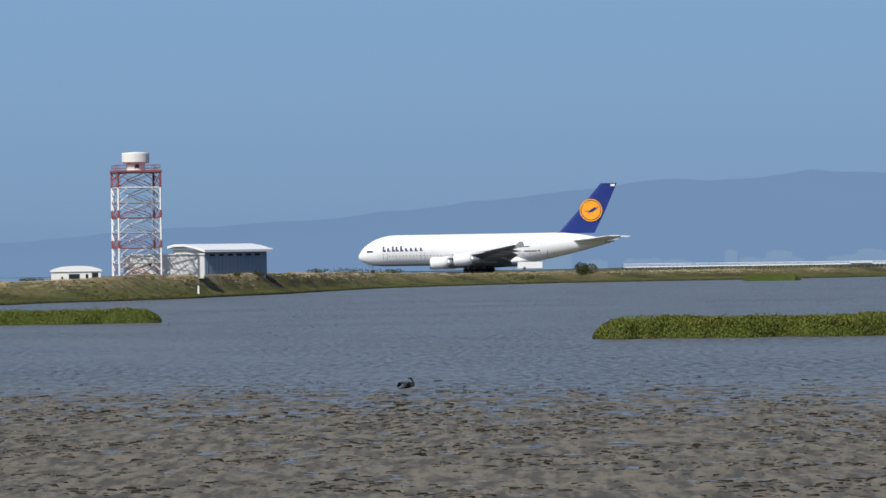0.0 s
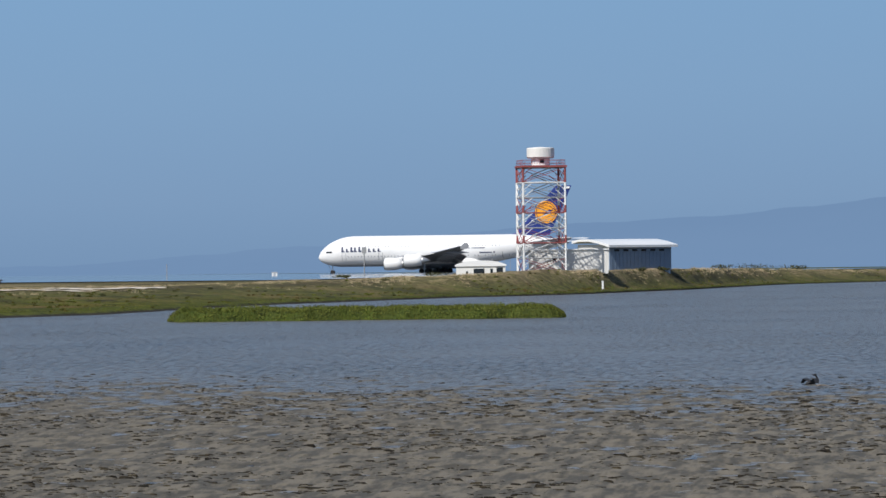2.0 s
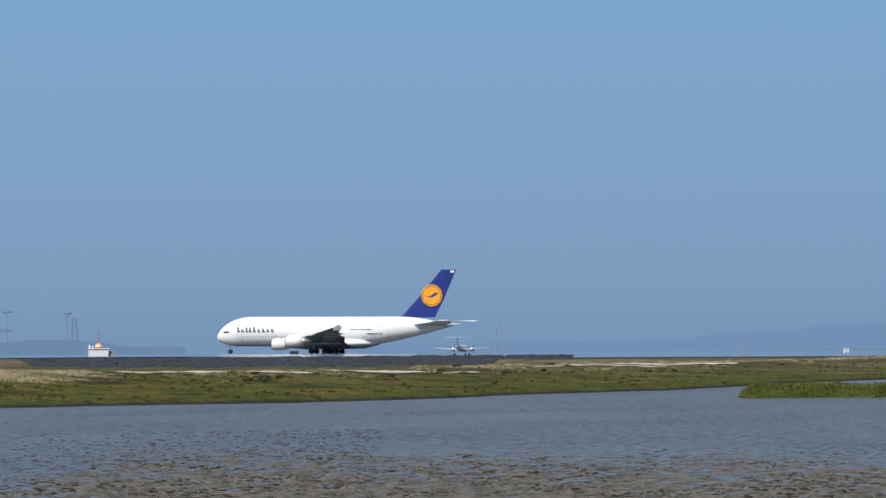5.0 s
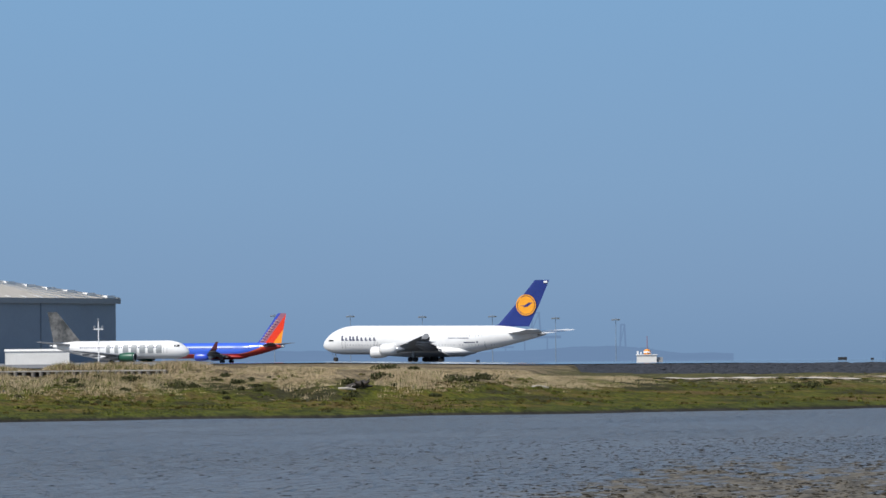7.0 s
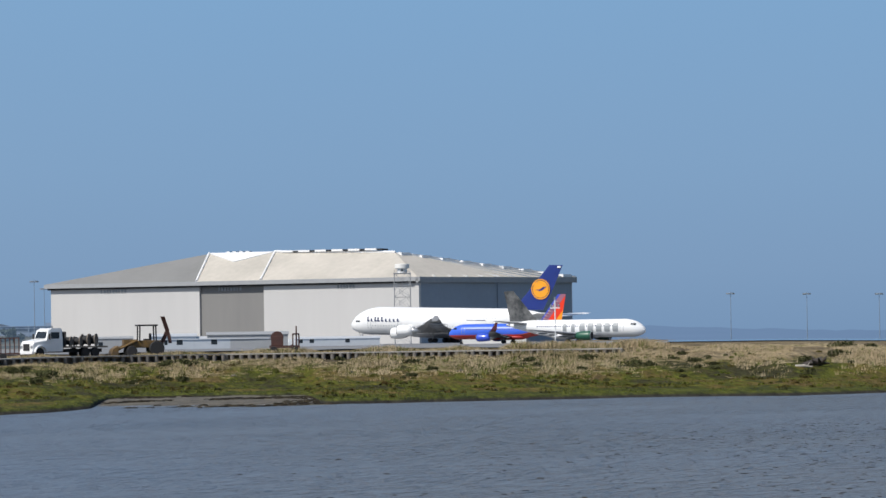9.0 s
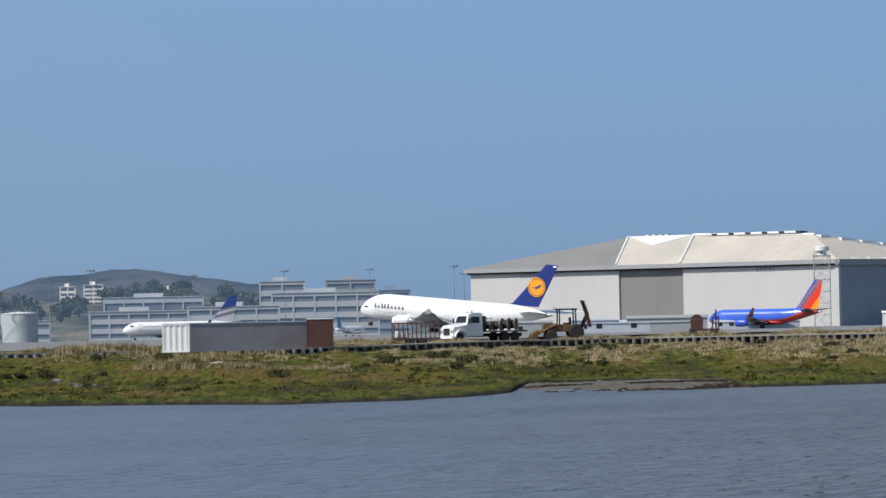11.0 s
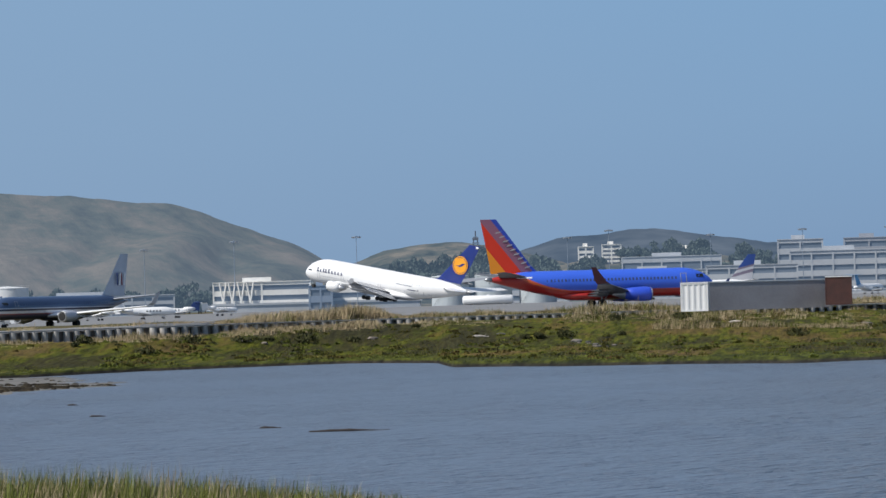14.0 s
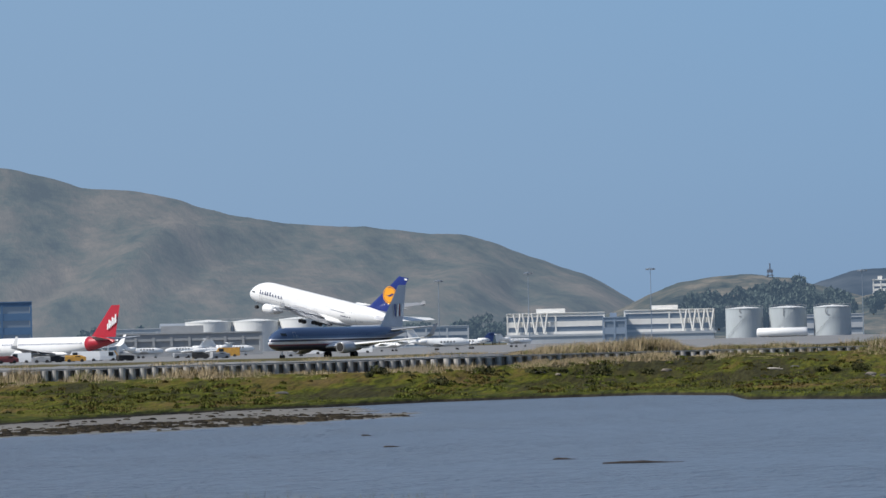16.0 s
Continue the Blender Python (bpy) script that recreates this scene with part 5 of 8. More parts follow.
def mountain(name, rows, d, depth, mat, label, seed, gully=9.0, foot=2.0, back=200):
    rows = sorted(rows)
    az = np.linspace(rows[0][0], rows[-1][0], 330)
    el = np.interp(az, [r[0] for r in rows], [r[1] for r in rows])
    el = np.convolve(np.pad(el, 3, mode="edge"), np.ones(7) / 7, "valid") + 0.007 * fbm(az * 6, az * 0 + seed, 4, seed)
    V, A = np.meshgrid(np.concatenate([np.linspace(0, 1, 60), [1.12, 1.3]]), az)
    top = (EYE + d * np.tan(np.radians(el)))[:, None]
    D = d - depth + depth * V
    x = np.radians(A) * d
    side = x + 0.16 * depth * V + 18 * fbm(V * 3, x / 150, 2, seed + 4)
    fold = (np.abs(fbm(side / 130, V * 0.7, 2, seed + 1)) * 1.8 - 0.6) + 0.16 * fbm(side / 40, V * 1.3, 3, seed + 2)
    prof = np.clip(V, 0, 1) ** 0.9
    Z = foot + (top - foot) * prof + gully * fold * np.sin(np.pi * np.clip(V, 0, 1)) - np.clip(V - 1, 0, 1) * back
    tagged(new(name, grid_mesh(name, polar(A, D, Z), len(az), V.shape[1], mat)), label, "hill", kind="structure")

    def height(a, dist):
        i = int(np.clip(np.interp(a, az, np.arange(len(az))), 0, len(az) - 1))
        return float(np.interp(dist, D[i], Z[i]))
    return height


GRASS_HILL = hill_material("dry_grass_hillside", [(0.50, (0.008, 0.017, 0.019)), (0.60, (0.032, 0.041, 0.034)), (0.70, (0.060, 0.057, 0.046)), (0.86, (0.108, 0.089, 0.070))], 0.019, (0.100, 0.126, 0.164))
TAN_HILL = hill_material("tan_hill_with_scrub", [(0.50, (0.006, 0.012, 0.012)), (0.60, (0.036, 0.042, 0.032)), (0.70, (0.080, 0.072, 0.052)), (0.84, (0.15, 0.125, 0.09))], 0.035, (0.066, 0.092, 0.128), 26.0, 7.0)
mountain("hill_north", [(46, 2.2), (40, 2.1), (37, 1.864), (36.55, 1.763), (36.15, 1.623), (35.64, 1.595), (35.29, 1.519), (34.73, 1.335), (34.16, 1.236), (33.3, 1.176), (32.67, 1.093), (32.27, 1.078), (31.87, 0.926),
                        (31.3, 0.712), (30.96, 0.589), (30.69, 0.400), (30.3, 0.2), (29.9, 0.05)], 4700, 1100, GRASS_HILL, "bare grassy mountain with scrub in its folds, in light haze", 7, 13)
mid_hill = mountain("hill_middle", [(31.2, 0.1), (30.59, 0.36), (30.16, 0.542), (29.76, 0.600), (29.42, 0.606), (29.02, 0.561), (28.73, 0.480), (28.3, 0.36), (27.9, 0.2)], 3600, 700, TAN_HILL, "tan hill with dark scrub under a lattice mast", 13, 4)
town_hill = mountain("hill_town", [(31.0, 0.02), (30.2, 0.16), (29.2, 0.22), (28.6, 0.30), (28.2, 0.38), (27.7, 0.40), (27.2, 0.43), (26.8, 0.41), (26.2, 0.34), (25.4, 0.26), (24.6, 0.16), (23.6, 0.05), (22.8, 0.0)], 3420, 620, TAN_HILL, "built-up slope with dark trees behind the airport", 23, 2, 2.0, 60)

# the air before the far mast is put into this bluish colour
AIR_MAST = material("hazed_lattice_steel", (0.13, 0.155, 0.20), 0.7, scale=1)
_m = thing("lattice_mast", at(29.23, 3570, mid_hill(29.23, 3570)), "dark lattice mast on the hilltop", "mast")
_b = bmesh.new()
for _x, _y in ((-1.6, -1.6), (1.6, -1.6), (1.6, 1.6), (-1.6, 1.6)):
    rod(_b, (_x, _y, -1), (_x * 0.6, _y * 0.6, 6.0), 0.28, 5)
part("legs", _b, AIR_MAST, _m)
part("platform", boxes((-2.2, 2.2, -2.2, 2.2, 1.6, 2.2), (-1.9, 1.9, -1.9, 1.9, 3.6, 5.4)), AIR_MAST, _m)
part("aerial", rods(((0, 0, 5), (0, 0, 9.5), 0.45, 5)), AIR_MAST, _m)

# ---- trees ----


def tree_mesh(seed, h, w, leaf=0.85, count=1300):
    rng = np.random.default_rng(seed)
    lobes = rng.normal(0, 1, (9, 3)) * (w * 0.26, w * 0.26, h * 0.20) + (0, 0, h * 0.50)
    k = rng.integers(0, 9, count)
    v = rng.normal(0, 1, (count, 3))
    v /= np.linalg.norm(v, axis=1)[:, None]
    p = lobes[k] + v * (w * 0.25, w * 0.25, h * 0.20) * rng.uniform(0.55, 1.1, (count, 1))
    p = p[p[:, 2] > h * 0.12]
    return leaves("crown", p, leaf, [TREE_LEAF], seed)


TREE_LEAF.node_tree.nodes["Principled BSDF"].inputs["Emission Color"].default_value = (0.042, 0.064, 0.096, 1)     # the air before the far trees, put into their leaves as a glow
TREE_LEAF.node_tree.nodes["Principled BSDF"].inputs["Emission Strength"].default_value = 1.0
_kinds = []
for _s in range(4):
    _bm = bmesh.new()
    rod(_bm, (0, 0, -1), (0.2, 0, 5.5), 0.38, 7, 0.22)
    for _q in range(5):
        _t = 1.3 * _q
        rod(_bm, (0.1, 0, 3 + 0.5 * _q), (2.4 * math.cos(_t), 2.4 * math.sin(_t), 6.5 + 0.5 * _q), 0.16, 5, 0.06)
    _kinds.append((mesh_of("trunk", _bm, BARK), tree_mesh(60 + _s, 11, 8.5 + _s)))


def tree(az, d, z, size, label, k):
    ob = thing("tree", at(az, d, z, 70 * k), label, "tree", "trees before the hills")
    for name, me in zip(("trunk", "crown"), _kinds[k % 4]):
        c = new(name, me)
        c.parent = ob
        c.scale = (size, size, size)
    return ob


_r = random.Random(8)
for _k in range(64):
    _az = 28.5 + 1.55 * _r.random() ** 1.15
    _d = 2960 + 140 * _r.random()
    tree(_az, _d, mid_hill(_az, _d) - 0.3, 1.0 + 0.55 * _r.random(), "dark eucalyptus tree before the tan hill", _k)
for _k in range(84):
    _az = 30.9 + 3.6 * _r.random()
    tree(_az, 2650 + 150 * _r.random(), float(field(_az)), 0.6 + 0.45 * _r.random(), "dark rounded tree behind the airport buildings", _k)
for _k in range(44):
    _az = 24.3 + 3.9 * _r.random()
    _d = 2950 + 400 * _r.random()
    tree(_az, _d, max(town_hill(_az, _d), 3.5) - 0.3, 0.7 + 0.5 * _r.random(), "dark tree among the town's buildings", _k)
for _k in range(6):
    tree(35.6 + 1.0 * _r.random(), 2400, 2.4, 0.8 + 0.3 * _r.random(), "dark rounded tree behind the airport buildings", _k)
# ---- buildings of the airport and the town ----
# haze is put into the grey of the next two walls
PALE = material("pale_concrete_wall", (0.40, 0.41, 0.42), 0.8, scale=0.08, second=(0.30, 0.31, 0.32), amount=0.8)
TAN_WALL = material("hazed_tan_stucco_wall", (0.29, 0.295, 0.31), 0.85, scale=0.08)
SLATE = material("slate_blue_wall", (0.20, 0.245, 0.31), 0.7, scale=0.08)
BLUE_PANEL = material("blue_wall_panels", (0.07, 0.15, 0.27), 0.6, scale=0.1)
CLAD = material("white_ribbed_cladding", (0.49, 0.48, 0.465), 0.6, scale=0.03, second=(0.44, 0.43, 0.42), amount=0.8, stretch=(1, 1, 0.15))
DOOR_GREY = material("grey_hangar_doors", (0.27, 0.31, 0.36), 0.6, scale=0.06, second=(0.23, 0.265, 0.31), amount=0.8)
ROOF_TAN = material("beige_roof_sheeting", (0.52, 0.48, 0.42), 0.7, scale=0.05, second=(0.37, 0.345, 0.30), amount=0.8)
ROOF_GREY = material("grey_roof_sheeting", (0.20, 0.20, 0.195), 0.75, scale=0.05, second=(0.165, 0.165, 0.16), amount=0.8)

for _m in (PALE, TAN_WALL, SLATE, FAR_GLASS):     # the bluish air before the far town, put into these surfaces as a glow
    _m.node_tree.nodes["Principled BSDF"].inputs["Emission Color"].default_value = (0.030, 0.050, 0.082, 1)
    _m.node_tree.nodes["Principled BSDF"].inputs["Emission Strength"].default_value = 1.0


def block(name, az0, az1, d, el_top, floors, wall, label, depth=22.0, turn=0.0, z0=None, bays=0, glass=FAR_GLASS, open_deck=False):
    """A building between two bearings, with recessed bands of windows or open decks, floor by floor."""
    w = math.radians(az0 - az1) * d
    base = float(field((az0 + az1) / 2)) if z0 is None else town_hill((az0 + az1) / 2, d + depth * 0.5) - 1.0 if z0 == "slope" else min(z0, float(field((az0 + az1) / 2)))
    h = rise(d, el_top) - base
    ob = thing(name, at((az0 + az1) / 2, d, base, turn), label, "building")
    fh = h / floors
    bm = boxes((-w / 2 + 0.5, w / 2 - 0.5, 0.5, depth - 0.5, -1, h - 0.4))
    part("core", bm, glass, ob, "dark glazing behind the floor bands" if not open_deck else "shaded parking decks")
    for k in range(floors + 1):
        z = k * fh
        part("wall_band", boxes((-w / 2, w / 2, 0, depth, max(-1, z - fh * 0.30), min(h, z + fh * 0.22)), bevel=0.0), wall, ob)
    n = bays or max(2, int(w / 9))
    for k in range(n + 1):
        x = -w / 2 + w * k / n
        part("pier", boxes((x - 0.35, x + 0.35, -0.12, 0.6, -1, h - 0.1)), wall, ob)
    part("roof", boxes((-w / 2 - 0.4, w / 2 + 0.4, -0.4, depth + 0.4, h, h + 0.35), (-w * 0.2, w * 0.1, depth * 0.3, depth * 0.7, h + 0.35, h + 2.2)), wall, ob)
    return ob


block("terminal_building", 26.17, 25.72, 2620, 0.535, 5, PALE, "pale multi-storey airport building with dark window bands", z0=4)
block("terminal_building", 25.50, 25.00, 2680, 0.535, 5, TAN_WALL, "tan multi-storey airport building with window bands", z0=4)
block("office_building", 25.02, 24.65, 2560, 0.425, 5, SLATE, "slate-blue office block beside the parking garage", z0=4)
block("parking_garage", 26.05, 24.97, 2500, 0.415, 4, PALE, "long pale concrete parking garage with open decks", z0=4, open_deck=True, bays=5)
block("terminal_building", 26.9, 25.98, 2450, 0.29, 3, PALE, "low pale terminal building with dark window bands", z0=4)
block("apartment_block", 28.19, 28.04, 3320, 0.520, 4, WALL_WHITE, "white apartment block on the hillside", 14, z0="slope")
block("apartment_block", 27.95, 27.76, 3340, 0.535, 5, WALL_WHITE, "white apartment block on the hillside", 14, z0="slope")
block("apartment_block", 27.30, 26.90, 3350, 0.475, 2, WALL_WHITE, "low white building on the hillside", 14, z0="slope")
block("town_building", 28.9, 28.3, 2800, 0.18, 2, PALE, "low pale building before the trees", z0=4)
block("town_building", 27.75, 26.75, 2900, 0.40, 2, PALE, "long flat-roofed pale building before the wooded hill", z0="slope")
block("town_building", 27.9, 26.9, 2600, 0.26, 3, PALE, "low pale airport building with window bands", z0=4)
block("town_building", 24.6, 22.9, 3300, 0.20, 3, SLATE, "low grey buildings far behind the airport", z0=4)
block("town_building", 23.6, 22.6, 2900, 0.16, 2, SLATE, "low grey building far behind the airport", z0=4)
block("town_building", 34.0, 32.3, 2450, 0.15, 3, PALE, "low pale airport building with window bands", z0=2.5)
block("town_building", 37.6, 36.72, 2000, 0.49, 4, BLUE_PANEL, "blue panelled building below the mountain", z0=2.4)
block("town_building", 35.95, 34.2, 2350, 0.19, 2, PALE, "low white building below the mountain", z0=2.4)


def zigzag_hall(az0, az1, d, el_top, at_frac):
    """A long white hall with dark ribbon windows and a row of slanted white struts."""
    ob = block("terminal_hall", az0, az1, d, el_top, 3, WALL_WHITE, "long white hall with ribbon windows and slanted struts", 30, z0=2.6, bays=2)
    w, h = math.radians(az0 - az1) * d, rise(d, el_top) - 2.6
    x0 = -w / 2 + w * at_frac
    for k in range(4):
        for s in (-1, 1):
            x = x0 + k * 4.0
            part("strut", rods(((x + s * 1.5, -1.2, h), (x, -1.2, h * 0.35), 0.42, 6)), WALL_WHITE, ob)
    part("front_deck", boxes((-w / 2, w / 2, -6, 0, -1, h * 0.25), (-w / 2 - 1, w / 2 + 1, -6.5, 0, h * 0.25, h * 0.32)), PALE, ob)
    return ob


zigzag_hall(31.90, 30.92, 2500, 0.255, 0.10)
zigzag_hall(30.71, 29.81, 2500, 0.265, 0.66)
block("town_building", 30.93, 30.70, 2480, 0.20, 2, SLATE, "slate-grey link building between two white halls", z0=2.6)

# storage tanks with their letters
TANK = material("pale_grey_tank_paint", (0.42, 0.46, 0.48), 0.55, scale=0.15, second=(0.34, 0.375, 0.39), amount=0.8, stretch=(1, 1, 0.2))
TANK_WHITE = material("white_tank_paint", (0.72, 0.73, 0.72), 0.5, scale=0.15, stretch=(1, 1, 0.2))


def letter_mesh(char, size, radius):
    cu = bpy.data.curves.new("letter", "FONT")
    cu.body, cu.size, cu.align_x, cu.extrude = char, size, "CENTER", 0.0
    tmp = bpy.data.objects.new("letter", cu)
    me = bpy.data.meshes.new_from_object(tmp)
    bpy.data.objects.remove(tmp)
    for v in me.vertices:
        x, z = v.co.x, v.co.y
        v.co = (x, -math.sqrt(max(0.1, radius * radius - (x + 0.15 * radius) ** 2)) - 0.06, z)
    me.materials.clear()
    me.materials.append(GREY_BAR)
    return me


def tank(az, d, r, top, mat, label, char="", shift=0.0):
    base = float(field(az))
    h = top - base
    ob = thing("storage_tank", at(az, d, base), label, "storage tank", "storage tanks")
    part("shell", turned([(r, -0.5), (r, h * 0.62), (r + 0.06, h * 0.62), (r + 0.06, h * 0.65), (r, h * 0.65), (r, h - 0.3), (r + 0.12, h - 0.3), (r + 0.12, h), (r * 0.98, h)], 48), mat, ob, smooth=False)
    part("roof", turned([(r, h), (r * 0.5, h + r * 0.06), (0.3, h + r * 0.09)], 48), TANK_WHITE, ob)
    part("vent", rods(((0, 0, h), (0, 0, h + 1.0), 0.25, 8)), GREY, ob)
    part("vent", rods(((r * 0.6, -r * 0.5, h), (r * 0.6, -r * 0.5, h + 1.1), 0.12, 6)), GREY, ob)
    bm = bmesh.new()
    for k in range(26):
        a = radians(-150 + 3.4 * k)
        z = h * k / 25
        rod(bm, (math.cos(a) * r, math.sin(a) * r, z), (math.cos(a) * (r + 0.8), math.sin(a) * (r + 0.8), z), 0.08, 4)
    part("stair", bm, GREY, ob)
    rail = bmesh.new()
    for k in range(32):
        a, b = 2 * math.pi * k / 32, 2 * math.pi * (k + 1) / 32
        rod(rail, (math.cos(a) * r, math.sin(a) * r, h), (math.cos(a) * r, math.sin(a) * r, h + 1.0), 0.04, 4)
        rod(rail, (math.cos(a) * r, math.sin(a) * r, h + 1.0), (math.cos(b) * r, math.sin(b) * r, h + 1.0), 0.04, 4)
    part("railing", rail, GREY, ob)
    if char:
        c = new("letter", letter_mesh(char, 4.8, r))
        c.parent = ob
        c.location = (-r * 0.15, 0, h * 0.70)
        c["label"] = "dark painted letter"
    return ob


for _az, _c in ((29.50, "S"), (29.06, "F"), (28.61, "O")):
    tank(_az, 2150, 7.1, rise(2150, 0.262), TANK, "pale grey storage tank with a dark letter", _c)
for _az, _q in ((34.93, 7.5), (34.45, 7.45), (33.99, 7.1)):
    tank(_az, 2150, _q * 1.18, rise(2150, 0.262 if _q < 7.2 else 0.25), TANK_WHITE, "large white storage tank")


def long_tank(az, d, length, r, z):
    ob = thing("cylinder_tank", at(az, d, z), "white horizontal cylinder tank on saddles", "storage tank")
    part("shell", turned([(r * 0.2, -length / 2), (r * 0.75, -length / 2 + 0.15), (r, -length / 2 + 0.6), (r, length / 2 - 0.6), (r * 0.75, length / 2 - 0.15), (r * 0.2, length / 2)], 24, "x"), WHITE, ob, smooth=True).location = (0, 0, r + 0.6)
    for x in (-length * 0.3, length * 0.3):
        part("saddle", boxes((x - 0.3, x + 0.3, -r * 0.9, r * 0.9, -0.5, 1.0)), CONCRETE, ob)
    part("hatch", boxes((-0.5, 0.5, -0.5, 0.5, 2 * r + 0.5, 2 * r + 0.9), bevel=0.1), WHITE, ob)
    return ob


long_tank(29.12, 2050, 18.6, 1.66, 3.2)
block("flat_shed", 35.85, 34.40, 1500, 0.135, 1, GREY, "long flat-roofed grey shed beside the apron", 24, z0=2.4, bays=8, glass=GREY)

# ---- the great hangar ----


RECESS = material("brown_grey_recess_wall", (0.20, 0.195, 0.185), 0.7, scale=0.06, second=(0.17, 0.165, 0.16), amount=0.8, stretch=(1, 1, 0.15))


def hangar():
    d0, az0 = 2200.0, 20.31
    right, away = Vector((math.cos(radians(az0)), math.sin(radians(az0)), 0)), Vector((-math.sin(radians(az0)), math.cos(radians(az0)), 0))
    base = 4.0
    corner = Vector((-math.sin(radians(az0)) * d0, math.cos(radians(az0)) * d0, base))
    # own x: along the lit front towards the near corner; own y: back along the door side
    ux = (right * 143 - away * 100).normalized()
    rot = math.degrees(math.atan2(ux.y, ux.x))
    LX, LY, H = 183.0, 110.0, 26.0
    ob = thing("hangar", pose(*corner, 0, 0, rot) @ Matrix.Translation((-LX, 0, 0)), "huge white hangar with beige roof and grey doors", "hangar")
    g1, g2 = 76.0, 108.0
    part("front_wall", boxes((0, g1, 0, 1, -1, H - 1.6)), CLAD, ob, "white ribbed cladding")
    part("front_wall", boxes((g2, LX, 0, 1, -1, H - 1.6)), CLAD, ob, "white ribbed cladding")
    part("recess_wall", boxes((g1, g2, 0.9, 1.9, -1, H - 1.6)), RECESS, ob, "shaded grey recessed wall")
    part("left_wall", boxes((0, 1, 1, LY, -1, H - 1.6)), CLAD, ob)
    part("back_wall", boxes((1, LX - 1, LY - 1, LY, -1, H - 1.6)), CLAD, ob)
    for k in range(4):
        y0 = 1 + (LY - 2) * k / 4
        part("sliding_door", boxes((LX - 1 - 0.35 * (k % 2), LX - 0.35 * (k % 2), y0, y0 + (LY - 2) / 4 - 0.25, -1, H - 1.6)), DOOR_GREY, ob, "tall grey sliding door leaf")
    part("corner_post", boxes((LX - 1.4, LX + 0.5, -0.5, 0.9, -1, H - 1.6)), CLAD, ob)
    part("fascia", boxes((-2, LX + 2, -2, -0.1, H - 1.6, H), (LX + 0.1, LX + 1.2, -2, LY + 0.4, H - 2.2, H)), GREY, ob, "grey roof-edge fascia")
    # a dark strip paints the shadow below the roof edge
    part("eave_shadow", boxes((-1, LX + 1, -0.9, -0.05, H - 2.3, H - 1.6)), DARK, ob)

    def sheet(name, pts, faces, mat, label=""):
        bm = bmesh.new()
        v = [bm.verts.new(p) for p in pts]
        for f in faces:
            bm.faces.new([v[i] for i in f])
        bmesh.ops.recalc_face_normals(bm, faces=bm.faces)
        bmesh.ops.solidify(bm, geom=bm.faces[:], thickness=0.4)
        return part(name, bm, mat, ob, label)
    my, R, RR = 20.0, 37.4, 36.0
    a1, a2, a3 = 66.0, 99.0, 158.0
    sheet("roof", [(-2, -2, H), (g1, -2, H), (a1, my, R), (g1, LY + 2, H), (-2, LY + 2, H)], [(0, 1, 2), (0, 2, 4), (2, 3, 4)], ROOF_GREY, "grey roof sheeting")
    sheet("roof", [(g2, -2, H), (LX + 1, -2, H), (a3, my, RR), (a2, my, R), (g2, LY + 0.4, H), (LX + 1, LY + 0.4, H)], [(0, 1, 2, 3), (1, 5, 2), (3, 2, 5, 4)], ROOF_TAN, "beige roof sheeting")
    sheet("roof", [(g1, -2, H), (g2, -2, H), ((a1 + a2) / 2 + 2, my * 0.6, H + 7.6), (a2, my, R), (a1, my, R)], [(0, 1, 2), (1, 3, 2), (0, 2, 4)], ROOF_TAN, "beige valley roof between the wings")
    sheet("roof_crown", [(a1, my, R), (a2, my, R), ((a1 + a2) / 2 + 2, my * 0.6, H + 7.6)], [(0, 1, 2)], WHITE, "white crown between the two roofs")
    part("ridge_cap", rods(((g1, -2, H + 0.3), (a1, my, R + 0.3), 0.5, 6), ((g2, -2, H + 0.3), (a2, my, R + 0.3), 0.5, 6), ((a2, my, R + 0.3), (a3, my, RR + 0.3), 0.5, 6)), WHITE, ob)
    for k in range(1, 11):   # folded ribs running down to the doors
        f = k / 10
        a, b = Vector((a2 + 8 + (a3 - a2 - 8) * min(1, f * 1.6), my + 3 * f, R + (RR - R) * min(1, f * 1.6) + 0.1)), Vector((LX + 0.8, -1 + (LY + 1) * f, H + 0.25))
        part("roof_rib", rods((a, b, 0.32, 4)), WHITE, ob, "white roof rib")
    for k in range(6):
        part("skylight", boxes((a2 + 4 + k * 8.2, a2 + 9.5 + k * 8.2, my - 1.0, my + 4, R - 0.2, R + 0.55)), WHITE, ob)
        # dark blocks paint the shade in the notches between roof lights
        part("roof_notch", boxes((a2 + 9.6 + k * 8.2, a2 + 12.1 + k * 8.2, my - 0.8, my + 3.5, R - 0.3, R + 0.38)), DARK, ob, "dark block painting the shaded notch between roof lights")
    for k in range(9):
        f = (k + 0.5) / 9
        x, y, z = a3 + (LX + 1 - a3) * f, my + (LY + 0.4 - my) * f, RR + (H - RR) * f
        part("roof_tooth", boxes((x - 1.2, x + 1.2, y - 4.4, y + 1.6, z - 0.5, z + 0.6)), WHITE, ob, "white raised roof light")
    part("vent_row", boxes(*[(a1 + 8 + 3.2 * k, a1 + 9.6 + 3.2 * k, my + 1, my + 3, R - 0.6, R + 0.8) for k in range(4)]), WHITE, ob)
    for x0, n in ((26, 9), (g1 + 9, 8), (g2 + 36, 6)):   # lettering that cannot be read
        for k in range(n):
            part("sign_shape", boxes((x0 + 1.5 * k, x0 + 1.5 * k + (0.95 if k % 3 else 0.6), -0.25 if x0 != g1 + 9 else 0.6, 0.0 if x0 != g1 + 9 else 0.9, H - 3.9, H - 2.5)), GREY_BAR, ob)
    return ob


hangar()


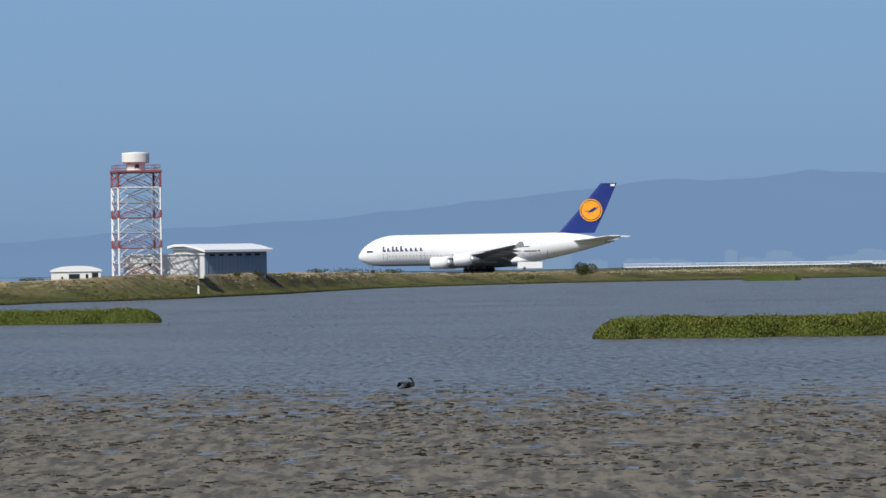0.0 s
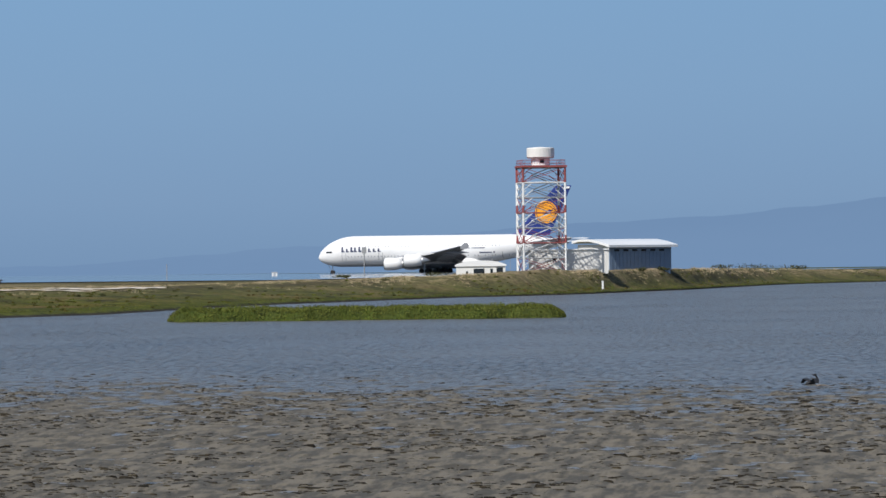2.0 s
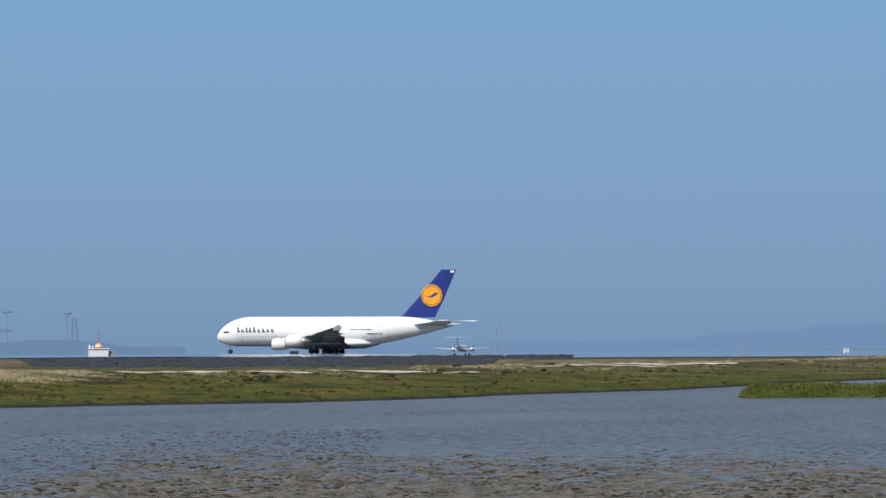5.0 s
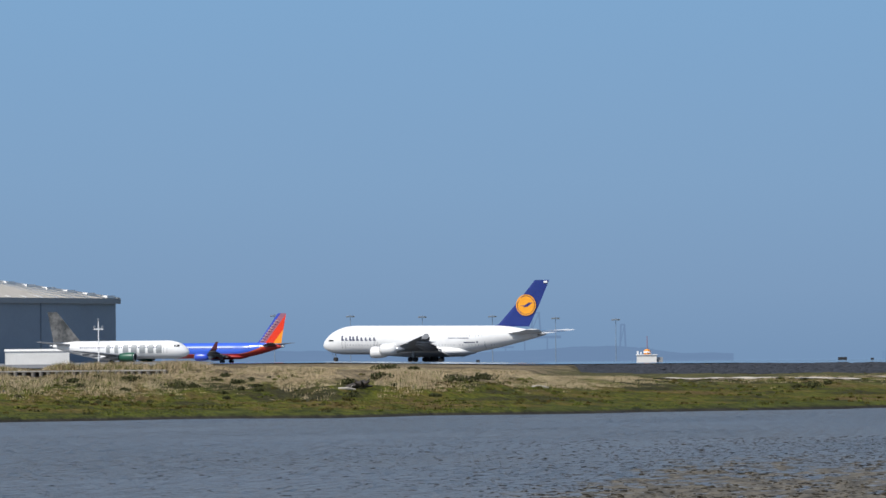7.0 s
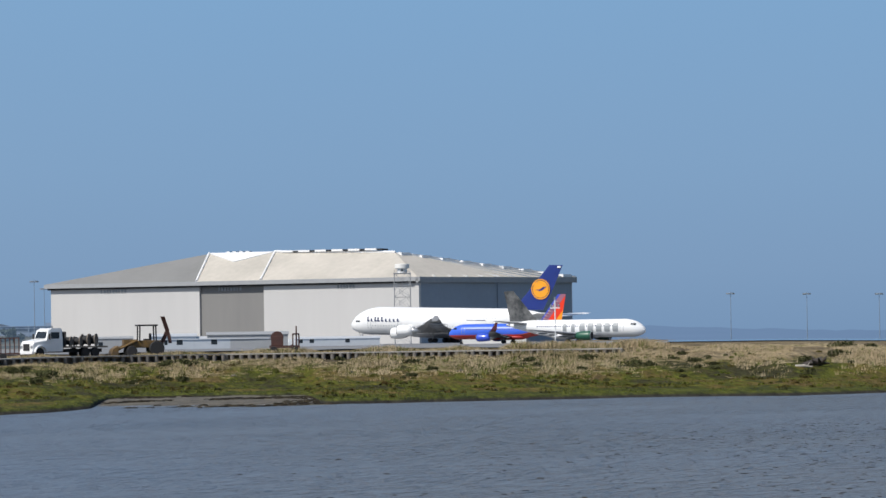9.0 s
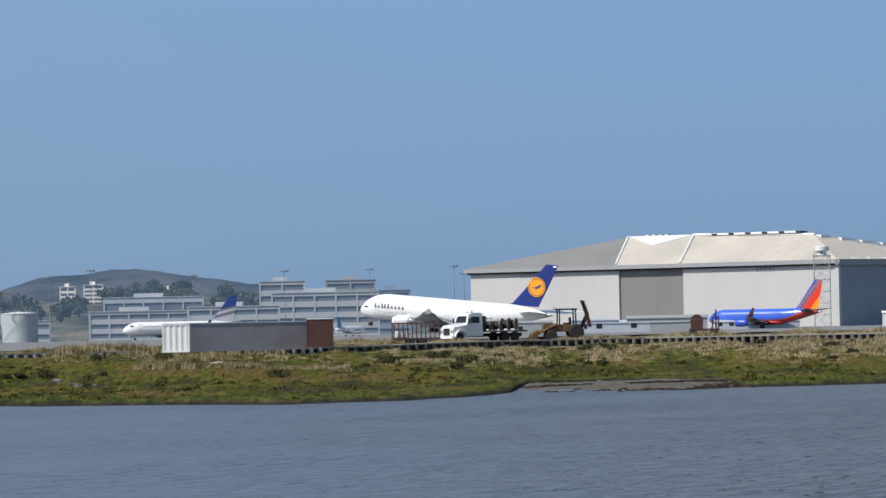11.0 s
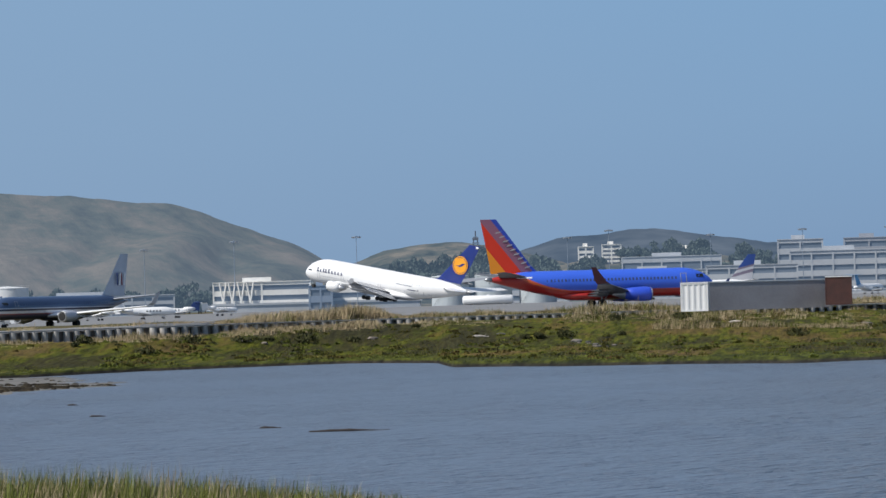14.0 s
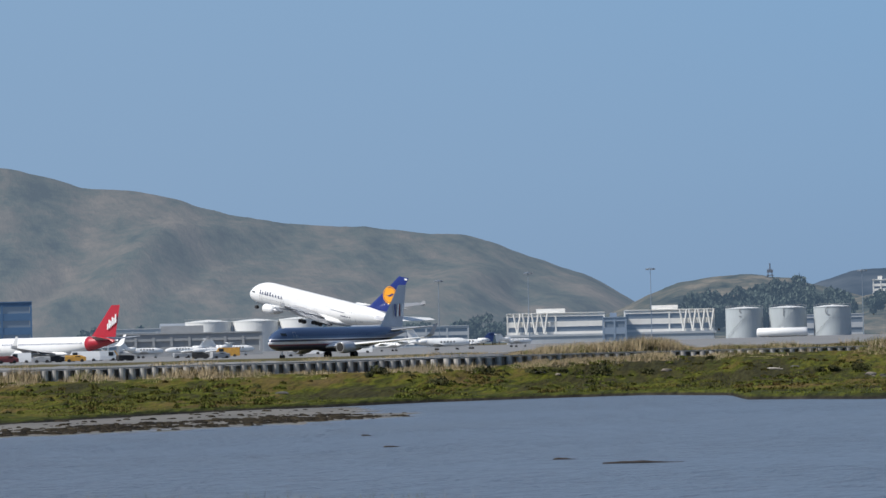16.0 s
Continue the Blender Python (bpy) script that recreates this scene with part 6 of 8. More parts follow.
def lattice_tower(m, half, height, red, label, name, drum_r, drum_h, neck_h, bays):
    """A square lattice tower with a railed deck and a drum-shaped head; red and white by bays where red."""
    ob = thing(name, m, label, "tower")
    bay = height / bays
    for sx in (-1, 1):
        for sy in (-1, 1):
            for k in range(bays):
                for part_no in (0, 1):
                    z0, z1 = bay * (k + 0.5 * part_no), bay * (k + 0.5 * part_no + 0.5)
                    mat = RED_PAINT if red and (part_no == 0 and k % 2 == 0 and k > 0 or k == bays - 1) else WHITE if red else GREY
                    bm = rods(((sx * half, sy * half, z0 - (1.0 if not k and not part_no else 0)), (sx * half, sy * half, z1), 0.19 if red else 0.2, 6))
                    rod(bm, (sx * half, sy * half, z0), (sx * half * 0.55, sy * half, z1), 0.08 if red else 0.07, 4)
                    rod(bm, (sx * half, sy * half, z1), (sx * half, sy * half * 0.55, z0), 0.08 if red else 0.07, 4)
                    part("leg", bm, mat, ob)
    for k in range(1, bays + 1):
        z = bay * k
        for a, b in (((-1, -1), (1, -1)), ((1, -1), (1, 1)), ((1, 1), (-1, 1)), ((-1, 1), (-1, -1))):
            part("beam", rods(((a[0] * half, a[1] * half, z), (b[0] * half, b[1] * half, z), 0.10, 6)), (WHITE if k == bays - 1 else GREY if k % 2 else RED_PAINT) if red else GREY, ob)
            x = bmesh.new()
            rod(x, (a[0] * half, a[1] * half, z), (b[0] * half, b[1] * half, z - bay), 0.065 if red else 0.06, 4)
            rod(x, (b[0] * half, b[1] * half, z), (a[0] * half, a[1] * half, z - bay), 0.065 if red else 0.06, 4)
            part("brace", x, (RED_PAINT if k % 2 else GREY) if red else GREY, ob)
    st = bmesh.new()
    for k in range(bays * 2):
        z = bay * k / 2
        s = 1 if k % 2 else -1
        for y in (-0.6, 0.6):
            rod(st, (-s * half * 0.45, y, z), (s * half * 0.45, y, z + bay / 2), 0.09, 4)
        for q in range(6):
            f = (q + 0.5) / 6
            box(st, -s * half * 0.45 + s * half * 0.9 * f - 0.15, -s * half * 0.45 + s * half * 0.9 * f + 0.15, -0.6, 0.6, z + bay / 2 * f - 0.03, z + bay / 2 * f + 0.03)
    part("stair", st, WHITE if red else STEEL, ob)
    part("deck", boxes((-half - 0.3, half + 0.3, -half - 0.3, half + 0.3, height, height + 0.35)), RED_PAINT if red else GREY, ob)
    rl = bmesh.new()
    for a, b in (((-1, -1), (1, -1)), ((1, -1), (1, 1)), ((1, 1), (-1, 1)), ((-1, 1), (-1, -1))):
        for z in (0.75, 1.3):
            rod(rl, (a[0] * half, a[1] * half, height + z), (b[0] * half, b[1] * half, height + z), 0.05, 4)
        for q in range(6):
            f = q / 5
            p = (a[0] * half + (b[0] - a[0]) * half * f, a[1] * half + (b[1] - a[1]) * half * f)
            rod(rl, (*p, height), (*p, height + 1.3), 0.045, 4)
    part("railing", rl, RED_PAINT if red else GREY, ob)
    part("cabin", turned([(drum_r * 0.68, height), (drum_r * 0.68, height + neck_h), (drum_r * 0.6, height + neck_h + 0.1)], 20), WHITE, ob)
    z = height + neck_h
    part("drum_head", turned([(drum_r * 0.93, z - 0.1), (drum_r, z + 0.1), (drum_r, z + drum_h - 0.15), (drum_r * 0.97, z + drum_h), (0.2, z + drum_h + 0.15)], 28), WALL_WHITE, ob, "off-white drum housing the radar")
    part("cabin_window", boxes((-0.35, 0.35, -drum_r * 0.70, -drum_r * 0.64, height + neck_h * 0.45, height + neck_h * 0.85)), GLASS_DARK, ob)
    return ob


_z = ground_z(3.1, 1000) - 0.1
lattice_tower(at(3.10, 1000, _z, 9), 3.75, rise(1000, 0.985) - _z, True, "red and white lattice radar tower with a drum-shaped head", "radar_tower", 2.45, 1.75, 1.75, 7)
lattice_tower(at(20.475, 2050, 4.0), 2.9, rise(2050, 0.685) - 4.0, False, "grey lattice tower with a white domed head before the hangar", "radar_tower", 2.6, 1.6, 1.9, 6)


def plain_house(name, m, w, dp, h, label, doors=(), windows=()):
    ob = thing(name, m, label, "building")
    part("wall", boxes((-w / 2, w / 2, 0, dp, -0.6, h)), WALL_WHITE, ob)
    part("roof", boxes((-w / 2 - 0.2, w / 2 + 0.2, -0.2, dp + 0.2, h, h + 0.25), bevel=0.05), WHITE, ob)
    for x, dw, dh in doors:
        part("door", boxes((x - dw / 2, x + dw / 2, -0.05, 0.05, -0.5, dh)), GREY, ob, "grey door")
    for x, z, ww, wh in windows:
        part("window", boxes((x - ww / 2, x + ww / 2, -0.04, 0.05, z, z + wh)), GLASS_DARK, ob)
    return ob


plain_house("equipment_building", at(2.83, 1006, rise(1006, -0.06)), 14.2, 7.0, 3.55, "low white equipment building below the radar tower", (), ((-2.5, 1.6, 0.5, 0.8),))


# the long side's blue-grey shade is put into this cladding colour
SHED_BLUE = material("shaded_side_cladding", (0.19, 0.25, 0.34), 0.6, scale=0.2)


_o = thing("small_building", at(3.72, 985, rise(985, -0.11)), "small white building with a rounded roof on the bank", "building")
part("wall", boxes((-4.3, 4.3, 0, 5, -0.6, 1.75)), WALL_WHITE, _o)
part("roof", loft([[(x, y, 1.75 + (1.0 - (abs(x) / 4.5) ** 3 * 0.75) * k) for y in (-0.2, 5.2) for k in ((0, 1) if y < 0 else (1, 0))] for x in np.linspace(-4.5, 4.5, 13)]), WHITE, _o, "low rounded white roof")
for _x, _w, _z0, _z1 in ((-2.4, 0.35, 0.1, 0.9), (-0.3, 1.9, 0.5, 1.35), (1.9, 0.45, -0.2, 1.3), (3.3, 1.1, -0.3, 1.5)):
    part("window", boxes((_x - _w / 2, _x + _w / 2, -0.05, 0.05, _z0, _z1)), GLASS_DARK, _o)


def vault_shed():
    a = at(2.41, 1075, rise(1075, -0.04), 44)     # the near corner; own x runs along the shaded long side
    ob = thing("equipment_shed", a, "shed with a white vaulted roof and shaded blue-grey side", "building")
    L, W, H = 16.4, 8.8, 3.9
    part("side_wall", boxes((0, L, 0, 0.3, -0.5, H)), SHED_BLUE, ob, "ribbed side wall in painted blue-grey shade")
    part("end_wall", boxes((0, 0.3, 0.3, W, -0.5, H + 0.6)), WALL_WHITE, ob, "white end wall")
    part("back_wall", boxes((0.3, L, W - 0.3, W, -1.5, H), (L - 0.3, L, 0.3, W - 0.3, -1.5, H)), SLATE, ob)
    prof = [(-0.9, H), (W * 0.25, H + 0.75), (W * 0.55, H + 1.15), (W * 0.85, H + 1.15), (W + 0.6, H + 0.8)]
    rings = [[(x, y, z) for y, z in prof] + [(x, y, z + 0.45) for y, z in prof[::-1]] for x in (-1.0, L + 1.0)]
    part("roof", loft(rings), WHITE, ob, "white vaulted roof")
    for k in range(6):
        part("vent", boxes((1.2 + 2.4 * k, 2.5 + 2.4 * k, -0.05, 0.02, H - 0.75, H - 0.35)), DARK, ob)
    for k in range(15):
        part("rib", boxes((0.5 + k, 0.58 + k, -0.06, 0.0, -0.4, H - 0.9)), SHED_BLUE, ob)
    part("door", boxes((-0.05, 0.05, 3.0, 4.4, -0.8, 1.9)), GREY, ob, "grey door")
    return ob


vault_shed()
# ---- parked aircraft ----
parked.matrix_world = at(18.745, 1240, float(field(18.7)), -25)
red_tail.matrix_world = at(36.49, 1200, 2.4, 180 - 42)

BLUE_FIN = material("deep_blue_fin_paint", (0.03, 0.065, 0.22), 0.4, scale=0.5)
STRIPED_BLUE = fin_paint("grey_striped_fin_with_blue_top", [(0.0, (0.5, 0.5, 0.52)), (0.30, (0.20, 0.17, 0.22)), (0.34, (0.5, 0.5, 0.52)), (0.38, (0.20, 0.17, 0.22)), (0.41, (0.03, 0.07, 0.26))], 0.012, 0.05, 0.12)
tail_jet = narrow_body("white twin-jet airliner with a deep blue fin behind the containers", 33.8, WHITE_BODY, STRIPED_BLUE, BLUE_FIN, WHITE, BLUE_FIN, 12.5)
tail_jet.matrix_world = at(26.97, 2000, 3.8, 192) @ Matrix.Scale(1.22, 4)


def small_jet(m, label, length=13.0, fin=WHITE, body=WHITE):
    ob = thing("business_jet", m, label, "airplane", "parked business jets")
    L, G = length, length * 0.55
    rings = fuselage_rings(L, L * 0.13, 1.0, 1.0 + L * 0.14, L * 0.22, L * 0.40, 1.75, 2.3, G, 16)
    part("fuselage", loft(rings), body, ob, smooth=True)
    for s in (1, -1):
        part("wing", foil_loft(mirrored([(2.2, 0.5, 1.3, 3.0, 0.11), (-1.2, L * 0.48, 1.75, 1.1, 0.1)], s)), WHITE, ob)
        e = part("engine", turned([(0.36, 0.0), (0.48, -0.3), (0.5, -1.2), (0.34, -2.2)], 14, "x"), body, ob, smooth=True)
        e.location = (-L * 0.18, s * L * 0.115, 2.35)
        part("tailplane", foil_loft(mirrored([(-L * 0.40, 0.05, L * 0.36, 1.7, 0.08), (-L * 0.46, L * 0.17, L * 0.37, 0.9, 0.08)], s)), fin, ob)
        add_gear(ob, 0, 1.3 * s, 0.3, 0.22, 1.2)
        tagged(part("window_row", wrapped(rings, [(G - L * 0.26 - 0.8 * k - 0.4, G - L * 0.26 - 0.8 * k, 1.95, 2.3) for k in range(5)], s, 0.02), GLASS_DARK, ob), kind="stuff")
    part("fin", foil_loft([(-L * 0.24, 0, L * 0.165, 3.0, 0.012), (-L * 0.385, 0, L * 0.36, 1.8, 0.014)], True), fin, ob)
    add_gear(ob, G - L * 0.2, 0, 0.25, 0.2, 1.2, name="nose_gear")
    return ob


for _az, _d, _t, _l, _f in ((34.72, 1400, 20, 12, WHITE), (35.15, 1450, 200, 11, WHITE), (32.62, 1380, 10, 15, WHITE), (32.27, 1420, 195, 11, BLUE_FIN), (31.84, 1500, 30, 10, WHITE), (33.05, 1450, 160, 10, WHITE),
                            (35.62, 1350, 25, 11, WHITE), (34.9, 1300, 205, 9, WHITE)):
    small_jet(at(_az, _d, float(field(_az)), _t), "small white business jet parked on the apron", _l, _f)
SKY_TAIL = material("light_blue_paint", (0.10, 0.32, 0.58), 0.4, scale=0.6)
small_jet(at(25.27, 1750, 3.8, 60), "small white jet with a light blue tail", 17, SKY_TAIL)


def twin_prop(m):
    ob = thing("propeller_plane", m, "small white twin-propeller airplane seen from behind", "airplane")
    rings = fuselage_rings(12.0, 1.7, 1.0, 2.7, 2.6, 5.0, 1.7, 2.4, 5.6, 16)
    part("fuselage", loft(rings), WHITE, ob, smooth=True)
    for s in (1, -1):
        part("wing", foil_loft(mirrored([(0.9, 0.4, 1.5, 2.3, 0.11), (0.4, 6.9, 2.0, 1.3, 0.1)], s)), WHITE, ob)
        e = part("engine", turned([(0.15, 1.0), (0.42, 0.7), (0.48, -0.4), (0.25, -1.6)], 12, "x"), WHITE, ob, smooth=True)
        e.location = (1.3, 2.4 * s, 1.65)
        part("propeller", boxes((1.02, 1.08, -0.06, 0.06, -1.0, 1.0)), DARK, e)
        part("tailplane", foil_loft(mirrored([(-4.9, 0.1, 4.6, 1.4, 0.08), (-5.3, 2.9, 4.65, 0.9, 0.08)], s)), WHITE, ob)
        add_gear(ob, 0, 1.9 * s, 0.3, 0.2, 1.4)
    part("fin", foil_loft([(-3.6, 0, 2.4, 2.4, 0.014), (-4.9, 0, 4.6, 1.5, 0.014)], True), WHITE, ob)
    add_gear(ob, 4.0, 0, 0.25, 0.2, 1.2, name="nose_gear")
    return ob


twin_prop(at(9.70, 1400, ground_z(9.7, 1400), 78))

# ---- poles and masts ----


# bluish tone puts the haze before the masts into their steel
MAST_STEEL = material("hazed_mast_steel", (0.22, 0.28, 0.36), 0.6, scale=0.5)


def light_mast(az, d, el, label="tall apron light mast with a ring of lamps", heads=6):
    base = ground_z(az, d)
    h = rise(d, el) - base
    ob = thing("light_mast", at(az, d, base), label, "street lamp", "apron light masts")
    part("pole", rods(((0, 0, -1), (0, 0, h), 0.20, 8, 0.10)), MAST_STEEL, ob)
    part("ring", turned([(1.2, h - 0.9), (1.45, h - 0.9), (1.45, h - 0.5), (1.2, h - 0.5)], 14), MAST_STEEL, ob)
    for k in range(heads):
        a = 2 * math.pi * k / heads
        c, s = math.cos(a), math.sin(a)
        part("lamp_head", boxes((c * 1.5 - 0.42, c * 1.5 + 0.42, s * 1.5 - 0.3, s * 1.5 + 0.3, h - 1.2, h - 0.6), bevel=0.05), STEEL, ob)
    return ob


for _az, _el in ((17.15, 0.456), (16.38, 0.443), (15.65, 0.432), (14.94, 0.431), (14.30, 0.407), (13.69, 0.388)):
    light_mast(_az, 2500, _el)
for _az, _d, _el in ((24.20, 2350, 0.677), (30.44, 2250, 0.705), (31.68, 2300, 0.690), (32.59, 2350, 0.630), (28.30, 2400, 0.640), (27.88, 2450, 0.70), (26.85, 2500, 0.63), (25.92, 2400, 0.66), (25.05, 2600, 0.66), (24.1, 2500, 0.60)):
    light_mast(_az, _d, _el)


def slim_mast(az, d, el0, el1, label, r=0.09, head=True):
    z0, z1 = rise(d, el0), rise(d, el1)
    ob = thing("slim_mast", at(az, d, z0), label, "mast")
    part("pole", rods(((0, 0, -0.8), (0, 0, z1 - z0), r, 6)), GREY, ob)
    if head:
        part("head", boxes((-0.45, 0.45, -0.3, 0.3, z1 - z0 - 1.2, z1 - z0), bevel=0.05), GREY, ob)
    return ob


slim_mast(9.35, 1420, -0.07, 0.22, "slim mast with a small box beside the runway", 0.10)
slim_mast(4.9, 1100, -0.08, 0.20, "slim antenna mast beside the runway", 0.10)
slim_mast(6.9, 1200, -0.08, 0.05, "slim marker post beside the runway", 0.08, False)
for _k in range(5):
    slim_mast(3.42 + 0.06 * _k, 990, -0.05, 0.06 + 0.02 * (_k % 2), "thin whip aerial beside the small building", 0.035, False)

_p = thing("marker_post", at(2.485, 972, ground_z(2.485, 972)), "short white marker post in the marsh", "post")
part("post", boxes((-0.16, 0.16, -0.16, 0.16, -0.6, 1.5), bevel=0.03), WHITE, _p)
part("cap", boxes((-0.2, 0.2, -0.2, 0.2, 1.5, 1.58)), WHITE, _p)


def cross_light(az, d, el0, el1):
    z0 = rise(d, el0)
    h = rise(d, el1) - z0
    ob = thing("signal_pole", at(az, d, z0), "white pole with a cross arm and lamps", "pole")
    part("pole", rods(((0, 0, -1), (0, 0, h), 0.12, 8)), WHITE, ob)
    part("arm", boxes((-1.0, 1.0, -0.1, 0.1, h - 1.8, h - 1.55)), WHITE, ob)
    for x in (-0.8, 0, 0.8):
        part("lamp", turned([(0.05, 0), (0.24, 0.1), (0.24, 0.45), (0.05, 0.55)], 10), STEEL, ob).location = (x, 0, h - 1.5 if x else h)
    return ob


cross_light(18.93, 1150, -0.02, 0.40)

# ---- the approach-light pier ----
pier = thing("light_pier", at(-3.0, 1590, 0), "long white trestle pier carrying approach lights", "pier")
part("deck", boxes((-33, 45, -1.2, 1.2, rise(1590, -0.058), rise(1590, -0.048))), WHITE, pier)
part("head_platform", boxes((31, 37, -2.5, 2.5, rise(1590, -0.045), rise(1590, -0.035))), WHITE, pier)
for _k in range(62):
    part("pile", rods(((-32.5 + 1.26 * _k, 0, -1.5), (-32.5 + 1.26 * _k, 0, rise(1590, -0.05)), 0.25, 6)), WHITE, pier)
part("railing", rods(((-33, -1.1, rise(1590, -0.02)), (45, -1.1, rise(1590, -0.03)), 0.08, 4), ((-33, -1.1, rise(1590, -0.033)), (45, -1.1, rise(1590, -0.04)), 0.06, 4)), WHITE, pier)

# ---- bushes ----


def bush(az, d, z, w, h, label, seed, count=420, leaf=0.2, mat=None):
    rng = np.random.default_rng(seed)
    v = rng.normal(0, 1, (count, 3))
    v /= np.linalg.norm(v, axis=1)[:, None]
    lob = rng.normal(0, 1, (6, 3)) * (w * 0.20, w * 0.15, h * 0.12)
    p = lob[rng.integers(0, 6, count)] + v * (w * 0.34, w * 0.30, h * 0.42) * rng.uniform(0.7, 1.05, (count, 1)) + (0, 0, h * 0.48)
    p[:, 2] = np.maximum(p[:, 2], 0.02)
    ob = new("bush", leaves("bush", p, leaf, [mat or SCRUB], seed))
    ob.matrix_world = at(az, d, z)
    return tagged(ob, label, "bush", "bushes on the bank")


bush(-1.475, 1450, rise(1450, -0.125), 5.0, 3.1, "dense dark green rounded bush on the shore", 3, 900, 0.26)
for _k, (_az, _el, _w, _h) in enumerate(((0.95, -0.05, 7, 1.0), (0.55, -0.06, 5, 0.9), (1.25, -0.04, 4, 0.8), (1.9, -0.05, 3, 0.7), (4.15, -0.08, 4, 0.7), (3.95, -0.10, 3, 0.6), (5.1, -0.09, 3, 0.6))):
    bush(_az, 1080 + 30 * (_k % 3), rise(1080, _el - 0.02), _w, _h, "low dark scrub on the grassy bank", 20 + _k, 260, 0.16)
for _k, _az in enumerate((16.07, 15.99, 15.75)):
    bush(_az, 640, ground_z(_az, 640) - 0.05, 2.6 - 0.5 * _k, 0.85, "low green bush on the crest of the bank", 60 + _k, 320, 0.13)
_r = random.Random(17)
for _k in range(95):
    _az = _r.choice((_r.uniform(14.5, 33.5), _r.uniform(15, 25), _r.uniform(15, 25), _r.uniform(-1, 12)))
    _d = float(shore(_az) + _r.uniform(0.55, 0.93) * (crest(_az) - shore(_az)))
    _s = 0.5 + 1.0 * _r.random() ** 2.2
    bush(_az, _d, ground_z(_az, _d) - 0.05, _s * 1.6, _s * 0.62, "small olive-brown scrub on the bank", 100 + _k, 230, 0.14)

for _k, (_az, _el, _w) in enumerate(((28.34, -0.405, 1.6), (28.60, -0.405, 1.1), (28.74, -0.41, 0.9))):
    _d = lies(_az, _el)
    bush(_az, _d, ground_z(_az, _d) - 0.05, _w, 0.55 * _w, "rounded dark gumplant bush on the green marsh", 400 + _k, 420, 0.12)

# ---- vehicles and works beside the sea wall ----


def wheel(parent, x, y, r, w, rim=STEEL):
    t = part("wheel", turned([(r * 0.5, -w / 2), (r * 0.92, -w / 2), (r, -w * 0.3), (r, w * 0.3), (r * 0.92, w / 2), (r * 0.5, w / 2)], 18, "y"), DARK, parent)
    t.location = (x, y, r)
    part("rim", turned([(r * 0.12, -w * 0.42), (r * 0.5, -w * 0.4), (r * 0.5, w * 0.4), (r * 0.12, w * 0.42)], 12, "y"), rim, t)
    return t


def truck(m):
    ob = thing("flatbed_truck", m, "white conventional truck with cable reels on its flatbed", "truck")
    # x towards the front
    hood = [[(x, y * w, z) for y, z in ((-1, 0.55), (1, 0.55), (1, h), (0.75, h + 0.18), (-0.75, h + 0.18), (-1, h))] for x, w, h in ((2.75, 1.05, 1.30), (2.6, 1.1, 1.5), (1.0, 1.15, 1.75))]
    part("hood", loft(hood), WHITE, ob)
    cab = [[(x, y * 1.15, z) for y, z in ((-1, 0.6), (1, 0.6), (1, 1.85), (0.88, h), (-0.88, h), (-1, 1.85))] for x, h in ((1.05, 1.9), (0.75, 2.75), (0.3, 2.95), (-0.75, 2.95), (-0.9, 2.8))]
    part("cab", loft(cab), WHITE, ob)
    part("windscreen", loft([[(1.06, -0.9, 1.95), (1.06, 0.9, 1.95), (1.03, 0.9, 1.97), (1.03, -0.9, 1.97)], [(0.80, -0.8, 2.62), (0.80, 0.8, 2.62), (0.77, 0.8, 2.64), (0.77, -0.8, 2.64)]]), GLASS_DARK, ob, "dark windscreen")
    for s in (-1, 1):
        part("side_window", boxes((-0.5, 0.55, s * 1.13 - 0.02, s * 1.13 + 0.02, 1.9, 2.55)), GLASS_DARK, ob)
        part("mirror", boxes((0.85, 0.95, s * 1.38 - 0.1, s * 1.38 + 0.1, 1.8, 2.4), (0.88, 0.92, min(s * 1.15, s * 1.3), max(s * 1.15, s * 1.3), 2.05, 2.1)), DARK, ob)
        part("headlight", boxes((2.72, 2.8, s * 0.85 - 0.16, s * 0.85 + 0.16, 0.95, 1.2), bevel=0.03), STEEL, ob)
        part("fender", loft([[(1.9 + 0.72 * math.cos(a) * q, s * 1.12 + k, 0.55 + 0.68 * math.sin(a) * q) for a in np.linspace(0, math.pi, 9) for q in (1,)] + [(1.9 + 0.64 * math.cos(a), s * 1.12 + k, 0.55 + 0.60 * math.sin(a)) for a in np.linspace(math.pi, 0, 9)] for k in (-0.22, 0.22)]), WHITE, ob)
    part("grille", boxes((2.76, 2.82, -0.5, 0.5, 0.7, 1.4)), DARK, ob, "dark grille")
    part("bumper", boxes((2.75, 2.95, -1.2, 1.2, 0.35, 0.65), bevel=0.04), WHITE, ob)
    part("chassis", boxes((-6.3, 2.6, -0.45, 0.45, 0.5, 0.85)), DARK, ob)
    part("flatbed", boxes((-6.5, -1.2, -1.2, 1.2, 0.95, 1.12)), TIMBER, ob)
    part("headboard", boxes((-1.3, -1.15, -1.2, 1.2, 1.1, 2.6)), DARK, ob)
    part("stake_rack", rods(*[((-1.6 - 0.9 * k, -1.15, 1.1), (-1.6 - 0.9 * k, -1.15, 2.0), 0.06, 4) for k in range(4)], ((-1.5, -1.15, 2.0), (-4.4, -1.15, 2.0), 0.07, 4), ((-1.5, -1.15, 1.55), (-4.4, -1.15, 1.55), 0.07, 4)), DARK, ob)
    part("exhaust_stack", rods(((-1.05, -0.9, 0.8), (-1.05, -0.9, 3.2), 0.08, 8)), STEEL, ob)
    for x in (1.9, -3.8, -5.0):
        for s in (-1, 1):
            wheel(ob, x, s * 1.02, 0.5, 0.34)
    return ob


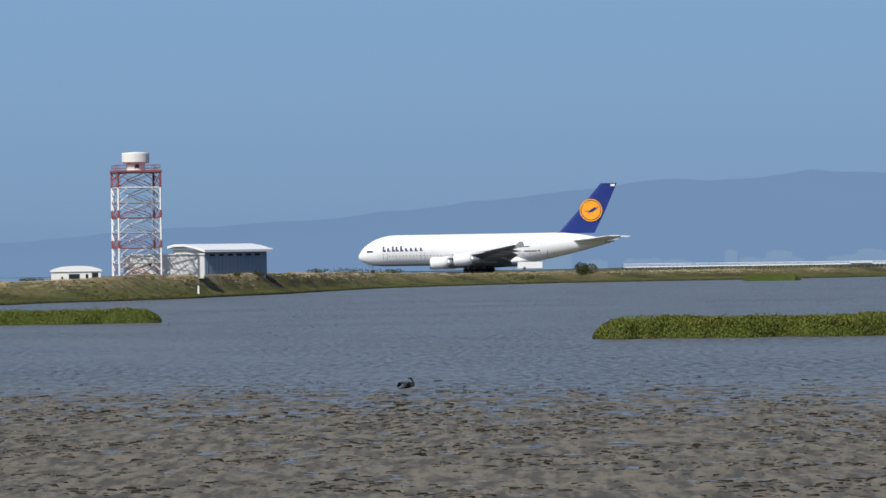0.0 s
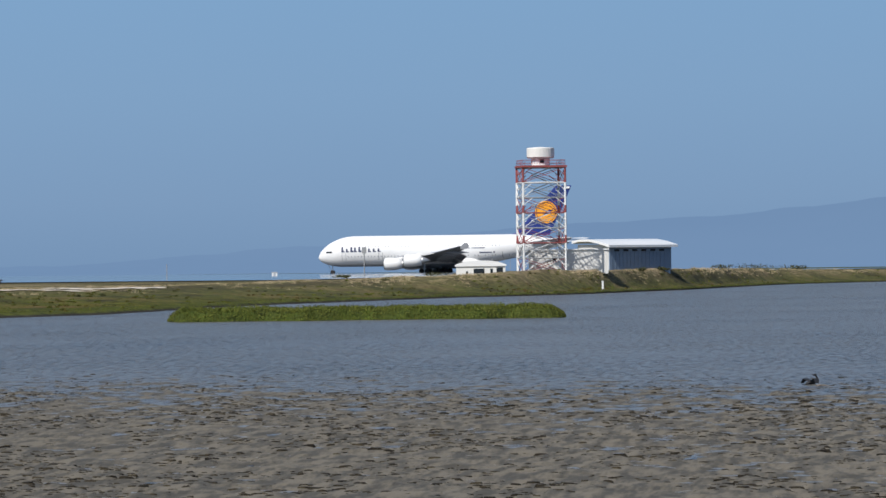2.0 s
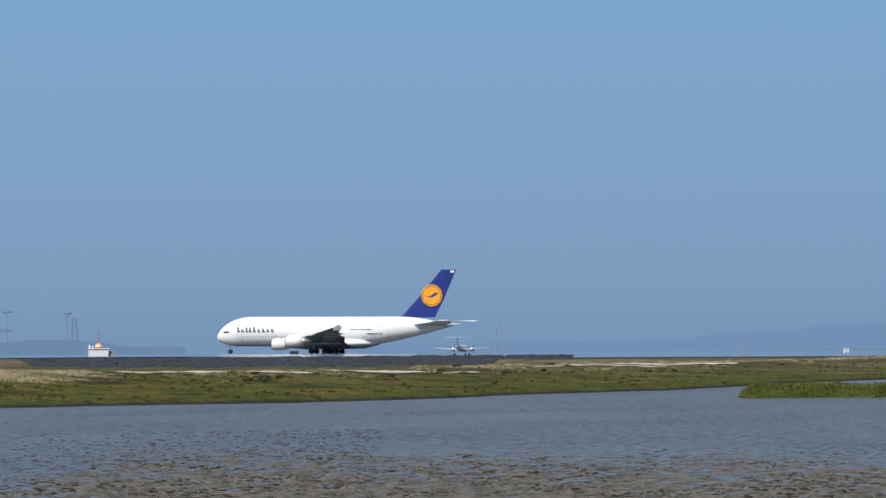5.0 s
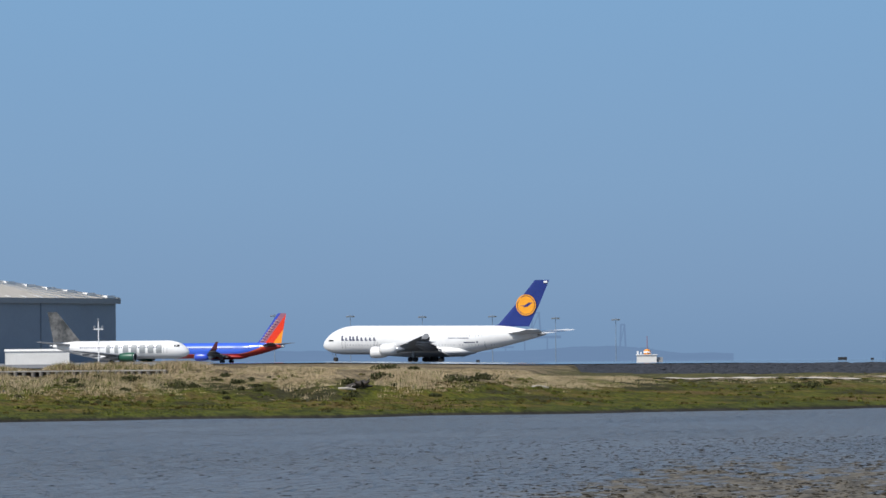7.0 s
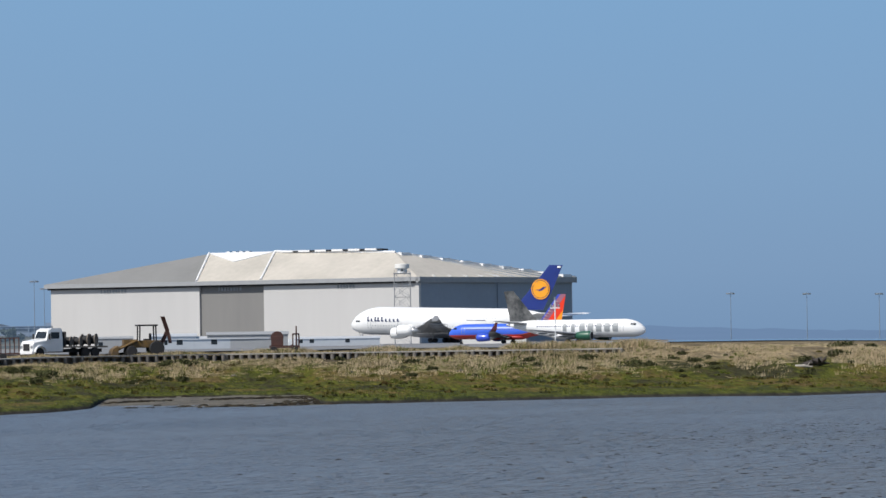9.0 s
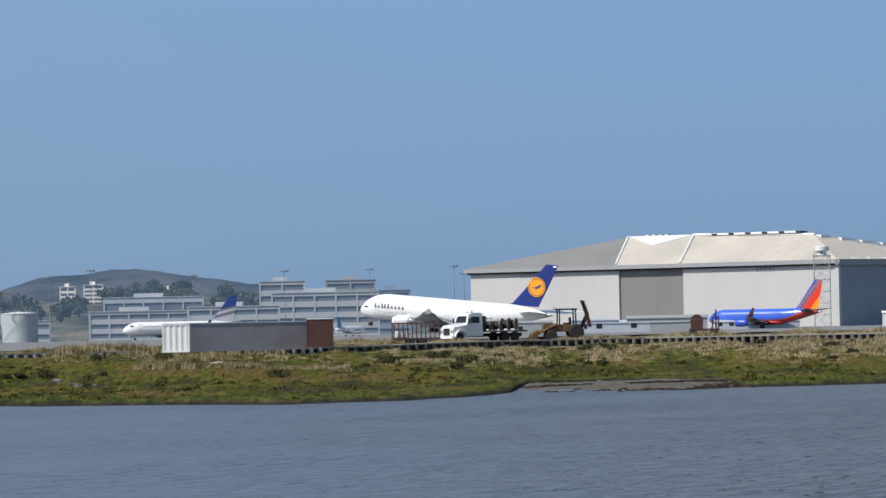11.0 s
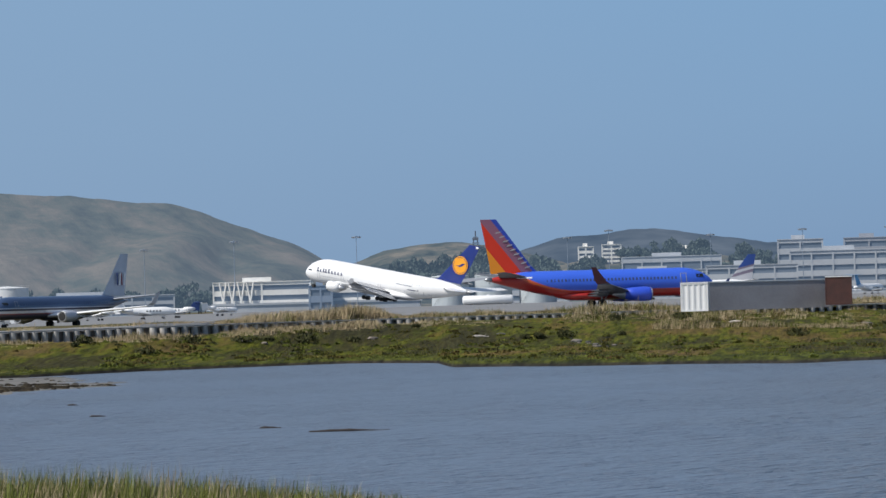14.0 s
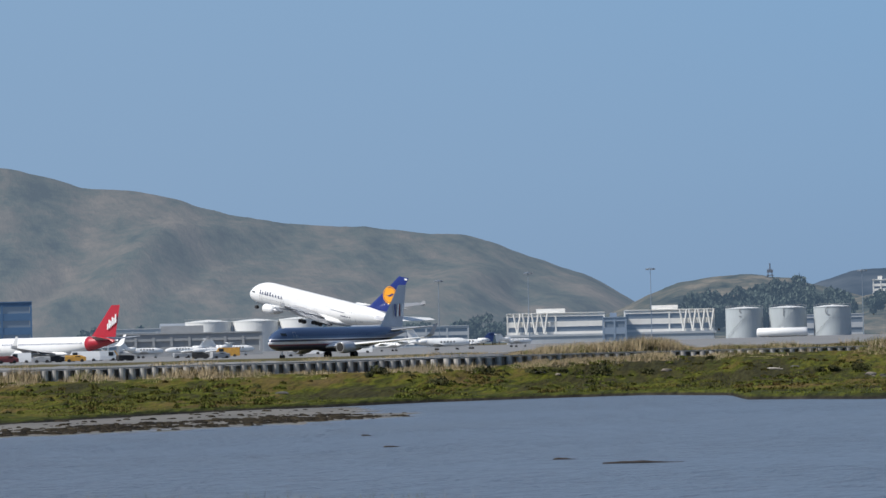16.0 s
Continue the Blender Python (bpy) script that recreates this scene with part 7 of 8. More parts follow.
def reel(m, r):
    ob = thing("cable_reel", m, "dark timber cable reel lying on the truck", "cable reel", "cable reels")
    for y in (-0.35, 0.35):
        part("flange", turned([(r * 0.15, y - 0.05), (r, y - 0.05), (r, y + 0.05), (r * 0.15, y + 0.05)], 22, "y"), TIMBER, ob)
    part("cable", turned([(r * 0.5, -0.3), (r * 0.72, -0.25), (r * 0.72, 0.25), (r * 0.5, 0.3)], 20, "y"), DARK, ob)
    return ob


_zw = 3.72
_tm = at(24.06, 640, _zw, 216) @ Matrix.Scale(1.12, 4)
truck(_tm)
for _x in (-2.3, -3.5, -4.6, -5.5):
    reel(_tm @ Matrix.Translation((_x, 0.1 * (_x > -4), 1.12 + (0.62 if _x < -4 else 0.5))) @ pose(0, 0, 0, 0, 0, 35), 0.62 if _x < -4 else 0.5)


OLD_YELLOW = material("dirty_yellow_machine_paint", (0.17, 0.095, 0.02), 0.7, scale=2, second=(0.07, 0.05, 0.03), amount=1.2)


def digger(m):
    ob = thing("backhoe_loader", m, "worn yellow backhoe loader with its arm folded up", "digger")
    part("body", boxes((-1.3, 1.6, -0.6, 0.6, 0.8, 1.5), (0.9, 2.2, -0.5, 0.5, 1.0, 1.6), bevel=0.06), OLD_YELLOW, ob)
    for x in (-0.9, 0.7):
        for y in (-0.65, 0.65):
            part("cab_post", rods(((x, y, 1.4), (x * 0.95, y, 2.9), 0.07, 6)), DARK, ob)
    part("cab_roof", boxes((-1.05, 0.9, -0.8, 0.8, 2.85, 3.0), bevel=0.04), DARK, ob)
    part("seat", boxes((-0.4, 0.2, -0.3, 0.3, 1.5, 1.65), (-0.5, -0.35, -0.3, 0.3, 1.5, 2.15)), DARK, ob)
    part("loader_arm", rods(((1.0, -0.7, 1.5), (2.9, -0.7, 0.6), 0.12, 6), ((1.0, 0.7, 1.5), (2.9, 0.7, 0.6), 0.12, 6)), OLD_YELLOW, ob)
    part("bucket", loft([[(2.8, y, 0.2), (3.5, y, 0.15), (3.3, y, 0.7), (2.8, y, 1.0)] for y in (-1.0, 1.0)]), OLD_YELLOW, ob)
    part("boom", loft([[(x - 0.17, y, z), (x + 0.2, y, z), (x + 0.2, y + 0.3, z), (x - 0.17, y + 0.3, z)] for x, y, z in ((-1.5, -0.15, 1.1), (-2.1, -0.15, 2.4), (-1.65, -0.15, 3.75))]), RUST, ob, "dark folded boom")
    part("dipper", loft([[(x - 0.15, y, z), (x + 0.15, y, z), (x + 0.15, y + 0.25, z), (x - 0.15, y + 0.25, z)] for x, y, z in ((-1.65, -0.1, 3.7), (-2.2, -0.1, 2.0), (-2.35, -0.1, 1.2))]), RUST, ob)
    for x, r in ((-0.9, 0.72), (1.5, 0.5)):
        for s in (-1, 1):
            wheel(ob, x, s * 0.95, r, 0.42, OLD_YELLOW)
    return ob


digger(at(23.08, 645, _zw, 190) @ Matrix.Scale(1.2, 4))
_g = thing("drilling_rig", at(21.68, 650, _zw), "rusty brown wheeled works machine beside the wall", "machine")
part("frame", boxes((-1.7, 1.8, -0.8, 0.8, 0.7, 1.0)), RUST, _g)
part("engine_box", boxes((-1.5, -0.1, -0.7, 0.7, 1.0, 2.1), bevel=0.05), RUST, _g)
part("drum", turned([(0.1, -0.6), (0.75, -0.6), (0.75, -0.5), (0.45, -0.5), (0.45, 0.5), (0.75, 0.5), (0.75, 0.6), (0.1, 0.6)], 18, "y"), RUST, _g).location = (-0.8, 0, 1.9)
part("upright", rods(((1.0, -0.5, 1.0), (1.0, -0.5, 2.3), 0.08, 6), ((1.7, 0.5, 1.0), (1.7, 0.5, 2.3), 0.08, 6), ((1.0, -0.5, 2.3), (1.7, 0.5, 2.3), 0.08, 6), ((1.4, 0, 1.0), (1.4, 0, 3.2), 0.09, 6)), RUST, _g)
for _x in (-1.2, 1.2):
    for _s in (-1, 1):
        wheel(_g, _x, _s * 0.9, 0.45, 0.3, RUST)

_c = thing("cage_trailer", at(24.60, 618, 3.35, 6) @ Matrix.Scale(1.3, 4), "low trailer with an open steel cage", "trailer")
part("bed", boxes((-2.0, 2.0, -0.9, 0.9, 0.6, 0.75)), RUST, _c)
part("cage", rods(*[((-1.9 + 0.38 * k, -0.85, 0.75), (-1.9 + 0.38 * k, -0.85, 2.0), 0.06, 4) for k in range(11)], ((-1.9, -0.85, 2.0), (1.9, -0.85, 2.0), 0.06, 4), ((-1.9, 0.85, 2.0), (1.9, 0.85, 2.0), 0.06, 4), ((-1.9, -0.85, 2.0), (-1.9, 0.85, 2.0), 0.06, 4), ((1.9, -0.85, 2.0), (1.9, 0.85, 2.0), 0.06, 4), ((-1.9, 0.85, 0.75), (-1.9, 0.85, 2.0), 0.06, 4)), RUST, _c)
part("tank", boxes((-1.8, -0.6, -0.6, 0.5, 0.75, 1.35), bevel=0.1), WHITE, _c)
for _x in (-0.5, 0.5):
    for _s in (-1, 1):
        wheel(_c, _x, _s * 0.95, 0.36, 0.22, RUST)


def container(m, length, mat, label, deep=0.023):
    ob = thing("shipping_container", m, label, "container", "shipping containers")
    W, H = 2.44, 2.59
    bm = bmesh.new()
    pts = []
    n = int(length / 0.28) * 2
    for k in range(n + 1):     # corrugated long side
        pts.append((-length / 2 + 0.08 + (length - 0.16) * k / n, deep if (k // 2) % 2 else 0.02))
    for a, b in zip(pts, pts[1:]):
        bm.faces.new([bm.verts.new(p) for p in ((a[0], a[1], 0.15), (b[0], b[1], 0.15), (b[0], b[1], H - 0.12), (a[0], a[1], H - 0.12))])
    bmesh.ops.remove_doubles(bm, verts=bm.verts, dist=1e-4)
    part("side", bm, mat, ob)
    part("shell", boxes((-length / 2, length / 2, 0.07, W, 0.15, H - 0.12)), mat, ob)
    part("frame", boxes((-length / 2, length / 2, 0, 0.1, 0, 0.15), (-length / 2, length / 2, 0, 0.1, H - 0.12, H), (-length / 2, -length / 2 + 0.1, 0, 0.1, 0.15, H - 0.12), (length / 2 - 0.1, length / 2, 0, 0.1, 0.15, H - 0.12)), mat, ob)
    part("roof", boxes((-length / 2, length / 2, 0.1, W, H - 0.1, H - 0.01)), WALL_WHITE, ob, "pale dusty roof")
    part("top_rail", boxes((-length / 2, length / 2, -0.02, 0.1, H + 0.002, H + 0.10)), WHITE, ob, "white top rail")
    return ob


SHED_GREY = material("faded_grey_container_paint", (0.40, 0.38, 0.39), 0.7, scale=0.5, second=(0.31, 0.295, 0.30), amount=0.9, bump=0.1)
container(at(27.03, 523, rise(523, -0.162), -4), 2.55, WHITE, "white corrugated shipping container seen end-on", 0.065)
container(at(26.29, 529, rise(529, -0.157), 24), 13.0, SHED_GREY, "long faded grey shipping container with a pale roof", 0.02)
container(at(25.57, 528, rise(528, -0.135)), 2.5, RUST, "rust-brown shipping container seen end-on")

# ---- airport vehicles, barriers and sheds ----


def van(m, w, h, mat, label, name="service_van", top=None):
    ob = thing(name, m, label, "vehicle", "airport service vehicles")
    part("body", loft([[(x, y, z) for y, z in ((-0.95, 0.35), (0.95, 0.35), (0.95, 1.1), (0.85, hh), (-0.85, hh), (-0.95, 1.1))] for x, hh in ((w / 2, 1.0), (w / 2 - 0.5, 1.25), (w / 2 - 1.1, h), (-w / 2 + 0.1, h), (-w / 2, h * 0.9))]), mat, ob)
    part("window", boxes((w / 2 - 2.2, w / 2 - 1.2, -0.97, 0.97, 1.15, h - 0.2)), GLASS_DARK, ob)
    if top:
        part("roof_load", boxes((-w / 2 + 0.3, w / 2 - 1.5, -0.8, 0.8, h, h + 0.7), bevel=0.05), top, ob)
    for x in (-w * 0.3, w * 0.3):
        for s in (-1, 1):
            wheel(ob, x, s * 0.9, 0.36, 0.24)
    return ob


_r = random.Random(23)
for _az, _d, _mat, _lab in ((21.35, 1700, WHITE, "white airport service van"), (21.2, 1690, WHITE, "white airport service van"), (21.0, 1720, SLATE, "grey-blue airport service van"), (20.85, 1700, WHITE, "white airport service van"),
                            (21.55, 1650, WHITE, "white airport service van"), (36.85, 1160, WHITE, "white airport service van"), (36.4, 1170, GREY, "grey airport tug on the apron"), (36.2, 1150, WHITE, "white airport service van"),
                            (35.95, 1180, YELLOW, "yellow airport belt loader"), (35.2, 1250, GREY, "dark airport tug on the apron"), (34.75, 1260, YELLOW, "yellow airport belt loader"), (36.0, 1160, WHITE, "white airport service van"),
                            (33.4, 1300, WHITE, "white airport service van"), (33.9, 1280, WHITE, "white airport service van"), (22.7, 1800, GREY, "grey airport service van"),):
    van(at(_az, _d, float(field(_az)), _r.choice((0, 180, 12))), 5.0 + 2 * _r.random() if _mat not in (GREY, DARK) else 4.0, 2.2 if _mat not in (GREY, DARK) else 1.3, _mat, _lab)
for _az, _d, _w, _h, _mat, _top, _lab in ((36.98, 1125, 4.6, 1.6, RED_PAINT, None, "small red airport truck beside the red-tailed jet"), (36.62, 1120, 3.4, 1.4, GREY, None, "dark baggage tug on the apron"), (36.5, 1128, 3.8, 1.5, DARK, None, "black tractor beside the red-tailed jet"),
                                              (36.28, 1118, 4.2, 1.5, YELLOW, None, "yellow airport belt loader"), (35.78, 1110, 3.2, 1.3, DARK, None, "black baggage tug on the apron"), (35.02, 1105, 3.2, 1.6, DARK, None, "black baggage tug on the apron"),
                                              (34.82, 1110, 3.6, 1.5, GREY, None, "dark baggage tug on the apron"), (34.05, 1120, 3.4, 1.5, GREY, None, "dark baggage tug on the apron")):
    van(at(_az, _d, 2.45, _r.choice((0, 180, 20))), _w, _h, _mat, _lab, "service_truck", _top)

for _k, (_az, _w, _h, _mat, _lab) in enumerate(((22.80, 9, 2.6, PALE, "white office trailer beside the hangar"), (22.4, 22, 2.0, PALE, "long pale office trailer beside the hangar"), (22.05, 16, 2.8, GREY, "long grey flat-roofed shed beside the hangar"), (21.3, 14, 2.0, PALE, "pale site hut before the hangar"),
                                                (20.9, 10, 2.0, PALE, "pale site hut before the hangar"), (19.55, 17, 3.6, WALL_WHITE, "long white site hut before the hangar doors"), (23.4, 10, 2.8, GREY, "grey site hut beside the hangar"))):
    _o = thing("site_hut", at(_az, 1120 if _k < 3 else 1500, float(field(_az))), _lab, "hut", "site huts")
    part("wall", boxes((-_w / 2, _w / 2, 0, 5, -1, _h)), _mat, _o)
    part("roof", loft([[(-_w / 2 - 0.2, y, z), (_w / 2 + 0.2, y, z), (_w / 2 + 0.2, y, z + 0.15), (-_w / 2 - 0.2, y, z + 0.15)] for y, z in ((-0.2, _h), (2.5, _h + 0.5), (5.2, _h))]), _mat, _o)
    for _q in range(0 if _k == 5 else 1 + _k % 2):
        part("window", boxes((-_w / 2 + 0.8 + 3 * _q, -_w / 2 + 2.0 + 3 * _q, -0.04, 0.05, 1.0, 2.0)), GLASS_DARK, _o)

# the paved apron and the runway
APRON = material("pale_apron_concrete", (0.20, 0.20, 0.20), 0.85, scale=0.03, second=(0.14, 0.142, 0.145), amount=1.0, bump=0.2)
# hot air over the asphalt mirrors the low sky at a glancing view
HOT_ASPHALT = material("asphalt_under_hot_air", (0.06, 0.06, 0.062), 0.10, scale=0.02, second=(0.045, 0.046, 0.05), amount=0.8)
for _name, _mat, _lab, _a0, _a1, _d0, _d1 in (("apron", APRON, "pale concrete airport apron and taxiways", 17.8, 45.5, 0, 2300), ("runway", HOT_ASPHALT, "asphalt runway along the far dike, mirroring the low sky in hot air", -12, 17.8, 1, 1900)):
    _A, _V = np.meshgrid(np.arange(_a0, _a1 + 0.01, 0.1), np.linspace(0, 1, 40) ** 2, indexing="ij")
    _s0 = crest(_A) + np.interp(_A, [17, 30, 32, 46], [130, 110, 5.4, 5.4]) if _d0 == 0 else np.maximum(crest(_A) + 110, 1190)
    _far = _d1 if _d0 == 0 else 1646 / np.cos(np.radians(_A + 6.39))
    _D = _s0 + (_far - _s0) * _V
    tagged(new(_name, grid_mesh(_name, polar(_A, _D, land(_A, _D) + (0.16 if _d0 == 0 else 0.22)), *_A.shape, _mat)), _lab, "pavement", kind="structure")

for _az, _w, _h in ((11.40, 2.3, 0.75), (11.10, 0.8, 0.5), (15.47, 0.9, 0.6), (15.09, 0.9, 0.6)):
    _o = thing("runway_sign", at(_az, 1450, float(field(_az))), "small dark boxed sign beside the runway", "sign", "signs beside the runway")
    part("case", boxes((-_w / 2, _w / 2, 0, 0.3, 0.35, 0.35 + _h), bevel=0.03), DARK, _o)
    for _x in (-_w * 0.35, _w * 0.35):
        part("post", boxes((_x - 0.06, _x + 0.06, 0.1, 0.2, -0.3, 0.35)), GREY, _o)

_o = thing("signal_box", at(5.81, 1450, ground_z(5.81, 1450)), "small white equipment box beside the runway", "box")
part("cabinet", boxes((-0.7, 0.7, 0, 1.2, -0.2, 1.15), bevel=0.05), WHITE, _o)
part("roof", boxes((-0.8, 0.8, -0.1, 1.3, 1.15, 1.25)), WHITE, _o)
part("door", boxes((-0.3, 0.3, -0.03, 0.03, 0.1, 1.0)), PALE, _o)

# the hut with an orange and white dome beside the runway
_h = thing("radio_hut", at(13.37, 1380, 3.25), "white hut with an orange and white dome", "hut")
part("wall", boxes((-2.7, 2.2, 0, 4, -1, 1.9)), WALL_WHITE, _h)
part("annex", boxes((2.2, 3.7, 0.5, 3.5, -1, 1.4)), GREY, _h)
part("roof", boxes((-2.9, 2.4, -0.2, 4.2, 1.9, 2.1)), WHITE, _h)
part("dome", turned([(0.85, 2.1), (0.9, 2.5), (0.8, 3.0), (0.55, 3.3), (0.12, 3.45)], 20), ORANGE, _h, "orange dome", True).location = (-0.1, 2, 0)
part("dome_band", turned([(0.93, 2.45), (0.98, 2.6), (0.95, 2.85), (0.8, 2.7)], 20), WHITE, _h).location = (-0.1, 2, 0)
part("mast", rods(((-0.1, 2, 3.6), (-0.1, 2, 6.6), 0.07, 5)), RED_PAINT, _h)
part("lamp", boxes((-2.6, -2.2, 0.5, 0.9, 2.1, 2.9), (-1.8, -1.5, 0.5, 0.9, 2.1, 2.7)), WHITE, _h)

_o = thing("white_trailer", at(-0.88, 1500, rise(1500, -0.06)), "white box trailer beyond the bank", "trailer")
part("box", boxes((-3.3, 3.3, 0, 2.5, 0.3, 2.0), bevel=0.05), WHITE, _o)
part("wheel", rods(((-1.5, 0, 0.35), (-1.5, 2.5, 0.35), 0.4, 12)), DARK, _o)

# ---- the sea wall: a row of sheet piles under a concrete beam ----
WALL_LINE = [(17.6, 640), (19.5, 641), (21.1, 641), (22.3, 641), (23.6, 629), (24.7, 611), (26.0, 591), (27.8, 570), (29.5, 551), (30.5, 544), (31.2, 536), (32.7, 508), (35, 490), (37, 480), (40, 474), (44, 466)]
WALL_TOP = [(17, 3.9), (24, 3.86), (25, 3.62), (32, 3.58), (35, 3.46), (37, 3.40), (44, 3.36)]


def wall_at(az):
    d = lerp(az, WALL_LINE)
    return Vector((-math.sin(radians(az)) * d, math.cos(radians(az)) * d, lerp(az, WALL_TOP)))


sea_wall = thing("sea_wall", Matrix(), "weathered sheet-pile sea wall under a concrete beam", "wall", kind="structure")
_pm = rods(((0, -1.12, -2.6), (0, -1.12, 0.22), 0.32, 10))
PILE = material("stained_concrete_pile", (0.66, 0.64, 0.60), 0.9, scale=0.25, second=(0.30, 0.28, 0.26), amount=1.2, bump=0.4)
OLD_PILE = material("dark_mottled_concrete_pile", (0.26, 0.24, 0.21), 0.9, scale=0.25, second=(0.12, 0.11, 0.10), amount=1.2, bump=0.4)
_pile = mesh_of("pile", _pm, PILE)
_old_pile = mesh_of("pile", rods(((0, -1.12, -2.6), (0, -1.12, 0.22), 0.25, 10)), OLD_PILE)
_az = 18.25
_ring = []
while _az < 40.5:
    _q = wall_at(_az)
    _n = wall_at(_az + 0.02)
    _t = math.atan2(-(_n - _q).y, -(_n - _q).x)
    _ring.append((_q, _t))
    _az += math.degrees(0.94 / math.hypot(_q.x, _q.y))
for _k, (_q, _t) in enumerate(_ring):
    _o = new("pile", _old_pile if -_q.x / _q.y < math.tan(radians(25.6)) else _pile)       # the eastern stretch is darker
    _o.parent = sea_wall
    _o.matrix_world = Matrix.Translation(_q + Vector((0, 0, -0.34 - 0.03 * (_k * 7 % 3)))) @ pose(0, 0, 0, 0, 1.5 * math.sin(_k * 2.3), math.degrees(_t) + 3 * math.sin(_k * 1.7))


def strip(a, b, y0, y1, z0, z1, bm):
    """A straight length of the wall's beam between two of its places."""
    (p, t), (q, _) = a, b
    u = Vector((-math.sin(t), math.cos(t), 0))
    vs = [bm.verts.new(c + u * y + Vector((0, 0, z))) for c in (p, q) for y, z in ((y0, z0), (y1, z0), (y1, z1), (y0, z1))]
    for f in ((0, 1, 5, 4), (1, 2, 6, 5), (2, 3, 7, 6), (3, 0, 4, 7)):
        bm.faces.new([vs[i] for i in f])


RUST_WALL = material("stained_brown_sheeting", (0.24, 0.205, 0.17), 0.9, scale=0.5, second=(0.12, 0.10, 0.085), amount=1.0, bump=0.3)
_cap, _dark = bmesh.new(), bmesh.new()
for _a, _b in zip(_ring[::6], _ring[6::6]):
    strip(_a, _b, -1.16, 0.45, -0.13, 0.0, _cap)
    _back = 0.22 if -_a[0].x / _a[0].y < math.tan(radians(25.6)) else -0.82        # shallower bays along the western stretch
    strip(_a, _b, _back, _back + 0.2, -2.6, -0.17, _dark)
for _bm in (_cap, _dark):
    bmesh.ops.recalc_face_normals(_bm, faces=_bm.faces)
part("cap_beam", _cap, CONCRETE, sea_wall, "pale concrete beam along the top")
part("sheeting", _dark, RUST_WALL, sea_wall, "dark sheeting behind the piles")

# the dark stone dike along the runway
ROCK = material("dark_dike_stone", (0.026, 0.031, 0.042), 0.9, scale=0.5, second=(0.016, 0.020, 0.028), amount=1.0, bump=0.5, island=0.3)
_rng = np.random.default_rng(31)
_n = 4200
_a = _rng.uniform(8.6, 14.9, _n)
_u = _rng.random(_n)
_p = polar(_a, 1138 + 16 * _u, 1.2 + 2.0 * _u)
dike = tagged(new("stone_dike", lumps_mesh("stone_dike", _p, 0.35 + 0.4 * _rng.random(_n), ROCK, 5, 0.26)), "dark stone dike below the runway's edge", "dike", kind="stuff")
SAND = material("pale_shell_sand", (0.60, 0.54, 0.46), 0.95, scale=0.2, second=(0.34, 0.29, 0.24), amount=1.0, bump=0.4)
for _az0, _az1, _d, _w in ((6.9, 8.2, 930, 6), (9.5, 11.3, 800, 11), (11.2, 13.4, 760, 8), (7.6, 9.0, 905, 5)):
    _A, _V = np.meshgrid(np.linspace(_az0, _az1, 40), np.linspace(-1, 1, 5), indexing="ij")
    _e = np.sin(np.pi * (_A - _az0) / (_az1 - _az0)) ** 0.4
    _D = _d + _V * _w * _e + 3 * fbm(_A * 4, _A * 0, 2, 9)
    tagged(new("sand_patch", grid_mesh("sand_patch", polar(_A, _D, land(_A, _D) + 0.16), 40, 5, SAND)), "pale shell-sand patch on the flat", "ground", kind="structure")

# ---- flotsam on the shore and in the shallows ----
DRIFT = material("bleached_driftwood", (0.46, 0.42, 0.37), 0.85, scale=1.5, second=(0.28, 0.25, 0.21), amount=1.0, bump=0.4)


def drift_log(az, el, length, r, label, turn=0, mat=DRIFT, water_level=False, name="driftwood"):
    d = 5.0 / math.tan(radians(-el)) if water_level else lies(az, el)
    z = 0.0 if water_level else ground_z(az, d)
    rng = random.Random(int(az * 100))
    rings = []
    for k in range(9):
        f = k / 8
        rr = r * (0.6 + 0.5 * math.sin(math.pi * min(1, f + 0.15))) * rng.uniform(0.85, 1.15)
        rings.append([(length * (f - 0.5), rr * math.cos(2 * math.pi * q / 9), rr * 0.9 + rr * math.sin(2 * math.pi * q / 9) + 0.12 * r * math.sin(5 * f)) for q in range(9)])
    bm = loft(rings)
    if not water_level:
        rod(bm, (length * 0.2, 0, r), (length * 0.33, 0, r * 3.2), r * 0.35, 6, r * 0.12)
    return solid(name, bm, mat, at(az, d, z - r * (0.55 if water_level else 0.25), turn), label, "driftwood")


SOAKED = material("dark_soaked_timber", (0.035, 0.026, 0.020), 0.6, scale=2)
drift_log(14.46, -0.315, 1.9, 0.16, "bleached driftwood log on the marsh", 5)
drift_log(16.42, -0.325, 1.8, 0.16, "bleached driftwood log beside a dark stump", 12)
drift_log(26.60, -0.30, 1.5, 0.15, "bleached driftwood log on the bank", -8)
drift_log(31.62, -0.36, 1.7, 0.10, "thin bleached driftwood log on the marsh", 4)
drift_log(29.2, -0.37, 1.4, 0.10, "bleached driftwood log on the marsh", 4)
drift_log(30.56, -1.278, 3.2, 0.06, "long dark waterlogged plank in the shallows", 2, SOAKED, True)
drift_log(31.36, -1.225, 0.9, 0.05, "dark waterlogged log in the shallows", 0, SOAKED, True)
drift_log(33.1, -1.06, 0.8, 0.05, "dark waterlogged log in the shallows", 0, SOAKED, True)
drift_log(33.35, -0.94, 0.6, 0.05, "dark waterlogged log in the shallows", 0, SOAKED, True)
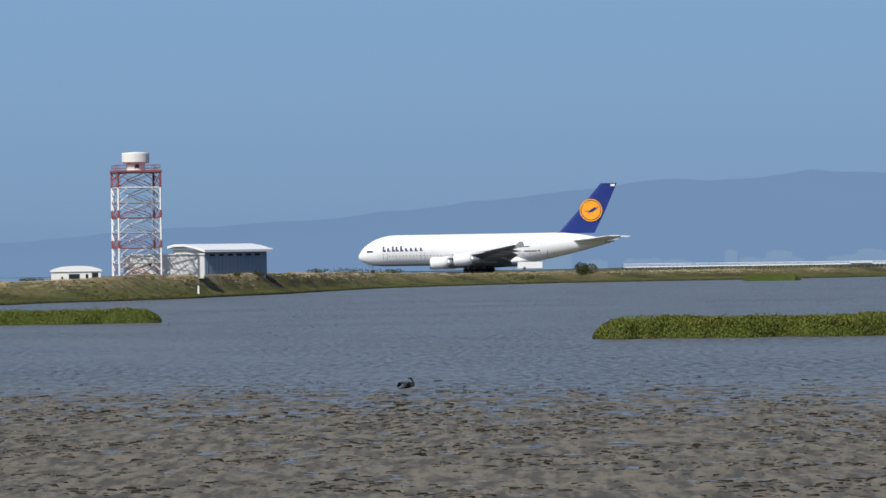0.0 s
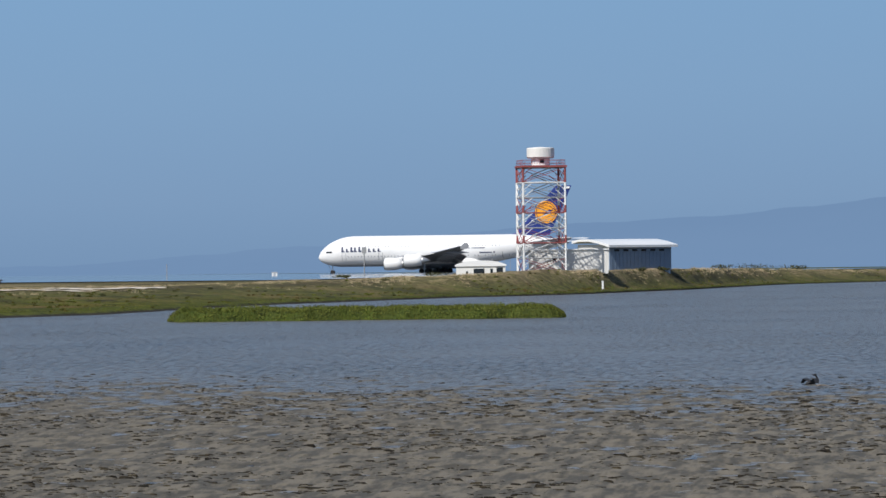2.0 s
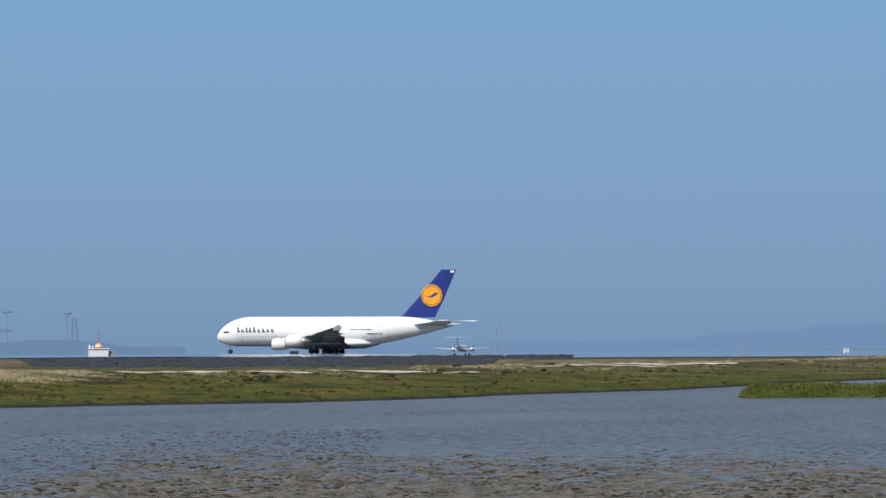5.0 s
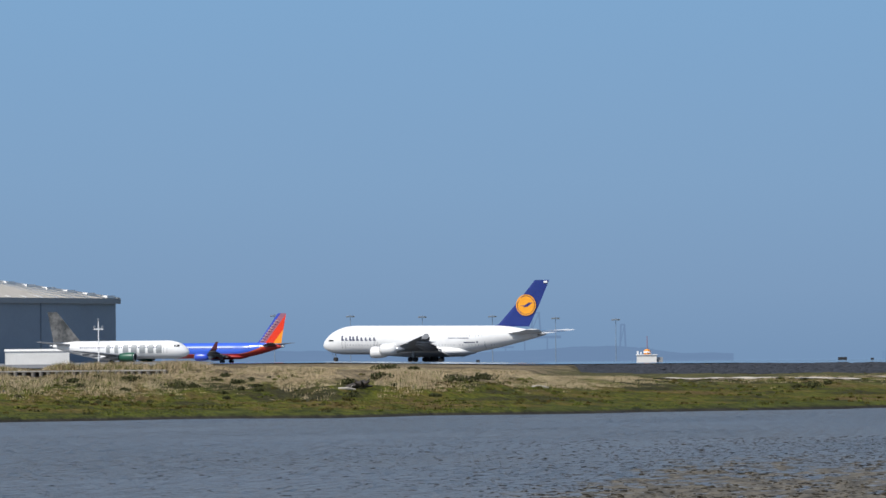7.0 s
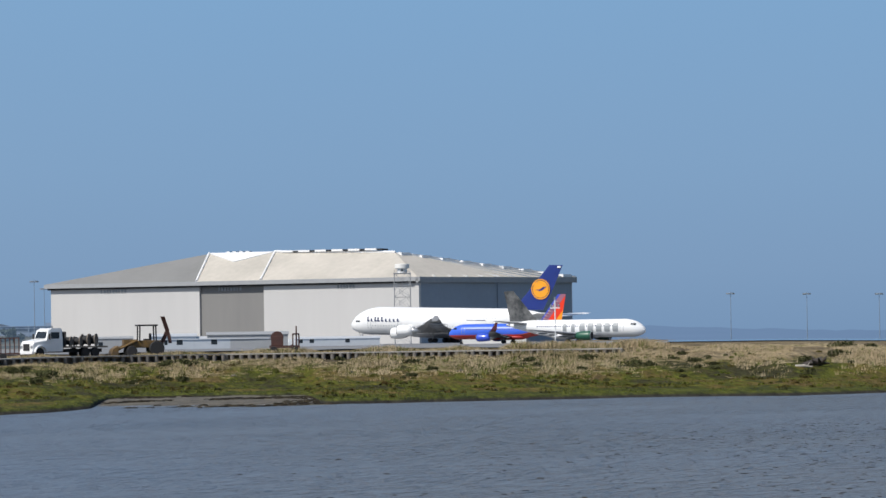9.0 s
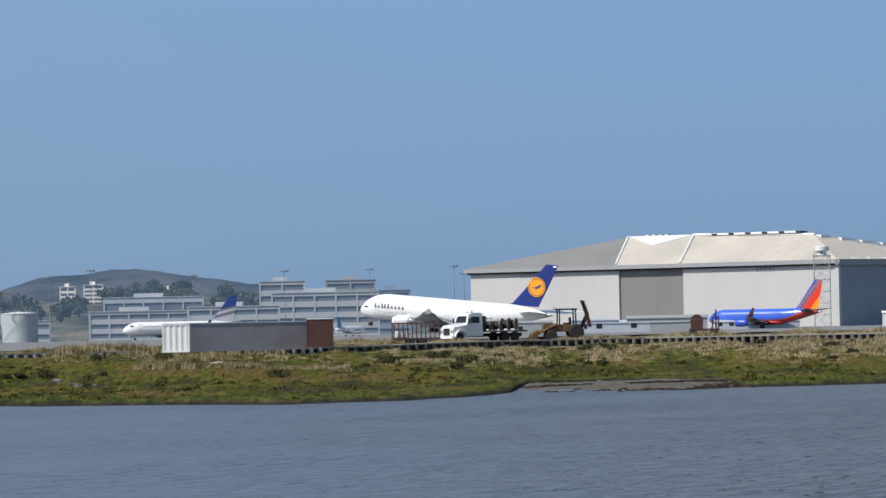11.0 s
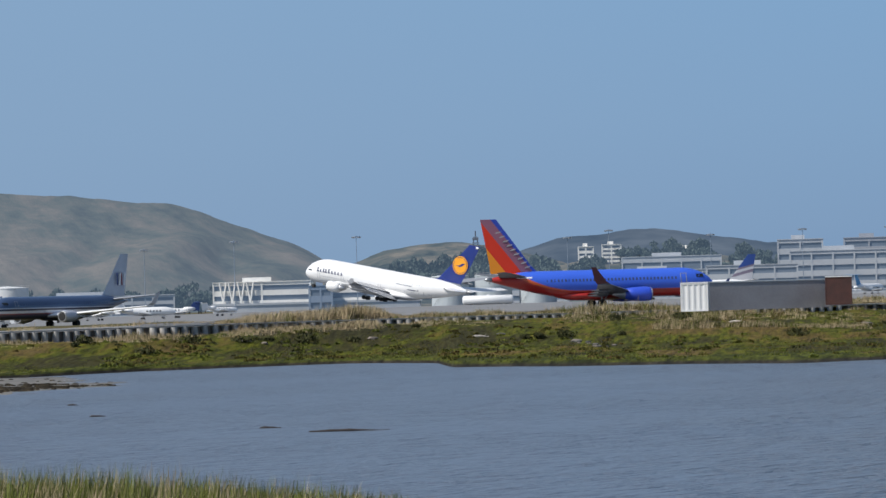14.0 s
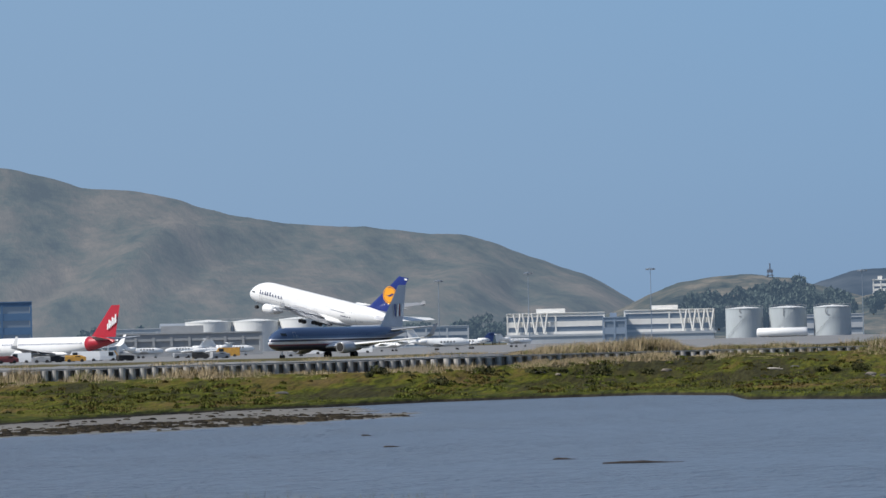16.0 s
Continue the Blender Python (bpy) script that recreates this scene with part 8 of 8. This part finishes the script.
# the dark stump with its roots
_d = lies(16.27, -0.315)
_bm = bmesh.new()
for _k in range(7):
    _t = 0.9 * _k
    rod(_bm, (0.1, 0, 0.2), (0.1 + 0.62 * math.cos(_t), 0.5 * math.sin(_t), 0.2 + 0.45 * abs(math.sin(_k * 1.7))), 0.15, 6, 0.04)
rod(_bm, (-1.0, 0, 0.12), (0.25, 0.1, 0.42), 0.15, 8, 0.24)
solid("tree_stump", _bm, SOAKED, at(16.27, _d, ground_z(16.27, _d) - 0.05) @ Matrix.Scale(1.6, 4), "dark uprooted stump with spread roots", "stump")


RUBBLE = material("grey_broken_stone", (0.10, 0.096, 0.09), 0.9, scale=1.2, second=(0.05, 0.048, 0.045), amount=1.0, bump=0.5)


def stone(az, el, size, seed, label="grey broken concrete slab on the marsh"):
    d = lies(az, el)
    rng = random.Random(seed)
    bm = bmesh.new()
    bmesh.ops.create_icosphere(bm, subdivisions=2, radius=1)
    for v in bm.verts:
        v.co = Vector((v.co.x * size * 1.5, v.co.y * size, v.co.z * size * 0.55)) * rng.uniform(0.8, 1.12)
    return solid("rubble_stone", bm, RUBBLE if seed % 2 else TIMBER, at(az, d, ground_z(az, d) + size * 0.1, 40 * seed), label, "stone", "rubble on the marsh")


for _k in range(16):
    _q = random.Random(300 + _k)
    _u = _q.random()
    stone(28.30 - 0.46 * _u, -0.435 - 0.075 * min(1, 1.6 * _u) + 0.03 * _q.random(), 0.15 + 0.18 * _q.random(), _k)
for _k, (_az, _el) in enumerate(((24.95, -0.33), (24.98, -0.33), (25.3, -0.34), (23.3, -0.30), (22.2, -0.33), (19.9, -0.32), (31.9, -0.37), (29.0, -0.35), (30.3, -0.36), (21.0, -0.31), (31.4, -0.38), (34.2, -0.5))):
    stone(_az, _el, 0.16 + 0.12 * (_k % 3), 20 + _k, "grey stone lying on the marsh")

# the dark cormorant on the mud
bird = thing("cormorant", at(0.37, 226, 0.05, 40) @ Matrix.Scale(0.85, 4), "dark cormorant resting on the mudflat", "bird")
BLACK = material("dark_wet_feathers", (0.018, 0.018, 0.02), 0.6, scale=6)
part("body", loft([[(x, r * math.cos(a), z + r * 0.8 * math.sin(a)) for a in np.linspace(0, 2 * math.pi, 13)[:-1]] for x, r, z in ((-0.44, 0.03, 0.10), (-0.34, 0.10, 0.13), (-0.1, 0.15, 0.17), (0.12, 0.13, 0.19), (0.24, 0.06, 0.22))]), BLACK, bird, smooth=True)
part("neck", rods(((0.2, 0, 0.22), (0.26, 0, 0.38), 0.05, 8), ((0.26, 0, 0.37), (0.16, 0, 0.48), 0.04, 8)), BLACK, bird)
part("head", loft([[(x, r * math.cos(a), 0.50 + r * math.sin(a)) for a in np.linspace(0, 2 * math.pi, 9)[:-1]] for x, r in ((0.22, 0.02), (0.16, 0.05), (0.08, 0.045), (-0.04, 0.012))]), BLACK, bird)
part("wing", foil_loft([(0.1, 0.1, 0.24, 0.4, 0.08), (0.05, 0.38, 0.34, 0.35, 0.06), (-0.1, 0.55, 0.12, 0.2, 0.06)]), BLACK, bird)
part("wing", foil_loft([(0.1, -0.1, 0.24, 0.4, 0.08), (0.05, -0.38, 0.34, 0.35, 0.06), (-0.1, -0.55, 0.12, 0.2, 0.06)]), BLACK, bird)
part("tail", boxes((-0.62, -0.4, -0.07, 0.07, 0.05, 0.08)), BLACK, bird)
_w = drift_log(0.27, -1.262, 0.6, 0.05, "dark twig beside the bird", 30, TIMBER, True)

# the mud bank at the end of the pan
GREY_MUD = material("grey_wet_mud", (0.175, 0.160, 0.135), 0.6, spec=0.3, scale=0.3, second=(0.10, 0.092, 0.078), amount=1.2, fine=3.0, bump=0.4, bump_scale=4.0, stretch=(1, 0.4, 1))
_A, _V = np.meshgrid(np.linspace(32.6, 45, 300), np.linspace(0, 1, 60), indexing="ij")
_near = np.interp(_A, [32.6, 33.4, 35, 37, 45], [366, 356, 336, 322, 290])
_far = np.interp(_A, [32.6, 33.6, 35, 37, 45], [384, 452, 436, 392, 335])
_D = _near + (_far - _near) * _V
_X, _Y = -np.sin(np.radians(_A)) * _D, np.cos(np.radians(_A)) * _D
_Z = -0.05 + 0.14 * np.sin(np.pi * np.clip(_V * 0.9, 0, 1)) ** 0.6 * np.clip((_A - 32.6) / 1.5, 0, 1) + 0.03 * fbm(_X / 0.8, _Y / 3.0, 3, 51) + 0.04 * fbm(_X / 5, _Y / 16, 2, 52)
tagged(new("mud_bank", grid_mesh("mud_bank", np.stack([_X, _Y, _Z], -1), 300, 60, GREY_MUD)), "grey wet mud bank with weed before the marsh", "mudflat", kind="structure")
_n = 20000
_i, _j = _rng.integers(0, 300, _n), _rng.integers(0, 60, _n)
_k = (_Z[_i, _j] > 0.02) & (fbm(_X[_i, _j] / 4, _Y[_i, _j] / 14, 2, 60) > -0.15) & ((_j < 24) | (_rng.random(_n) < 0.06))
_p = np.stack([_X[_i, _j], _Y[_i, _j], _Z[_i, _j]], -1)[_k] + _rng.normal(0, 0.3, (_k.sum(), 3)) * (1, 1, 0)
tagged(new("weed_lumps", lumps_mesh("weed_lumps", _p, 0.10 + 0.28 * _rng.beta(1.1, 4, len(_p)), WEED, 8)), "dark weed lumps on the mud bank", "seaweed", kind="stuff")

# the muddy inlet between two tongues of marsh
_A, _V = np.meshgrid(np.linspace(21.0, 23.75, 260), np.linspace(0, 1, 70), indexing="ij")
_end = np.clip(np.minimum(_A - 21.0, 23.75 - _A) / 0.5, 0, 1) ** 0.5
_D = 440 + 100 * _V
_X, _Y = -np.sin(np.radians(_A)) * _D, np.cos(np.radians(_A)) * _D
_Z = -0.09 + 0.22 * np.clip(_V * 2.0, 0, 1) * _end + 0.07 * fbm(_X / 1.2, _Y / 9.0, 3, 71) + 0.04 * fbm(_X / 6, _Y / 30, 2, 72)
tagged(new("mud_inlet", grid_mesh("mud_inlet", np.stack([_X, _Y, _Z], -1), 260, 70, MUD)), "wet grey mud in an inlet of the marsh", "mudflat", kind="structure")
_i, _j = _rng.integers(0, 260, 6000), _rng.integers(0, 70, 6000)
_k = (_Z[_i, _j] > -0.03) & (fbm(_X[_i, _j] / 6, _Y[_i, _j] / 16, 2, 61) > 0.05)
_p = np.stack([_X[_i, _j], _Y[_i, _j], _Z[_i, _j] - 0.02], -1)[_k]
tagged(new("weed_lumps", lumps_mesh("weed_lumps", _p, 0.12 + 0.3 * _rng.beta(1.1, 4, len(_p)), WEED, 9)), "dark weed and mud clods in the inlet", "seaweed", kind="stuff")


# ---- what moves ----
TRACK_D, TRACK_AZ = 1577.0, -6.39       # the runway passes the eye at this distance and bearing


def on_runway(s, z, pitch=0.0, off=TRACK_D, turn=0.0):
    """A pose s metres along the runway's line from its nearest place, nose to the west."""
    a = radians(TRACK_AZ)
    x, y = -math.sin(a) * off - math.cos(a) * s, math.cos(a) * off - math.sin(a) * s
    return pose(x, y, z, 0, 0, TRACK_AZ + 180 + turn) @ pose(0, 0, 0, 0, -pitch)


def motions():
    rows = [(0, 2.7, 0.0), (1.5, 2.85, 0.0), (3, 3.05, 0.1), (4, 3.2, 0.25), (5.5, 3.4, 0.45), (7, 3.8, 0.5), (8, 4.1, 0.7), (9, 4.4, 1.5), (10, 4.5, 3.0), (11, 4.6, 5.2), (12, 4.75, 7.2),
            (12.5, 4.9, 8.0), (13, 5.15, 8.5), (14, 6.4, 9.9), (14.5, 7.2, 10.6), (15, 8.9, 11.3), (15.5, 10.5, 11.8), (16, 12.4, 12.2)]
    walk(jumbo, [(t, on_runway(163.75 + 62.315 * t + 0.72366 * t * t - 0.004024 * t ** 3 + 3.35 + 0.9 * min(1, max(0, (t - 10) / 3)), z, p)) for t, z, p in rows])
    jumbo.scale = (1.015, 1.015, 1.015)
    for side, piece in FLEXING:     # wings, engines and pylons rise a little about the wing's root
        home, root = Matrix.Translation(piece.location), Matrix.Translation((0, 2.5 * side, 3.6))
        walk(piece, [(t, root @ pose(0, 0, 0, side * lift) @ root.inverted() @ home) for t, lift in ((0, 0), (8, 0.3), (11, 1.0), (13, 2.4), (14.5, 3.6), (16, 4.5))])
    taxiing.scale = (1.02, 1.02, 1.02)
    walk(taxiing, [(t, at(30.20 - 0.748 * (t - 12.5) - 1.06, 812 + 2.6 * (t - 12.5), 3.65, 15)) for t in (0, 4, 8, 10, 12.5, 13, 14, 15, 16)])
    walk(waiting, [(t, on_runway(s, float(field(17)), 0, 1330)) for t, s in ((0, 420), (5.5, 555), (8, 618), (10, 667), (12.5, 724), (16, 800))])
    walk(silver, [(t, at(33.48 + 0.105 * (t - 14.5) if t < 15.2 else 33.554 + 0.05 * (t - 15.2), 984, 2.6, 180 + 53)) for t in (0, 8, 12, 13.5, 14, 14.5, 15.2, 16)])


motions()
